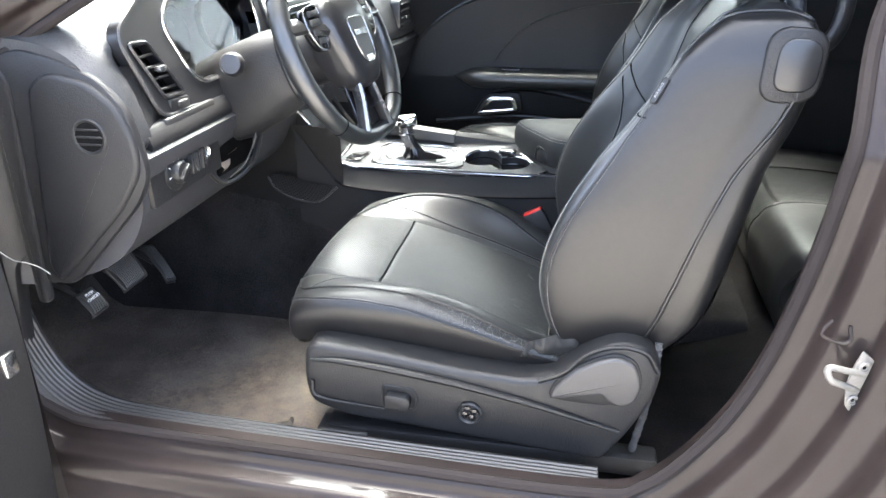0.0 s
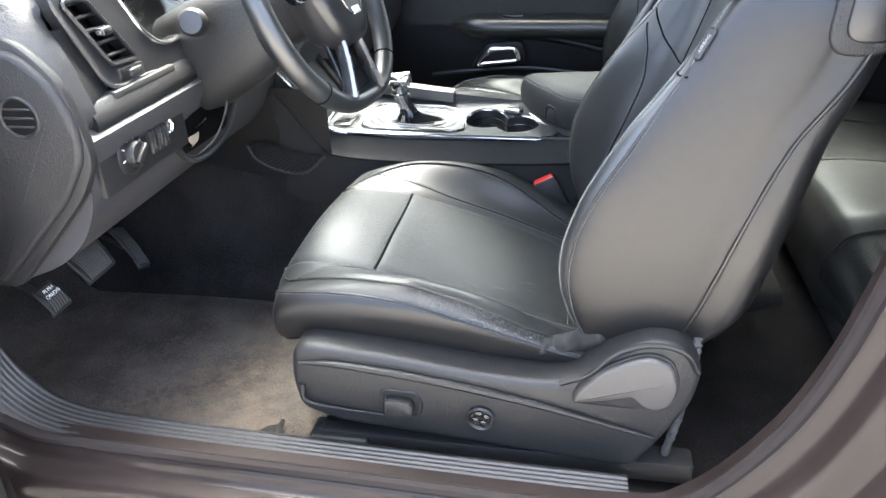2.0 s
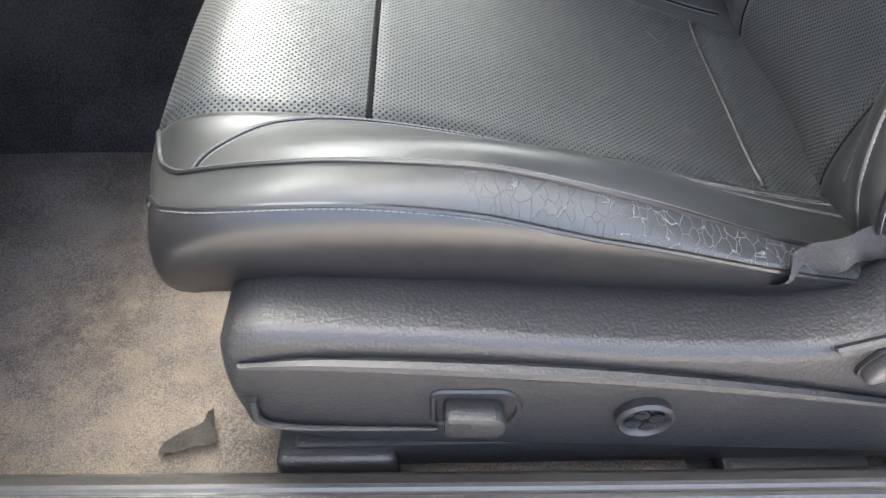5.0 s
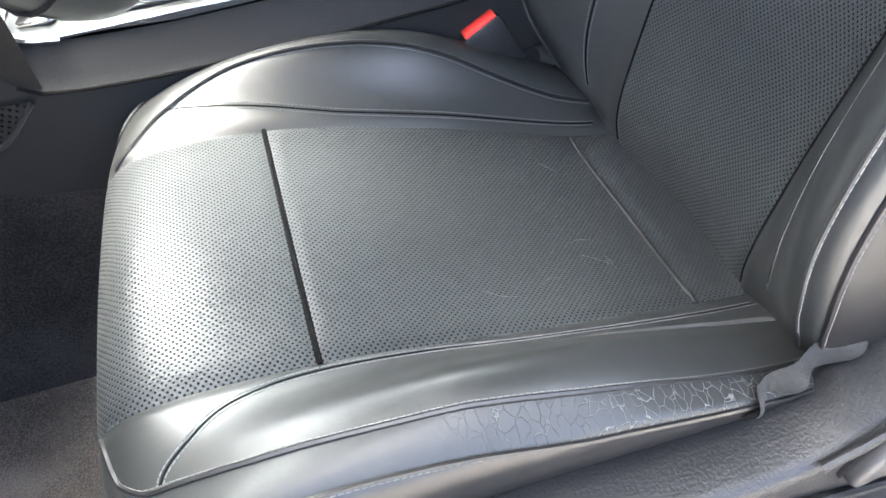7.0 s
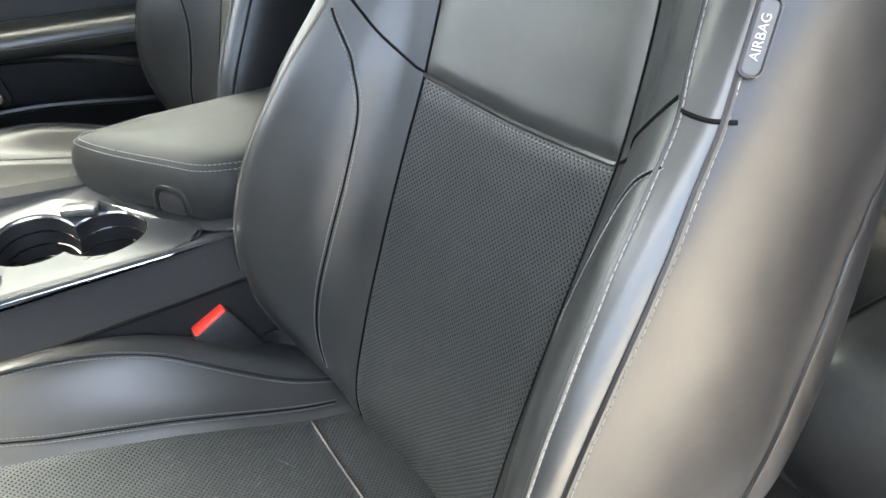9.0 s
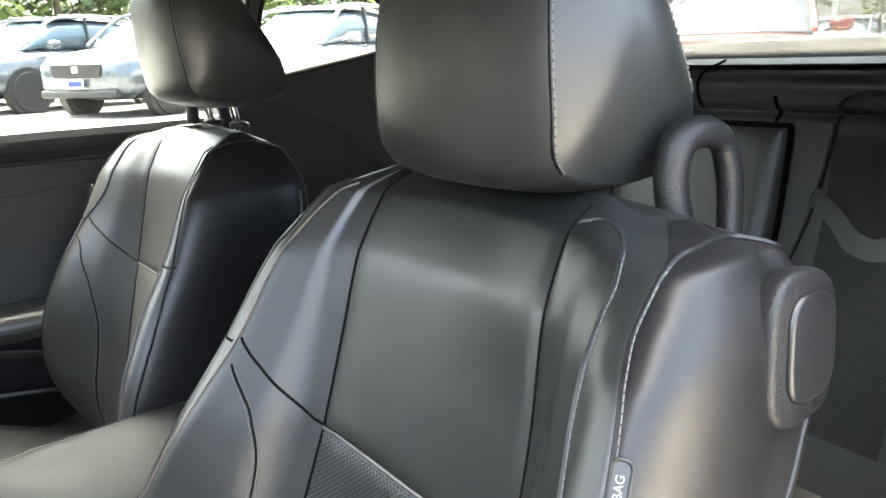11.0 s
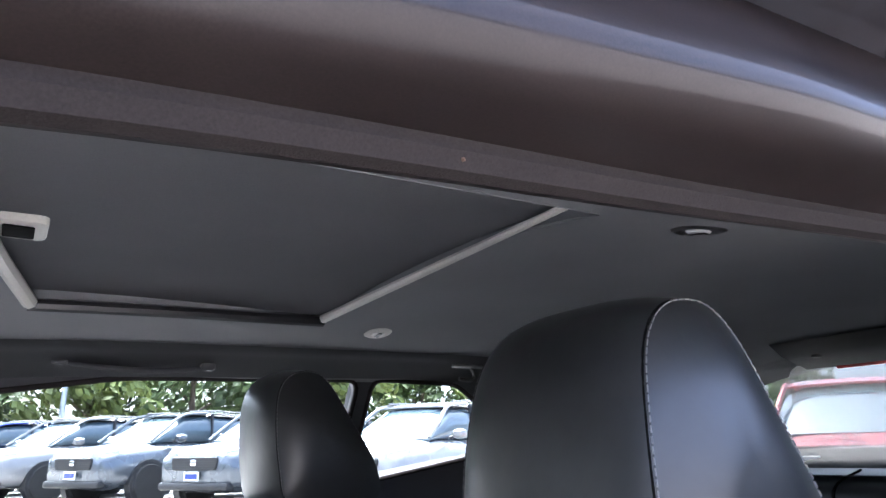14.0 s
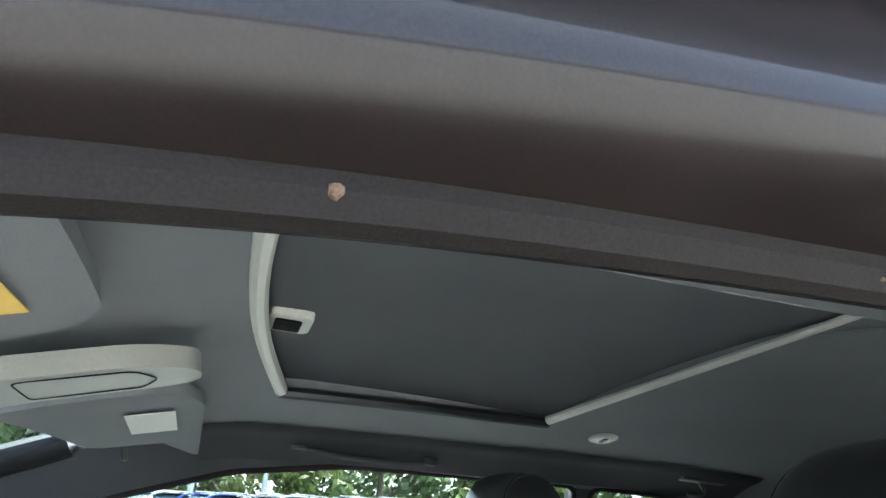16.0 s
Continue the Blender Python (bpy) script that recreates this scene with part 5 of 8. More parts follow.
def dx(y):
    """The dash comes a little nearer towards the passenger."""
    return 0.085 * min(1, max(0, (y - 1.55) / 0.75))


def pad_ring(y):
    t = min(1.0, max(0.0, (y - 0.952) / 0.05))
    e = 0.018 * (1 - t) ** 2                       # rounded end
    hood = 0.040 * math.exp(-((y - SEAT_Y) / 0.19) ** 4)
    rec = 0.115 * min(1, max(0, (y - 1.006) / 0.012)) * min(1, max(0, (1.535 - y) / 0.015))      # hollow for the gauges
    prof = [(-1.27, 0.985), (-1.05, 1.03), (-0.90, 1.048 + hood * 0.8), (-0.80, 1.04 + hood), (-0.745 + rec * 0.18, 1.016 + hood + rec * 0.12), (-0.708 - rec * 0.6, 0.965 + hood * 0.4 + rec * 0.45),
            (-0.690 - rec, 0.915), (-0.682 - rec, 0.878), (-0.694 - rec, 0.862), (-0.74 - rec, 0.868), (-0.80 - rec, 0.90), (-1.0, 0.93), (-1.27, 0.94)]
    return [Vector((x + dx(y) - e * 0.6, y, z - e)) for x, z in prof]


ys = [0.95 + 0.012 * i for i in range(6)] + [1.02 + (2.44 - 1.02) * i / 60 for i in range(1, 61)]
part("upper_pad", loft([[Vector(q) for q in spline(pad_ring(y), 44, True)] for y in ys]), PLASTIC_PAD, dash, "soft grained dash pad")


def low_ring(y):
    prof = [(-0.702, 0.866), (-0.696, 0.80), (-0.702, 0.755), (-0.735, 0.70), (-0.80, 0.655), (-0.93, 0.62), (-1.1, 0.64), (-1.1, 0.87)]
    return [Vector((x + dx(y), y, z)) for x, z in prof]


part("lower_panel", loft([spline(low_ring(y), 30, True) for y in [0.966 + (2.44 - 0.966) * i / 40 for i in range(41)]]), TRIM_INNER_LIT, dash, "black plastic lower dash panel")

# end cap with its round vent
cap = rounded([(-0.832, 0.962), (-0.795, 0.986), (-0.730, 0.971), (-0.690, 0.935), (-0.671, 0.884), (-0.672, 0.838), (-0.711, 0.780), (-0.791, 0.701), (-0.852, 0.643), (-0.868, 0.668)], 0.02, 5)
part("end_edge", prism(rounded([(-0.90, 0.995), (-0.845, 1.016), (-0.784, 1.003), (-0.718, 0.974), (-0.681, 0.930), (-0.668, 0.870), (-0.664, 0.832), (-0.690, 0.785), (-0.834, 0.636), (-0.895, 0.64)], 0.02, 4), "y", 0.944, 0.962, 0.006, 2), PLASTIC, dash, "dark strip round the end cover")
endcap = part("end_cover", prism(cap, "y", 0.936, 0.962, 0.009, 3), PLASTIC, dash, "grained plastic dash end cover")
em = Matrix.Translation((-0.742, 0.9355, 0.892)) @ Euler((radians(90), 0, 0)).to_matrix().to_4x4()
ev = part("end_vent", lathe([(0.020, -0.004), (0.0275, -0.003), (0.0275, 0.0005), (0.0255, 0.0022), (0.0225, 0.0012), (0.0215, -0.004)], 32, em), PLASTIC, endcap, "round side vent")
# Near-black disc paints the darkness of a hole; the cover behind is solid.
part("vent_hole", lathe([(0.001, 0.0002), (0.0222, 0.0002), (0.0222, 0.001), (0.001, 0.001)], 24, em), DARK_GAP, ev)
for k in range(3):
    h = -0.011 + 0.011 * k
    w = math.sqrt(max(0.0, 0.0225 ** 2 - h * h)) * 0.95
    part("slat", box(-0.742 - w, -0.742 + w, 0.9325, 0.936, 0.892 + h - 0.0014, 0.892 + h + 0.0014, 0.0008, 1), PLASTIC, ev)
part("end_strip", prism(rounded([(-0.905, 0.60), (-0.885, 0.60), (-0.862, 0.97), (-0.885, 1.0), (-0.905, 1.0)], 0.01, 3), "y", 0.938, 0.956, 0.005, 2), PLASTIC, dash)

# cluster: hooded bezel, lens, gauges
CXF = -0.712
def cl(y, z, d=0.0):
    """A spot on the leaning cluster face."""
    return Vector((CXF - 0.18 * (z - 0.95) + d, y, z))


bez = rounded([(1.128, 1.030), (1.175, 0.940), (1.215, 0.920), (1.44, 0.932), (1.478, 0.965), (1.478, 1.04), (1.44, 1.075), (1.22, 1.085), (1.165, 1.066)], 0.03, 5)
surround = rounded([(1.003, 1.028), (1.055, 0.892), (1.16, 0.892), (1.22, 0.882), (1.46, 0.90), (1.53, 0.96), (1.51, 1.06), (1.46, 1.10), (1.20, 1.108), (1.10, 1.082)], 0.03, 5)
vent_hole = rounded([(1.024, 1.012), (1.076, 0.922), (1.134, 0.920), (1.072, 1.010)], 0.010, 4)
part("cluster_panel", plate(surround, [bez, vent_hole], lambda y, z: cl(y, z, -0.012), 0.02), PLASTIC_SMOOTH, dash, "satin black cluster surround")
INFILL_X = curve1([0.862, 0.878, 0.915, 0.965, 1.000, 1.032], [-0.690, -0.684, -0.690, -0.709, -0.728, -0.748])


def infill(u, v):
    """The pad runs smoothly from its rounded end into the vent's surround."""
    z = 0.864 + 0.118 * v
    y1 = 1.060 - 0.054 * min(1.0, max(0.0, (z - 0.892) / 0.136))
    s = u * u * (3 - 2 * u)
    return Vector((INFILL_X(z) - 0.003 + (CXF - 0.18 * (z - 0.95) + 0.004 - INFILL_X(z)) * s, 0.992 + (y1 - 0.992) * u, z))


part("pad_infill", patch(infill, 16, 16, thick=0.004), PLASTIC_PAD, dash, "grained pad beside the vent")
part("cluster_rim", tube([cl(y, z, 0.010) for y, z in bez], 0.0038, 8, True), CHROME, dash, "chrome ring round the gauges")
part("rim_outer", tube([cl(y, z, 0.009) for y, z in surround], 0.004, 6, True), PLASTIC_PAD, dash)
part("gauge_back", plate(bez, [], lambda y, z: cl(y, z, -0.05), 0.004), DIAL_FACE, dash)
part("gauge_wall", loft([[cl(y, z, 0.006) for y, z in bez], [cl(y, z, -0.05) for y, z in bez]], True, False), PIANO, dash)
for gy, gz, gr in ((1.215, 1.0, 0.052), (1.385, 1.005, 0.055)):
    gm = Matrix.Translation(cl(gy, gz, -0.044)) @ Euler((0, radians(90 - 10), 0)).to_matrix().to_4x4()
    dial = part("gauge", lathe([(0.001, 0), (gr, 0), (gr, 0.012), (gr - 0.003, 0.014), (gr - 0.005, 0.004), (0.001, 0.003)], 40, gm), PIANO, dash, "round dial")
    part("dial_ring", lathe([(gr - 0.001, 0.013), (gr + 0.002, 0.013), (gr + 0.002, 0.016), (gr - 0.001, 0.016)], 40, gm), CHROME, dial)
    for k in range(21):
        a = radians(-220 + 13 * k)
        b = box(-0.0006, 0.0006, gr * 0.76, gr * 0.88, 0.004, 0.0046)
        b.transform(gm @ Euler((0, 0, a)).to_matrix().to_4x4())
        part("tick", b, WHITE_PRINT, dial, "", False)
    b = box(-0.0011, 0.0011, -0.006, gr * 0.75, 0.006, 0.0075)
    b.transform(gm @ Euler((0, 0, 2.3)).to_matrix().to_4x4())
    part("needle", b, RED, dial, "red needle", False)
lens = part("gauge_cover", plate(bez, [], lambda y, z: cl(y, z, -0.024 + 0.030 * min(1.0, max(0.0, (1.085 - z) / 0.165)) ** 2), 0.0, 3), LENS, dash, "clear gauge cover")
lens.visible_shadow = False

# side vent beside the cluster
vent = part("air_vent", tube([cl(y, z, 0.0105) for y, z in vent_hole], 0.0032, 6, True), PLASTIC_SMOOTH, dash, "black louvred air vent")
part("vent_back", plate(vent_hole, [], lambda y, z: cl(y, z, -0.022), 0.002), DARK_GAP, vent)
for k in range(5):
    z = 0.932 + 0.0185 * k
    y0 = 1.078 - (z - 0.922) * 0.60
    y1 = 1.132 - (z - 0.922) * 0.70
    b = box(-0.010, 0.008, y0, y1, -0.0022, 0.0022, 0.001, 1)
    b.transform(Matrix.Translation((CXF - 0.18 * (z - 0.95), 0, z)) @ Euler((0, radians(-18), 0)).to_matrix().to_4x4())
    part("slat", b, PLASTIC, vent)
b = box(-0.004, 0.010, -0.010, 0.010, -0.005, 0.005, 0.002, 2)
b.transform(Matrix.Translation((CXF + 0.010, 1.078, 0.968)))
part("vent_tab", b, SATIN, vent, "grey adjuster tab")
b = box(-0.004, 0.004, -0.030, 0.030, -0.010, 0.010, 0.003, 2)
b.transform(Matrix.Translation((CXF + 0.016, 1.112, 0.905)) @ Euler((radians(-3), 0, 0)).to_matrix().to_4x4())
wheel_ = part("vent_dial_plate", b, PLASTIC_SMOOTH, vent)
b = box(-0.004, 0.007, -0.014, 0.014, -0.0045, 0.0045, 0.002, 2)
b.transform(Matrix.Translation((CXF + 0.018, 1.116, 0.906)))
part("thumb_wheel", b, PLASTIC_GREY, wheel_)
LIP = [(-0.76, 0.889), (-0.700, 0.891), (-0.688, 0.886), (-0.680, 0.874), (-0.678, 0.862), (-0.684, 0.853), (-0.70, 0.850), (-0.76, 0.852)]
part("pad_lip", loft([spline([(x + dx(y), y, z) for x, z in LIP], 24, True) for y in [0.99 + 0.54 * i / 20 for i in range(21)]]), PLASTIC, dash, "soft padded lip below the gauges")
part("dash_strip", box(-0.702, -0.6845, 1.05, 1.21, 0.880, 0.8925, 0.003), PLASTIC_GREY, dash, "grey strip below the vent")

# switch panel under the vent
part("switch_plate", box(-0.702, -0.688, 0.985, 1.215, 0.762, 0.856, 0.006), PLASTIC, dash)
km = Matrix.Translation((-0.688, 1.052, 0.805)) @ Euler((0, radians(90), 0)).to_matrix().to_4x4()
knob = part("headlamp_knob", lathe([(0.001, 0), (0.030, 0), (0.031, 0.003), (0.027, 0.006), (0.019, 0.006), (0.018, 0.016), (0.016, 0.018), (0.001, 0.018)], 28, km), PLASTIC, dash, "rotary headlamp switch")
b = box(-0.0045, 0.0045, -0.017, 0.017, 0.016, 0.024, 0.002, 2)
b.transform(km @ Euler((0, 0, radians(35))).to_matrix().to_4x4())
part("knob_grip", b, PLASTIC, knob)
for k in range(7):
    a = radians(40 + 40 * k)
    b = box(-0.0028, 0.0028, -0.0008, 0.0008, 0.0062, 0.0068)
    b.transform(km @ Matrix.Translation((0.0235 * math.cos(a), 0.0235 * math.sin(a), 0)) @ Euler((0, 0, a)).to_matrix().to_4x4())
    part("mark", b, WHITE_PRINT, knob, "", False)
for k in range(3):
    y = 1.098 + 0.018 * k
    b = box(-0.689, -0.679, y, y + 0.013, 0.786, 0.822, 0.003, 2)
    bt = part("dimmer", b, PLASTIC_SMOOTH, dash, "ribbed dimmer switch")
    for j in range(2):
        part("bar", box(-0.6795, -0.6783, y + 0.0025 + 0.006 * j, y + 0.0037 + 0.006 * j, 0.794, 0.814), SATIN, bt, "", False)
part("power_button", lathe([(0.001, 0), (0.013, 0), (0.013, 0.003), (0.011, 0.0045), (0.010, 0.003), (0.009, 0.001), (0.001, 0.0015)], 24, Matrix.Translation((-0.689, 1.160, 0.809)) @ Euler((0, radians(90), 0)).to_matrix().to_4x4()), CHROME, dash, "round silver-rimmed button")
part("small_switch", box(-0.690, -0.682, 1.105, 1.128, 0.832, 0.848, 0.002), PLASTIC_SMOOTH, dash)
part("small_switch", box(-0.690, -0.683, 1.135, 1.150, 0.835, 0.846, 0.002), PLASTIC_GREY, dash)
# open cubby with odds and ends under the column
part("cubby", tube(spline([(-0.70, 1.20, 0.80), (-0.70, 1.19, 0.76), (-0.695, 1.24, 0.725), (-0.685, 1.33, 0.74), (-0.68, 1.38, 0.80)], 30), 0.006, 8), PLASTIC_SMOOTH, dash, "rim of an open cubby")
# Flat near-black sheet painted as the shade inside the cubby.
part("cubby_hollow", patch(lambda u, v: Vector((-0.697 + 0.004 * math.sin(3 * u), 1.205 + 0.16 * u, 0.745 + 0.08 * v)), 4, 4, thick=0.002), DARK_GAP, dash)
paper = thing("paper_slip", (-0.69, 1.25, 0.765), "crumpled tan paper slip lying in the cubby", "paper")
part("sheet", patch(lambda u, v: Vector((-0.692 + 0.006 * math.sin(5 * u + 3 * v), 1.215 + 0.06 * u, 0.752 + 0.012 * v + 0.022 * u)), 8, 4, thick=0.001), mat("tan_paper", (0.5, 0.4, 0.3), 0.8), paper)

# middle screen and far vent
part("screen_hood", prism(rounded([(1.53, 0.82), (1.87, 0.82), (1.88, 1.0), (1.85, 1.03), (1.55, 1.03), (1.52, 1.0)], 0.02, 4), "x", -0.74, -0.672, 0.008, 2), PLASTIC_SMOOTH, dash, "black centre stack")
part("touch_screen", box(-0.673, -0.669, 1.555, 1.845, 0.865, 1.005, 0.004), PIANO, dash, "glossy dark touch screen")
part("screen_frame", tube([(-0.668, y, z) for y, z in rounded([(1.545, 0.855), (1.855, 0.855), (1.855, 1.015), (1.545, 1.015)], 0.015, 4)], 0.0025, 6, True), SATIN, dash)
fv = part("air_vent", prism(rounded([(2.235, 0.885), (2.35, 0.885), (2.36, 0.96), (2.30, 0.985), (2.24, 0.97)], 0.012, 4), "x", -0.635, -0.598, 0.005, 2), PLASTIC_SMOOTH, dash, "black louvred air vent")
for k in range(4):
    part("slat", box(-0.604, -0.592, 2.245, 2.35, 0.898 + 0.02 * k, 0.903 + 0.02 * k, 0.001, 1), PLASTIC, fv)
part("vent_tab", box(-0.598, -0.588, 2.285, 2.305, 0.915, 0.925, 0.002), SATIN, fv)
part("glovebox_line", tube([(-0.612 - 0.004, y, 0.84) for y in (1.95, 2.1, 2.25, 2.38)], 0.002, 6), DARK_GAP, dash)

# ---- steering column and wheel ----
column = thing("steering_column", (-0.66, SEAT_Y, 0.9), "black plastic steering column shroud with stalk and tilt lever", "steering column")
tl = radians(22.5)
rings = []
for k, (d, hw, hh, dz) in enumerate(((0.0, 0.060, 0.078, -0.010), (0.04, 0.066, 0.082, -0.008), (0.10, 0.068, 0.076, 0.004), (0.135, 0.062, 0.066, 0.010), (0.150, 0.055, 0.058, 0.012))):
    c0 = Vector((-0.735 + d * 1.25, SEAT_Y, 0.872 + d * 0.42 + dz))
    ring = []
    for i in range(28):
        a = 2 * math.pi * i / 28
        ca, sa = math.cos(a), math.sin(a)
        ring.append(c0 + Vector((-math.sin(tl) * hh * (abs(sa) ** 0.7) * (1 if sa > 0 else -1) * 0.9, hw * (abs(ca) ** 0.7) * (1 if ca > 0 else -1), hh * (abs(sa) ** 0.7) * (1 if sa > 0 else -1))))
    rings.append(ring)
part("shroud", loft(rings), PLASTIC, column)
part("shroud_collar", tube([Vector(q) for q in rings[3]], 0.006, 6, True), PLASTIC_SMOOTH, column)
part("stalk", tube([(-0.648, 1.275, 0.942), (-0.655, 1.24, 0.95)], 0.009, 10), PLASTIC_SMOOTH, column, "turn signal stalk")
part("stalk_knob", lathe([(0.001, 0), (0.015, 0.001), (0.021, 0.008), (0.021, 0.024), (0.017, 0.030), (0.001, 0.031)], 20, Matrix.Translation((-0.652, 1.24, 0.948)) @ Euler((radians(78), 0, radians(12))).to_matrix().to_4x4()), PLASTIC_SMOOTH, column)
part("tilt_knob", lathe([(0.001, 0), (0.009, 0.001), (0.012, 0.008), (0.010, 0.018), (0.001, 0.021)], 16, Matrix.Translation((-0.648, 1.292, 0.848)) @ Euler((radians(60), 0, radians(60))).to_matrix().to_4x4()), PLASTIC_SMOOTH, column, "tilt lever knob")
part("cable", tube(spline([(-0.648, 1.29, 0.84), (-0.652, 1.285, 0.80), (-0.67, 1.265, 0.755), (-0.69, 1.24, 0.735)], 20), 0.0015, 6), PLASTIC_GREY, column)

wheel = thing("steering_wheel", (-0.49, SEAT_Y, 0.95), "black leather steering wheel with silver lower spoke and buttons", "steering wheel")
nvec, uvec = Vector((math.cos(tl), 0, math.sin(tl))), Vector((-math.sin(tl), 0, math.cos(tl)))
WM = Matrix((Vector((0, 1, 0)), uvec, nvec)).transposed().to_4x4()
WM = Euler((0, 0, radians(-7.3))).to_matrix().to_4x4() @ WM
WM.translation = Vector((-0.478, SEAT_Y - 0.005, 0.974))


def wpart(name, bm, material, parent=None, label="", smooth=True):
    bm.transform(WM)
    return part(name, bm, material, parent or wheel, label, smooth)


rim_pts = []
for i in range(72):
    a = 2 * math.pi * i / 72
    r = 0.178 - 0.008 * math.exp(-((a - 1.5 * math.pi) / 0.35) ** 2)
    rim_pts.append((r * math.cos(a), r * math.sin(a), 0))
hub_grow = 1.1
rim = wpart("rim", tube(rim_pts, [0.0165 + 0.0015 * math.cos(4 * math.pi * i / 72) for i in range(72)], 12, True), LEATHER, None, "black leather-wrapped rim")
for a in (0.55, 2.6, 3.95, 5.48):
    c0 = Vector((0.178 * math.cos(a), 0.178 * math.sin(a), 0))
    o = Vector((math.cos(a), math.sin(a), 0))
    wpart("rim_seam", tube([c0 + o * 0.0172 * math.cos(t) + Vector((0, 0, 0.0172 * math.sin(t))) for t in [2 * math.pi * k / 16 for k in range(16)]], 0.0012, 5, True), DARK_GAP, rim)
hub = [(x * hub_grow, y * hub_grow) for x, y in rounded([(-0.075, 0.045), (-0.055, 0.075), (0.055, 0.075), (0.075, 0.045), (0.066, -0.02), (0.040, -0.078), (-0.040, -0.078), (-0.066, -0.02)], 0.03, 5)]
hrings = []
for h, s in ((-0.025, 0.86), (0.0, 1.0), (0.022, 1.0), (0.034, 0.94), (0.041, 0.80), (0.044, 0.5), (0.045, 0.1)):
    hrings.append([Vector((x * s, y * s, h)) for x, y in hub])
pad = wpart("airbag_cover", loft(hrings), PLASTIC_SMOOTH, None, "smooth black airbag cover")
badge = rounded([(-0.034, 0.036), (0.034, 0.036), (0.030, -0.022), (0.018, -0.044), (-0.018, -0.044), (-0.030, -0.022)], 0.014, 5)
wpart("badge_plate", prism(badge, "z", 0.0425, 0.0465, 0.001, 1), PLASTIC_GREY, pad, "grey badge plate in a bright ring")
wpart("badge_ring", tube([(x, y, 0.0465) for x, y in badge], 0.0016, 6, True), SATIN, pad)
wpart("badge_bar", box(-0.022, 0.012, 0.004, 0.013, 0.0465, 0.0475, 0.0004, 1), SATIN, pad, "plain silver bar")
for k in range(2):
    b = box(-0.0018, 0.0018, -0.006, 0.006, 0.0465, 0.0476)
    b.transform(Matrix.Translation((0.016 + 0.006 * k, 0.0085, 0)) @ Euler((0, 0, radians(-20))).to_matrix().to_4x4())
    wpart("badge_stripe", b, SATIN, pad, "", False)
wpart("ring_gap", box(-0.012, 0.012, -0.046, -0.034, 0.0462, 0.048, 0.002), LAMP_LENS, pad, "bright chip at the ring's foot")
for s in (-1, 1):
    arm = spline([(s * 0.055, 0.035, 0.012), (s * 0.11, 0.045, 0.008), (s * 0.172, 0.050, 0.002)], 12)
    wpart("spoke", tube(arm, [0.026, 0.026, 0.026, 0.025, 0.024, 0.023, 0.022, 0.021, 0.021, 0.021, 0.022, 0.022], 10, False, 0.5), PLASTIC_SMOOTH)
    pod = rounded([(s * 0.075, 0.075), (s * 0.125, 0.070), (s * 0.132, 0.035), (s * 0.115, 0.0), (s * 0.088, -0.005), (s * 0.074, 0.03)], 0.012, 4)
    pd = wpart("button_pod", prism(pod, "z", 0.008, 0.022, 0.003, 2), PIANO, None, "gloss black button pod")
    wpart("pod_rim", tube([(x, y, 0.022) for x, y in pod], 0.0016, 6, True), SATIN, pd)
    for (bx, by, bw, bh) in ((0.100, 0.060, 0.030, 0.010), (0.102, 0.045, 0.034, 0.011), (0.103, 0.029, 0.032, 0.011), (0.100, 0.014, 0.022, 0.009)):
        wpart("button", box(s * bx - bw / 2, s * bx + bw / 2, by - bh / 2, by + bh / 2, 0.021, 0.0265, 0.0022, 2), PLASTIC_GREY, pd)
    low = spline([(s * 0.024, -0.06, 0.012), (s * 0.034, -0.11, 0.008), (s * 0.050, -0.160, 0.0)], 10)
    wpart("lower_spoke", tube(low, [0.020, 0.021, 0.022, 0.022, 0.022, 0.022, 0.023, 0.024, 0.025, 0.026], 10, False, 0.42), SATIN, None, "satin silver lower spoke")
wpart("spoke_web", prism(rounded([(-0.045, -0.06), (0.045, -0.06), (0.05, -0.17), (-0.05, -0.17)], 0.01, 3), "z", -0.008, -0.002, 0.001, 1), PIANO)
wpart("column_boss", lathe([(0.001, -0.10), (0.05, -0.10), (0.055, -0.03), (0.06, -0.015), (0.001, -0.012)], 24), PLASTIC)

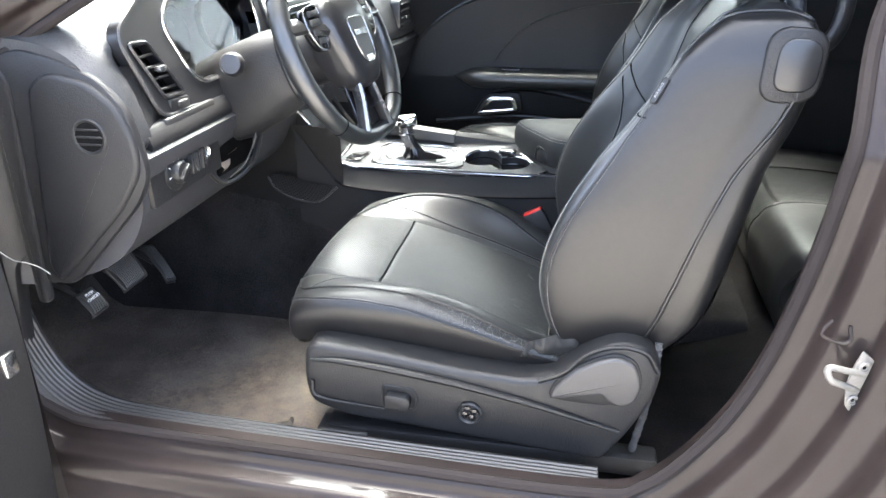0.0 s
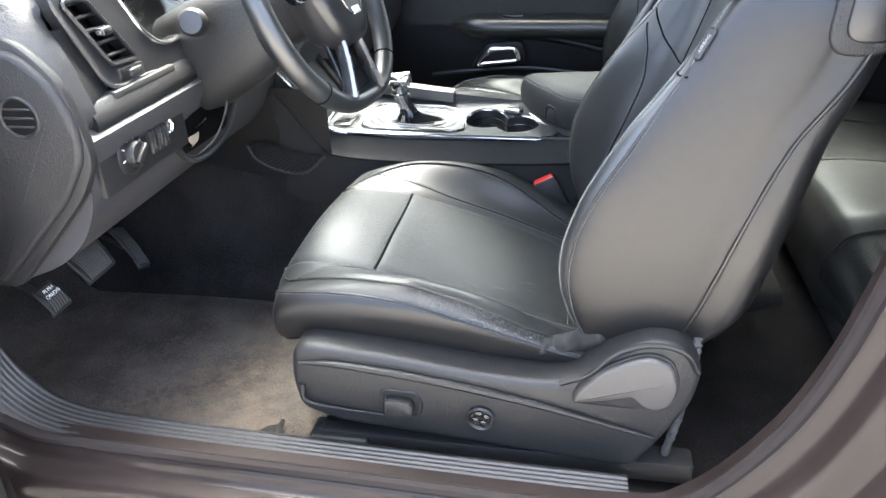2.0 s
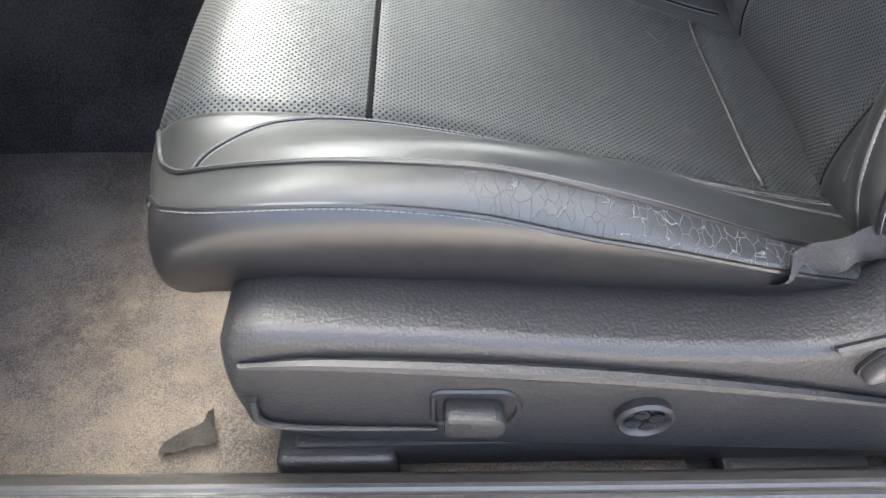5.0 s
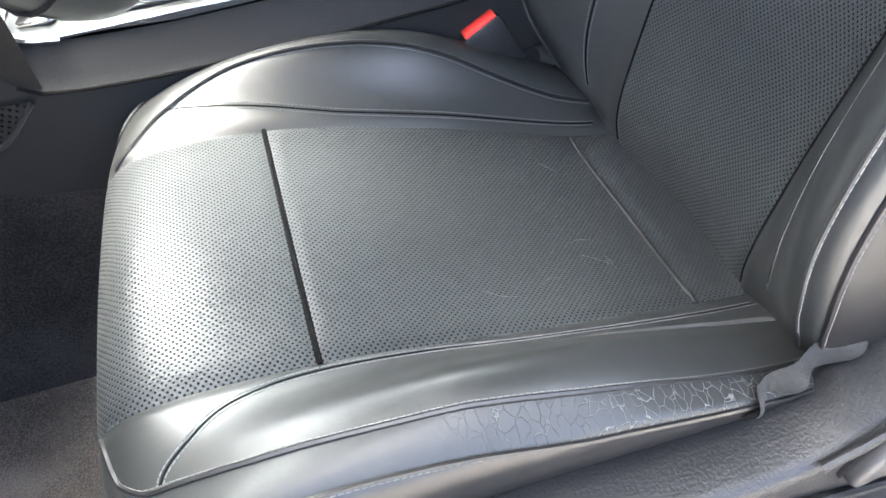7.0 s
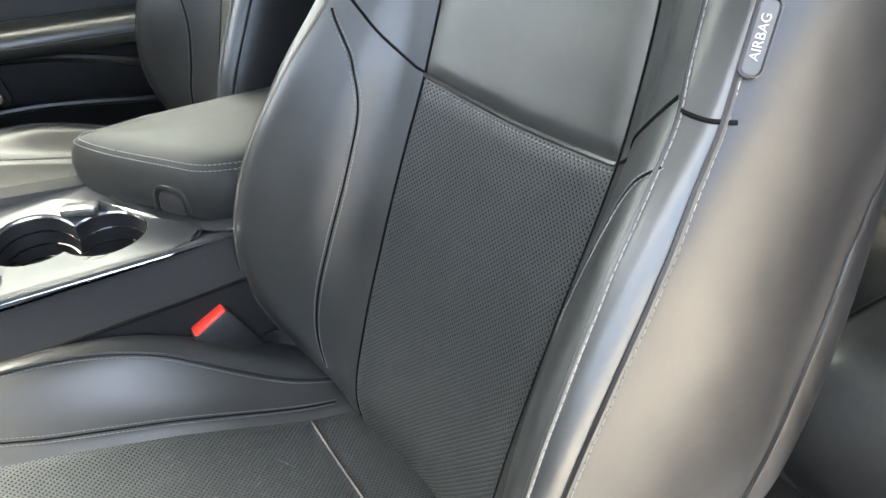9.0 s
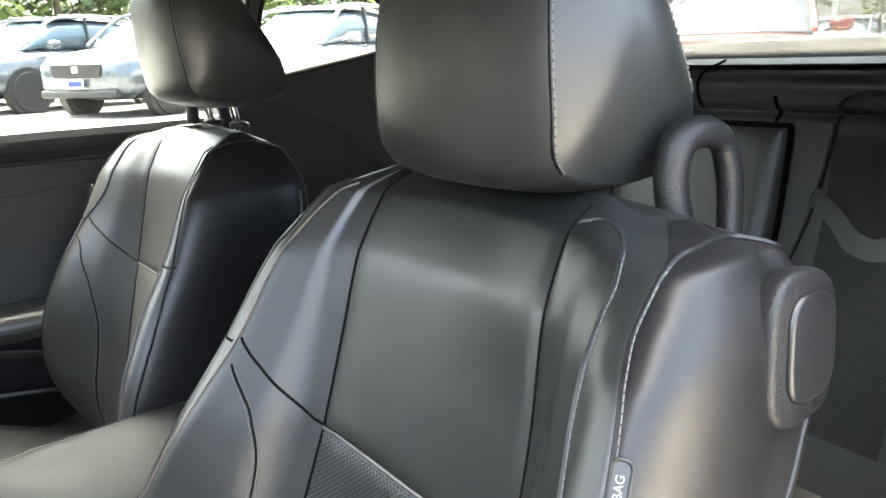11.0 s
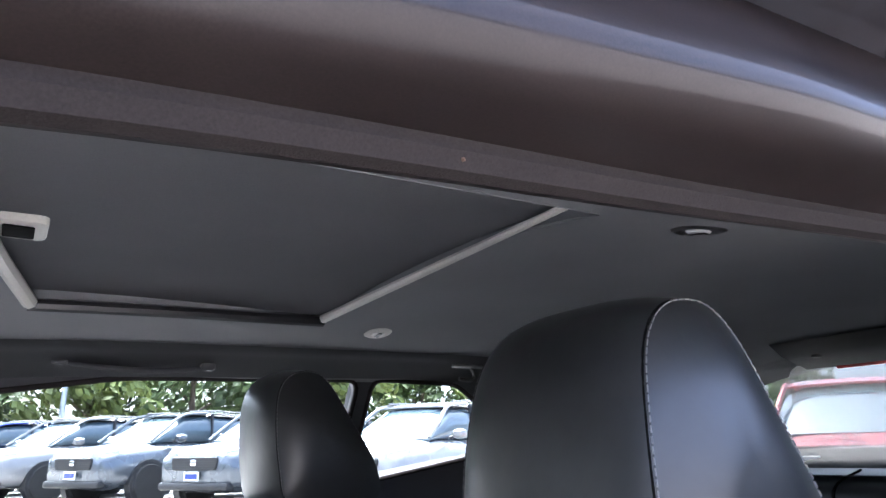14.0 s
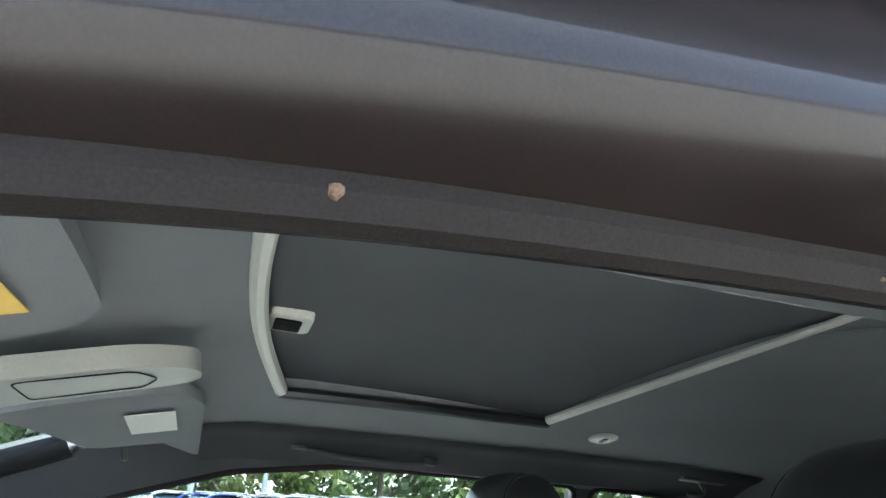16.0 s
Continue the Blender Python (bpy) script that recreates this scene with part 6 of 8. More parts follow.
# ---- pedals ----
def pedal(name, lab, at_, turn, w, h, bow_, ribs, upright=False, taper=1.0, text=()):
    """A rubber pad bent over its steel plate, ribs across or along it, and the arm that carries it."""
    t = thing(name, at_, lab, "pedal")
    m = Matrix.Translation(at_) @ Euler((radians(turn[0]), 0, 0)).to_matrix().to_4x4() @ Euler((0, radians(turn[1]), 0)).to_matrix().to_4x4()

    def face(u, v, d=0.0):
        y, z = (u - 0.5) * w * (taper + (1 - taper) * v), (v - 0.5) * h
        edge = min(1.0, 8 * min(u, 1 - u, v, 1 - v))
        return m @ Vector((d - bow_ * (2 * v - 1) ** 2 - 0.004 * (1 - edge) ** 2, y, z))
    pd = part("pad", patch(face, 14, 18, thick=0.010), PEDAL_RUBBER, t, "ribbed black rubber pad")
    n = ribs
    for k in range(n):
        c = 0.12 + 0.76 * (k + 0.5) / n
        run = [face(c, 0.10 + 0.80 * i / 14, 0.001) for i in range(15)] if upright else [face(0.12 + 0.76 * i / 8, c, 0.001) for i in range(9)]
        part("rib", tube(run, 0.30 * 0.76 * (w if upright else h) / n, 6), PEDAL_RUBBER, pd)
    rim = [face(x, y, 0.001) for x, y in rounded([(0.05, 0.05), (0.95, 0.05), (0.95, 0.95), (0.05, 0.95)], 0.08, 4)]
    part("pad_rim", tube(rim, 0.0022, 6, True), PEDAL_RUBBER, pd)
    part("arm", tube(spline([m @ Vector((-0.014, 0, 0.01)), m @ Vector((-0.05, -0.005, 0.10)), m @ Vector((-0.08, -0.01, 0.22))], 12), 0.009, 8), PLASTIC, t, "black steel pedal arm")
    for k, row_ in enumerate(text):
        words(row_, 0.0098, m @ Matrix.Translation((0.0028 - bow_ * (0.5 - 0.3 * k) ** 2, 0, 0.014 - 0.0105 * k)) @ Matrix(((0, 0, 1, 0), (1, 0, 0, 0), (0, 1, 0, 0), (0, 0, 0, 1))), WHITE_PRINT, pd)
    return t


pedal("parking_brake_pedal", "ribbed black parking brake pedal with white letters", (-0.945, 1.116, 0.512), (0, -38, 0), 0.050, 0.056, 0.010, 6, True, 1.0, ("PUSH", "ON/OFF"))
pedal("brake_pedal", "wide ribbed black rubber brake pedal", (-0.945, 1.232, 0.520), (0, -35, 0), 0.100, 0.066, 0.005, 13, True, 0.85)
pedal("accelerator_pedal", "long ribbed black rubber accelerator pedal", (-0.965, 1.376, 0.474), (-20, -42, 0), 0.050, 0.110, 0.008, 7, True, 0.8)

# ---- centre console ----
console = thing("center_console", (-0.3, CENTRE, 0.45), "black centre console with silver bezel, shifter and cup holders", "console")
topz = curve1([-0.72, -0.66, -0.622, -0.588, -0.45, -0.2, -0.06, 0.3], [0.815, 0.742, 0.690, 0.652, 0.640, 0.642, 0.652, 0.66])


def con_ring(x):
    z = topz(x)
    hw = 0.106 + 0.01 * min(1, max(0, (x + 0.2) / 0.2))
    tip = 0.026
    pts = [(-hw - 0.028, 0.40), (-hw - 0.026, z - 0.036), (-hw - 0.014, z - 0.026), (-hw, z - 0.002), (-hw + 0.006, z + 0.003), (-hw + 0.014, z - 0.004), (-hw + 0.020, z - 0.085), (0, z - 0.09), (hw - 0.020, z - 0.085), (hw - 0.016, z + tip - 0.012), (hw - 0.008, z + tip - 0.003), (hw, z + tip - 0.010), (hw + 0.004, z + tip - 0.048), (hw + 0.020, z - 0.045), (hw + 0.018, 0.40)]
    return [Vector((x, CENTRE + a, b)) for a, b in pts]


part("console_body", loft([con_ring(-0.69 + 0.82 * i / 60) for i in range(61)], True, True), CONSOLE_SKIN, console, "grained black console body")
part("console_crease", tube([con_ring(x)[1] + Vector((0, -0.001, 0)) for x in [-0.6 + 0.56 * i / 30 for i in range(31)]], 0.002, 6), DARK_GAP, console)
for s in (-1, 1):
    part("side_carpet", patch(lambda u, v, s=s: Vector((-1.44 + 1.64 * u, CENTRE + s * (0.128 + 0.074 * (1 - v) ** 1.6 + 0.004 * math.sin(5 * u)), 0.262 + (0.26 + 0.06 * min(1.0, max(0.0, (0.89 - 1.64 * u) / 0.3))) * v)), 20, 8, thick=0.004), CARPET, console, "carpeted tunnel side")
    part("tunnel_panel", patch(lambda u, v, s=s: Vector((-1.0 + 0.42 * u, CENTRE + s * (0.126 + 0.004 * v), 0.50 + 0.02 * (1 - u) + 0.25 * v)), 10, 8, thick=0.006), PLASTIC, console, "smooth black panel beside the tunnel")
NET_LOW = spline([(-0.764, 0, 0.630), (-0.745, 0, 0.603), (-0.697, 0, 0.581), (-0.640, 0, 0.576), (-0.592, 0, 0.612)], 31)
NET_TOP = spline([(-0.762, 0, 0.634), (-0.722, 0, 0.641), (-0.690, 0, 0.629), (-0.655, 0, 0.619), (-0.590, 0, 0.614)], 31)
NET = perforated("ribbed_pocket_net", (0.010, 0.010, 0.011), 0.5, 0.0062)


def net_fn(u, v):
    a, b = NET_LOW[round(30 * u)], NET_TOP[round(30 * u)]
    return a.lerp(b, v) + Vector((0, CENTRE - 0.140 - 0.010 * math.sin(math.pi * u) * (1 - v) ** 2, 0))


net = part("knee_net", patch(net_fn, 30, 10, True, 0.003), NET, console, "open mesh pocket")
part("net_rim", tube([net_fn(i / 30, 0.0) for i in range(31)], 0.0030, 6), PLASTIC_SMOOTH, net)

bez_out = rounded([(-0.600, 1.601), (-0.135, 1.605), (-0.103, 1.626), (-0.118, 1.665), (-0.185, 1.752), (-0.25, 1.790), (-0.55, 1.80), (-0.600, 1.795)], 0.016, 5)
th = [2 * math.pi * i / 48 for i in range(48)]
C1, C2, CR = (-0.268, 1.716), (-0.196, 1.688), 0.046


def eight(grow=0.0):
    out = []
    for t in th:
        cx, cy = (C1[0] + C2[0]) / 2, (C1[1] + C2[1]) / 2
        d = Vector((math.cos(t), math.sin(t)))
        best = 0.0
        for c in (C1, C2):
            o = Vector((c[0] - cx, c[1] - cy))
            p = o.dot(d)
            q = (CR + grow) ** 2 - (o.length_squared - p * p)
            if q >= 0:
                best = max(best, p + math.sqrt(q))
        out.append((cx + d.x * best, cy + d.y * best))
    return out


def on_top(x, y, d=0.0):
    return Vector((x, y, topz(x) + 0.25 * max(0.0, y - 1.70) + d))


part("console_top", plate(rounded([(-0.60, CENTRE - 0.098), (0.12, CENTRE - 0.106), (0.12, CENTRE + 0.106), (-0.60, CENTRE + 0.098)], 0.01, 3), [eight(0.001)], lambda x, y: on_top(x, y, -0.0035), 0.004), TRIM_INNER_LIT, console)
part("bezel", plate(bez_out, [eight()], lambda x, y: on_top(x, y, 0.0035), 0.004, 2), BEZEL, console, "satin silver console bezel")
part("bezel_rim", tube([on_top(x, y, 0.003) for x, y in bez_out], 0.0042, 8, True), CHROME, console, "bright rim of the bezel")
part("cup_rim", tube([on_top(x, y, 0.0035) for x, y in eight(0.001)], 0.0028, 6, True), CHROME, console)
wells = part("cup_well", loft([[on_top(x, y, 0.003) for x, y in eight()], [on_top(x, y, -0.018) for x, y in eight(-0.001)], [on_top(x, y, -0.060) for x, y in eight(-0.005)], [on_top(x, y, -0.075) for x, y in eight(-0.009)]], True, False), PLASTIC_SMOOTH, console, "deep black double cup holder")
part("cup_floor", plate(eight(-0.008), [], lambda x, y: on_top(x, y, -0.074), 0.002), PLASTIC_SMOOTH, wells)
for k, g in enumerate((-0.0015, -0.003, -0.005)):
    part("cup_step", tube([on_top(x, y, -0.014 - 0.016 * k) for x, y in eight(g)], 0.0013, 5, True), PIANO, wells)
part("cup_tab", prism(rounded([(-0.235, 1.738), (-0.195, 1.722), (-0.186, 1.744), (-0.226, 1.760)], 0.008, 4), "z", topz(-0.22) + 0.018, topz(-0.22) + 0.028, 0.002, 2), SATIN, console, "silver spring tab")
# front rise of the bezel
part("front_rim", tube(spline([(x, 1.599, topz(x) + 0.006) for x in (-0.69, -0.66, -0.635, -0.61, -0.592, -0.55)], 24), 0.0055, 8), CHROME, console)
part("front_panel", patch(lambda u, v: Vector((-0.69 + 0.097 * u, 1.604 + 0.19 * v, topz(-0.69 + 0.097 * u) + 0.002)), 14, 6, thick=0.003), BEZEL, console)
part("pocket_lid", prism(rounded([(-0.598, 1.625), (-0.555, 1.625), (-0.548, 1.69), (-0.60, 1.69)], 0.008, 3), "z", 0.652, 0.664, 0.003, 2), PIANO, console, "gloss black switch block")
part("pocket_rim", tube([(x, y, 0.662) for x, y in rounded([(-0.602, 1.621), (-0.551, 1.621), (-0.544, 1.694), (-0.604, 1.694)], 0.008, 3)], 0.0016, 6, True), CHROME, console)
part("start_knob", lathe([(0.001, 0), (0.018, 0), (0.018, 0.018), (0.014, 0.022), (0.001, 0.022)], 20, Matrix.Translation((-0.628, 1.645, 0.715)) @ Euler((0, radians(50), 0)).to_matrix().to_4x4()), PLASTIC_SMOOTH, console, "black rotary knob")
gate = rounded([(-0.530, 1.635), (-0.325, 1.637), (-0.306, 1.652), (-0.325, 1.740), (-0.36, 1.762), (-0.51, 1.762), (-0.54, 1.72)], 0.02, 5)
part("shift_gate", plate(gate, [], lambda x, y: on_top(x, y, 0.0105), 0.003), BEZEL, console, "satin silver shifter plate")
part("gate_rim", tube([on_top(x, y, 0.0105) for x, y in gate], 0.0024, 6, True), CHROME, console)
inner = rounded([(-0.492, 1.658), (-0.362, 1.658), (-0.345, 1.69), (-0.365, 1.732), (-0.492, 1.732), (-0.51, 1.695)], 0.02, 5)
part("gate_slot", plate(inner, [], lambda x, y: on_top(x, y, 0.0145), 0.002), PIANO, console, "black shift slot")
part("slot_rim", tube([on_top(x, y, 0.0145) for x, y in inner], 0.002, 6, True), SATIN, console)
part("slot_ring", tube([on_top(-0.43 + (x + 0.43) * 1.24, 1.695 + (y - 1.695) * 1.22, 0.0125) for x, y in inner], 0.0016, 6, True), SATIN, console)
boot = []
for h, r in ((0.0, 0.036), (0.007, 0.030), (0.016, 0.0215), (0.030, 0.0165), (0.048, 0.0145), (0.062, 0.0135)):
    boot.append([Vector((-0.425 - 0.42 * h + r * math.cos(t) * (1.0 + 0.16 * math.cos(5 * t + 1.0) + (0.9 * max(0.0, math.cos(t)) ** 6 if h < 0.01 else 0.0)), 1.694 - 0.2 * h + 0.85 * r * math.sin(t), 0.656 + h)) for t in [2 * math.pi * i / 40 for i in range(40)]])
shifter = part("shift_boot", loft(boot), PIANO, console, "crumpled glossy black shift boot")
part("shift_stem", tube([(-0.441, 1.688, 0.686), (-0.448, 1.686, 0.708), (-0.453, 1.685, 0.732)], [0.0152, 0.0165, 0.0175], 16), SATIN, shifter, "satin silver collar")
part("stem_ring", tube([Vector((-0.4505, 1.6855, 0.716)) + Vector((0.0185 * math.cos(t), 0.0185 * math.sin(t), 0)) for t in [2 * math.pi * i / 24 for i in range(24)]], 0.0028, 6, True), CHROME, shifter)
krings = []
for k in range(14):
    t = k / 13
    w = 0.020 + 0.010 * math.sin(math.pi * min(1, t * 1.1)) if k not in (0, 13) else 0.012
    krings.append([Vector((-0.470 + 0.050 * t * 0.9 + 0.0, 1.686 + 0.6 * w * math.cos(a) * 1.1, 0.742 + 0.006 * t + (0.016 if 0 < k < 13 else 0.008) * math.sin(a))) for a in [2 * math.pi * i / 18 for i in range(18)]])
part("shift_knob", loft(krings), CHROME, shifter, "silver and black T-shaped shift knob")
part("knob_button", box(-0.468, -0.446, 1.664, 1.676, 0.735, 0.747, 0.004), PIANO, shifter)
part("grab_ridge", loft([[Vector((x, 1.800 + a * 0.016, topz(x) + 0.058 - 0.105 * (x + 0.56) + b * 0.020)) for a, b in ((-1, -0.6), (-0.8, 0.6), (0, 1.0), (0.8, 0.7), (1, -0.6))] for x in [-0.56 + 0.46 * i / 20 for i in range(21)]]), PLASTIC, console, "raised black side ridge")
part("ridge_pad", loft([[Vector((x, 1.788 + a * 0.014, topz(x) + 0.063 - 0.105 * (x + 0.56) + b * 0.016)) for a, b in ((-1, -0.6), (-0.8, 0.7), (0.8, 1.0), (1, -0.6))] for x in [-0.48 + 0.13 * i / 10 for i in range(11)]]), PERFORATED, console, "ribbed grip pad")
# armrest lid: its front edge slants back towards the driver
ARM = rounded([(-0.205, 1.812), (-0.178, 1.745), (-0.098, 1.612), (-0.06, 1.592), (0.26, 1.592), (0.26, 1.815), (-0.12, 1.825)], 0.03, 6)
ac = Vector((0.06, 1.70))


def arm_ring(grow, z):
    return [Vector((ac.x + (x - ac.x) * (1 + grow / 0.20), ac.y + (y - ac.y) * (1 + grow / 0.11), z + 0.012 * min(1, max(0, (x + 0.15) / 0.35)))) for x, y in ARM]


lid = part("armrest_lid", loft([arm_ring(-0.012, 0.664), arm_ring(-0.002, 0.668), arm_ring(0.002, 0.680), arm_ring(0.003, 0.700), arm_ring(0.0, 0.716), arm_ring(-0.006, 0.727), arm_ring(-0.016, 0.734), arm_ring(-0.035, 0.738), arm_ring(-0.08, 0.740)]), ARM_LEATHER, console, "padded black leather armrest lid")
for g, z in ((-0.004, 0.7248), (-0.0085, 0.7298)):
    ring = arm_ring(g, z)
    fine = spline(ring + ring[:1], 400)
    part("lid_stitching", stitches(fine, [(Vector((q.x - ac.x, q.y - ac.y, 0)).normalized() + Vector((0, 0, 1.0))).normalized() for q in fine], 0.0034, 0.002, 0.0006, 0.0012), THREAD, lid, "pale grey stitching", False)
part("lid_base", loft([arm_ring(-0.008, 0.640), arm_ring(-0.004, 0.652), arm_ring(-0.010, 0.6635)]), PLASTIC, console, "black plastic rim under the lid")
LM = Matrix(((0.524, 0.852, 0, -0.122), (-0.852, 0.524, 0, 1.650), (0, 0, 1, 0.668), (0, 0, 0, 1)))
b = prism(rounded([(-0.020, 0.004), (0.020, 0.004), (0.018, 0.024), (0.010, 0.030), (-0.010, 0.030), (-0.018, 0.024)], 0.008, 4), "y", -0.004, 0.012, 0.002, 2)
b.transform(LM)
part("lid_latch", b, PLASTIC_SMOOTH, console, "black lid latch")
b = tube(spline([(-0.025, -0.003, 0.004), (-0.022, -0.003, 0.026), (-0.012, -0.003, 0.035), (0.012, -0.003, 0.035), (0.022, -0.003, 0.026), (0.025, -0.003, 0.004)], 24), 0.0024, 6)
b.transform(LM)
part("latch_rim", b, LEATHER_SIDE, console)

# seat belt buckles beside the seats
for s, yb in ((1, 1.560), (-1, 2 * CENTRE - 1.560)):
    bk = thing("belt_buckle", (-0.10, yb, 0.50), "black seat belt buckle with a red release button", "seat belt buckle", "seat belt buckles")
    m = Matrix.Translation((-0.118, yb, 0.555)) @ Euler((0, radians(-28), 0)).to_matrix().to_4x4() @ Matrix.Scale(0.72, 4)
    b = box(-0.034, 0.034, -0.017, 0.017, -0.055, 0.040, 0.006, 2)
    b.transform(m)
    cs = part("case", b, PLASTIC, bk)
    b = box(-0.029, 0.029, -0.0135, 0.0135, 0.030, 0.0445, 0.003, 2)
    b.transform(m)
    part("release_button", b, RED, cs, "red release button")
    part("stalk", tube([m @ Vector((0, 0, -0.04)), m @ Vector((0.012, 0, -0.12))], 0.012, 8, False, 0.5), PLASTIC_SMOOTH, bk)


# ---- passenger door card ----
card = thing("door_card", (-0.2, 2.42, 0.35), "black moulded passenger door card with leather armrest", "door trim")


def card_y(x, z):
    bulge = 0.03 * math.exp(-((z - 0.62) / 0.16) ** 2) + 0.02 * math.exp(-((z - 1.04) / 0.05) ** 2)
    return 2.425 - bulge


part("door_skin", patch(lambda u, v: Vector((-0.98 + 1.42 * u, card_y(-0.98 + 1.42 * u, 0.30 + 0.762 * v), 0.30 + 0.762 * v)), 40, 40, thick=0.01), DOOR_TRIM, card, "grained black door skin")
# upper panel with an arched front edge
arch = spline([(0.44, 1.00, 0), (0.10, 1.012, 0), (-0.20, 1.00, 0), (-0.42, 0.955, 0), (-0.56, 0.86, 0), (-0.62, 0.77, 0)], 40)
part("arch_line", tube([(q.x, card_y(q.x, q.y) - 0.002, q.y) for q in arch], 0.005, 8), PLASTIC_SMOOTH, card)
up_out = [(q.x, q.y - 0.006) for q in arch] + [(-0.60, 0.72), (0.44, 0.735)]
part("upper_insert", plate(up_out, [], lambda x, z: Vector((x, card_y(x, z) - 0.004, z)), 0.004, 2), DOOR_TRIM, card, "black leather upper insert")
inner_arc = spline([(0.42, 0.955, 0), (0.05, 0.955, 0), (-0.16, 0.915, 0), (-0.27, 0.85, 0), (-0.33, 0.775, 0)], 30)
part("insert_seam", tube([(q.x, card_y(q.x, q.y) - 0.009, q.y) for q in inner_arc], 0.0016, 6), PLASTIC_GREY, card)
rest = []
for i in range(30):
    t = i / 29
    x = -0.455 + 0.88 * t
    nose = min(1.0, math.sin(min(1, t * 9) * math.pi / 2) + 0.08)
    rest.append([Vector((x, 2.395 - 0.075 * nose * a, 0.728 + 0.026 * nose * b - 0.004 * t)) for a, b in ((0, -1.3), (0.75, -1.1), (1.0, -0.3), (0.96, 0.5), (0.7, 0.95), (0, 1.0))])
armrest = part("armrest", loft([spline(r, 20, True) for r in rest]), LEATHER, card, "padded leather armrest")
fine = spline([r[2] + Vector((0, -0.001, 0.004)) for r in rest[2:]], 220)
part("armrest_stitching", stitches(fine, [Vector((0, -1, 0.2))] * 220), THREAD, armrest, "pale grey stitching", False)
pull = rounded([(-0.375, 0.615), (-0.25, 0.628), (-0.262, 0.668), (-0.335, 0.662)], 0.014, 4)
part("pull_handle", tube([(x, 2.345, z) for x, z in pull], 0.0085, 8, True, 0.8), CHROME, card, "chrome door release handle")
part("handle_cup", plate(pull, [], lambda x, z: Vector((x, 2.372, z)), 0.004), DARK_GAP, card)
part("handle_base", prism(rounded([(-0.40, 0.600), (-0.23, 0.616), (-0.242, 0.682), (-0.35, 0.676)], 0.02, 4), "y", 2.365, 2.40, 0.006, 2), PLASTIC, card)
low_arch = spline([(-0.36, 0.655, 0), (-0.25, 0.69, 0), (-0.05, 0.66, 0), (0.12, 0.60, 0), (0.20, 0.50, 0)], 24)
part("lower_ridge", tube([(q.x, card_y(q.x, q.y) - 0.004, q.y) for q in low_arch], 0.012, 8, False, 0.6), PLASTIC, card)
part("pocket_edge", tube(spline([(-0.52, 2.385, 0.575), (-0.40, 2.38, 0.59), (-0.2, 2.38, 0.60), (0.1, 2.38, 0.56)], 24), 0.007, 8), PLASTIC_SMOOTH, card)
part("window_ledge", tube([(-0.95 + 1.38 * i / 20, 2.400, 1.036 + 0.02 * i / 20) for i in range(21)], 0.022, 8, False, 0.8), PLASTIC_PAD, card)
part("window_switch", box(-0.30, -0.24, 2.345, 2.365, 0.752, 0.760, 0.003), PIANO, card)
mirror = thing("wing_mirror", (-0.62, 2.55, 1.10), "black wing mirror outside the passenger window", "mirror")
part("housing", loft([[Vector((-0.72 + 0.10 * k / 6, 2.56 + 0.085 * s * math.cos(a), 1.13 + 0.055 * s * math.sin(a))) for a in [2 * math.pi * i / 20 for i in range(20)]] for k, s in enumerate((0.3, 0.7, 0.9, 1.0, 1.0, 0.98, 0.95))]), PIANO, mirror)
part("glass", prism([(2.56 + 0.076 * math.cos(a), 1.13 + 0.048 * math.sin(a)) for a in [2 * math.pi * i / 24 for i in range(24)]], "x", -0.6195, -0.616), CHROME, mirror, "mirror glass")
part("stalk", tube([(-0.68, 2.47, 1.08), (-0.67, 2.50, 1.10)], 0.02, 8), PIANO, mirror)

# ---- rear seat ----
rear = thing("rear_bench", (0.8, CENTRE, 0.30), "black leather rear bench with two perforated seats", "rear seat")


def rear_cushion(u, w):
    """u: from the front foot over the nose to the back; w: across."""
    a = w
    y = CENTRE + a * 0.655
    b = abs(abs(a) - 0.52) / 0.30                         # 0 in the middle of a seat
    dish = 0.045 * (1 - min(1.0, b) ** 2)
    bx = curve1([0, 1, 2, 3, 4, 5], [0.44, 0.405, 0.415, 0.485, 0.75, 1.02])
    bz = curve1([0, 1, 2, 3, 4, 5], [0.30, 0.40, 0.485, 0.535, 0.52, 0.46])
    return Vector((bx(u) + 0.02 * (1 - min(1, b) ** 2) * (1 if u < 3 else 0), y, bz(u) - dish * min(1, max(0, u - 1.2))))


R_MID = Vector((0.8, CENTRE, 0.30))
part("rear_cushion", fix(patch(lambda a, b: rear_cushion(5 * a, -1 + 2 * b), 50, 70), R_MID), LEATHER_REAR_LIT, rear, "padded black leather bench cushion")
for s in (-1, 1):
    part("seat_insert", fix(patch(lambda a, b, s=s: rear_cushion(1.1 + 3.8 * a, s * 0.52 + 0.23 * (2 * b - 1)) + Vector((-0.002 if a < 0.3 else 0, 0, 0.0025)), 40, 16, True), R_MID), PERFORATED, rear, "perforated seat insert")
    for e in (-1, 1):
        p = [rear_cushion(1.1 + 3.8 * i / 60, s * 0.52 + 0.235 * e) + Vector((0, 0, 0.003)) for i in range(61)]
        part("insert_welt", tube(p, 0.0025, 6), LEATHER_SIDE, rear)
        part("insert_stitching", stitches([q + Vector((0, e * 0.006, 0.001)) for q in p], [Vector((0, 0, 1))] * 61), THREAD, rear, "", False)
part("bench_front", box(0.43, 0.95, 1.06, 2.34, 0.28, 0.42, 0.02), FELT, rear)


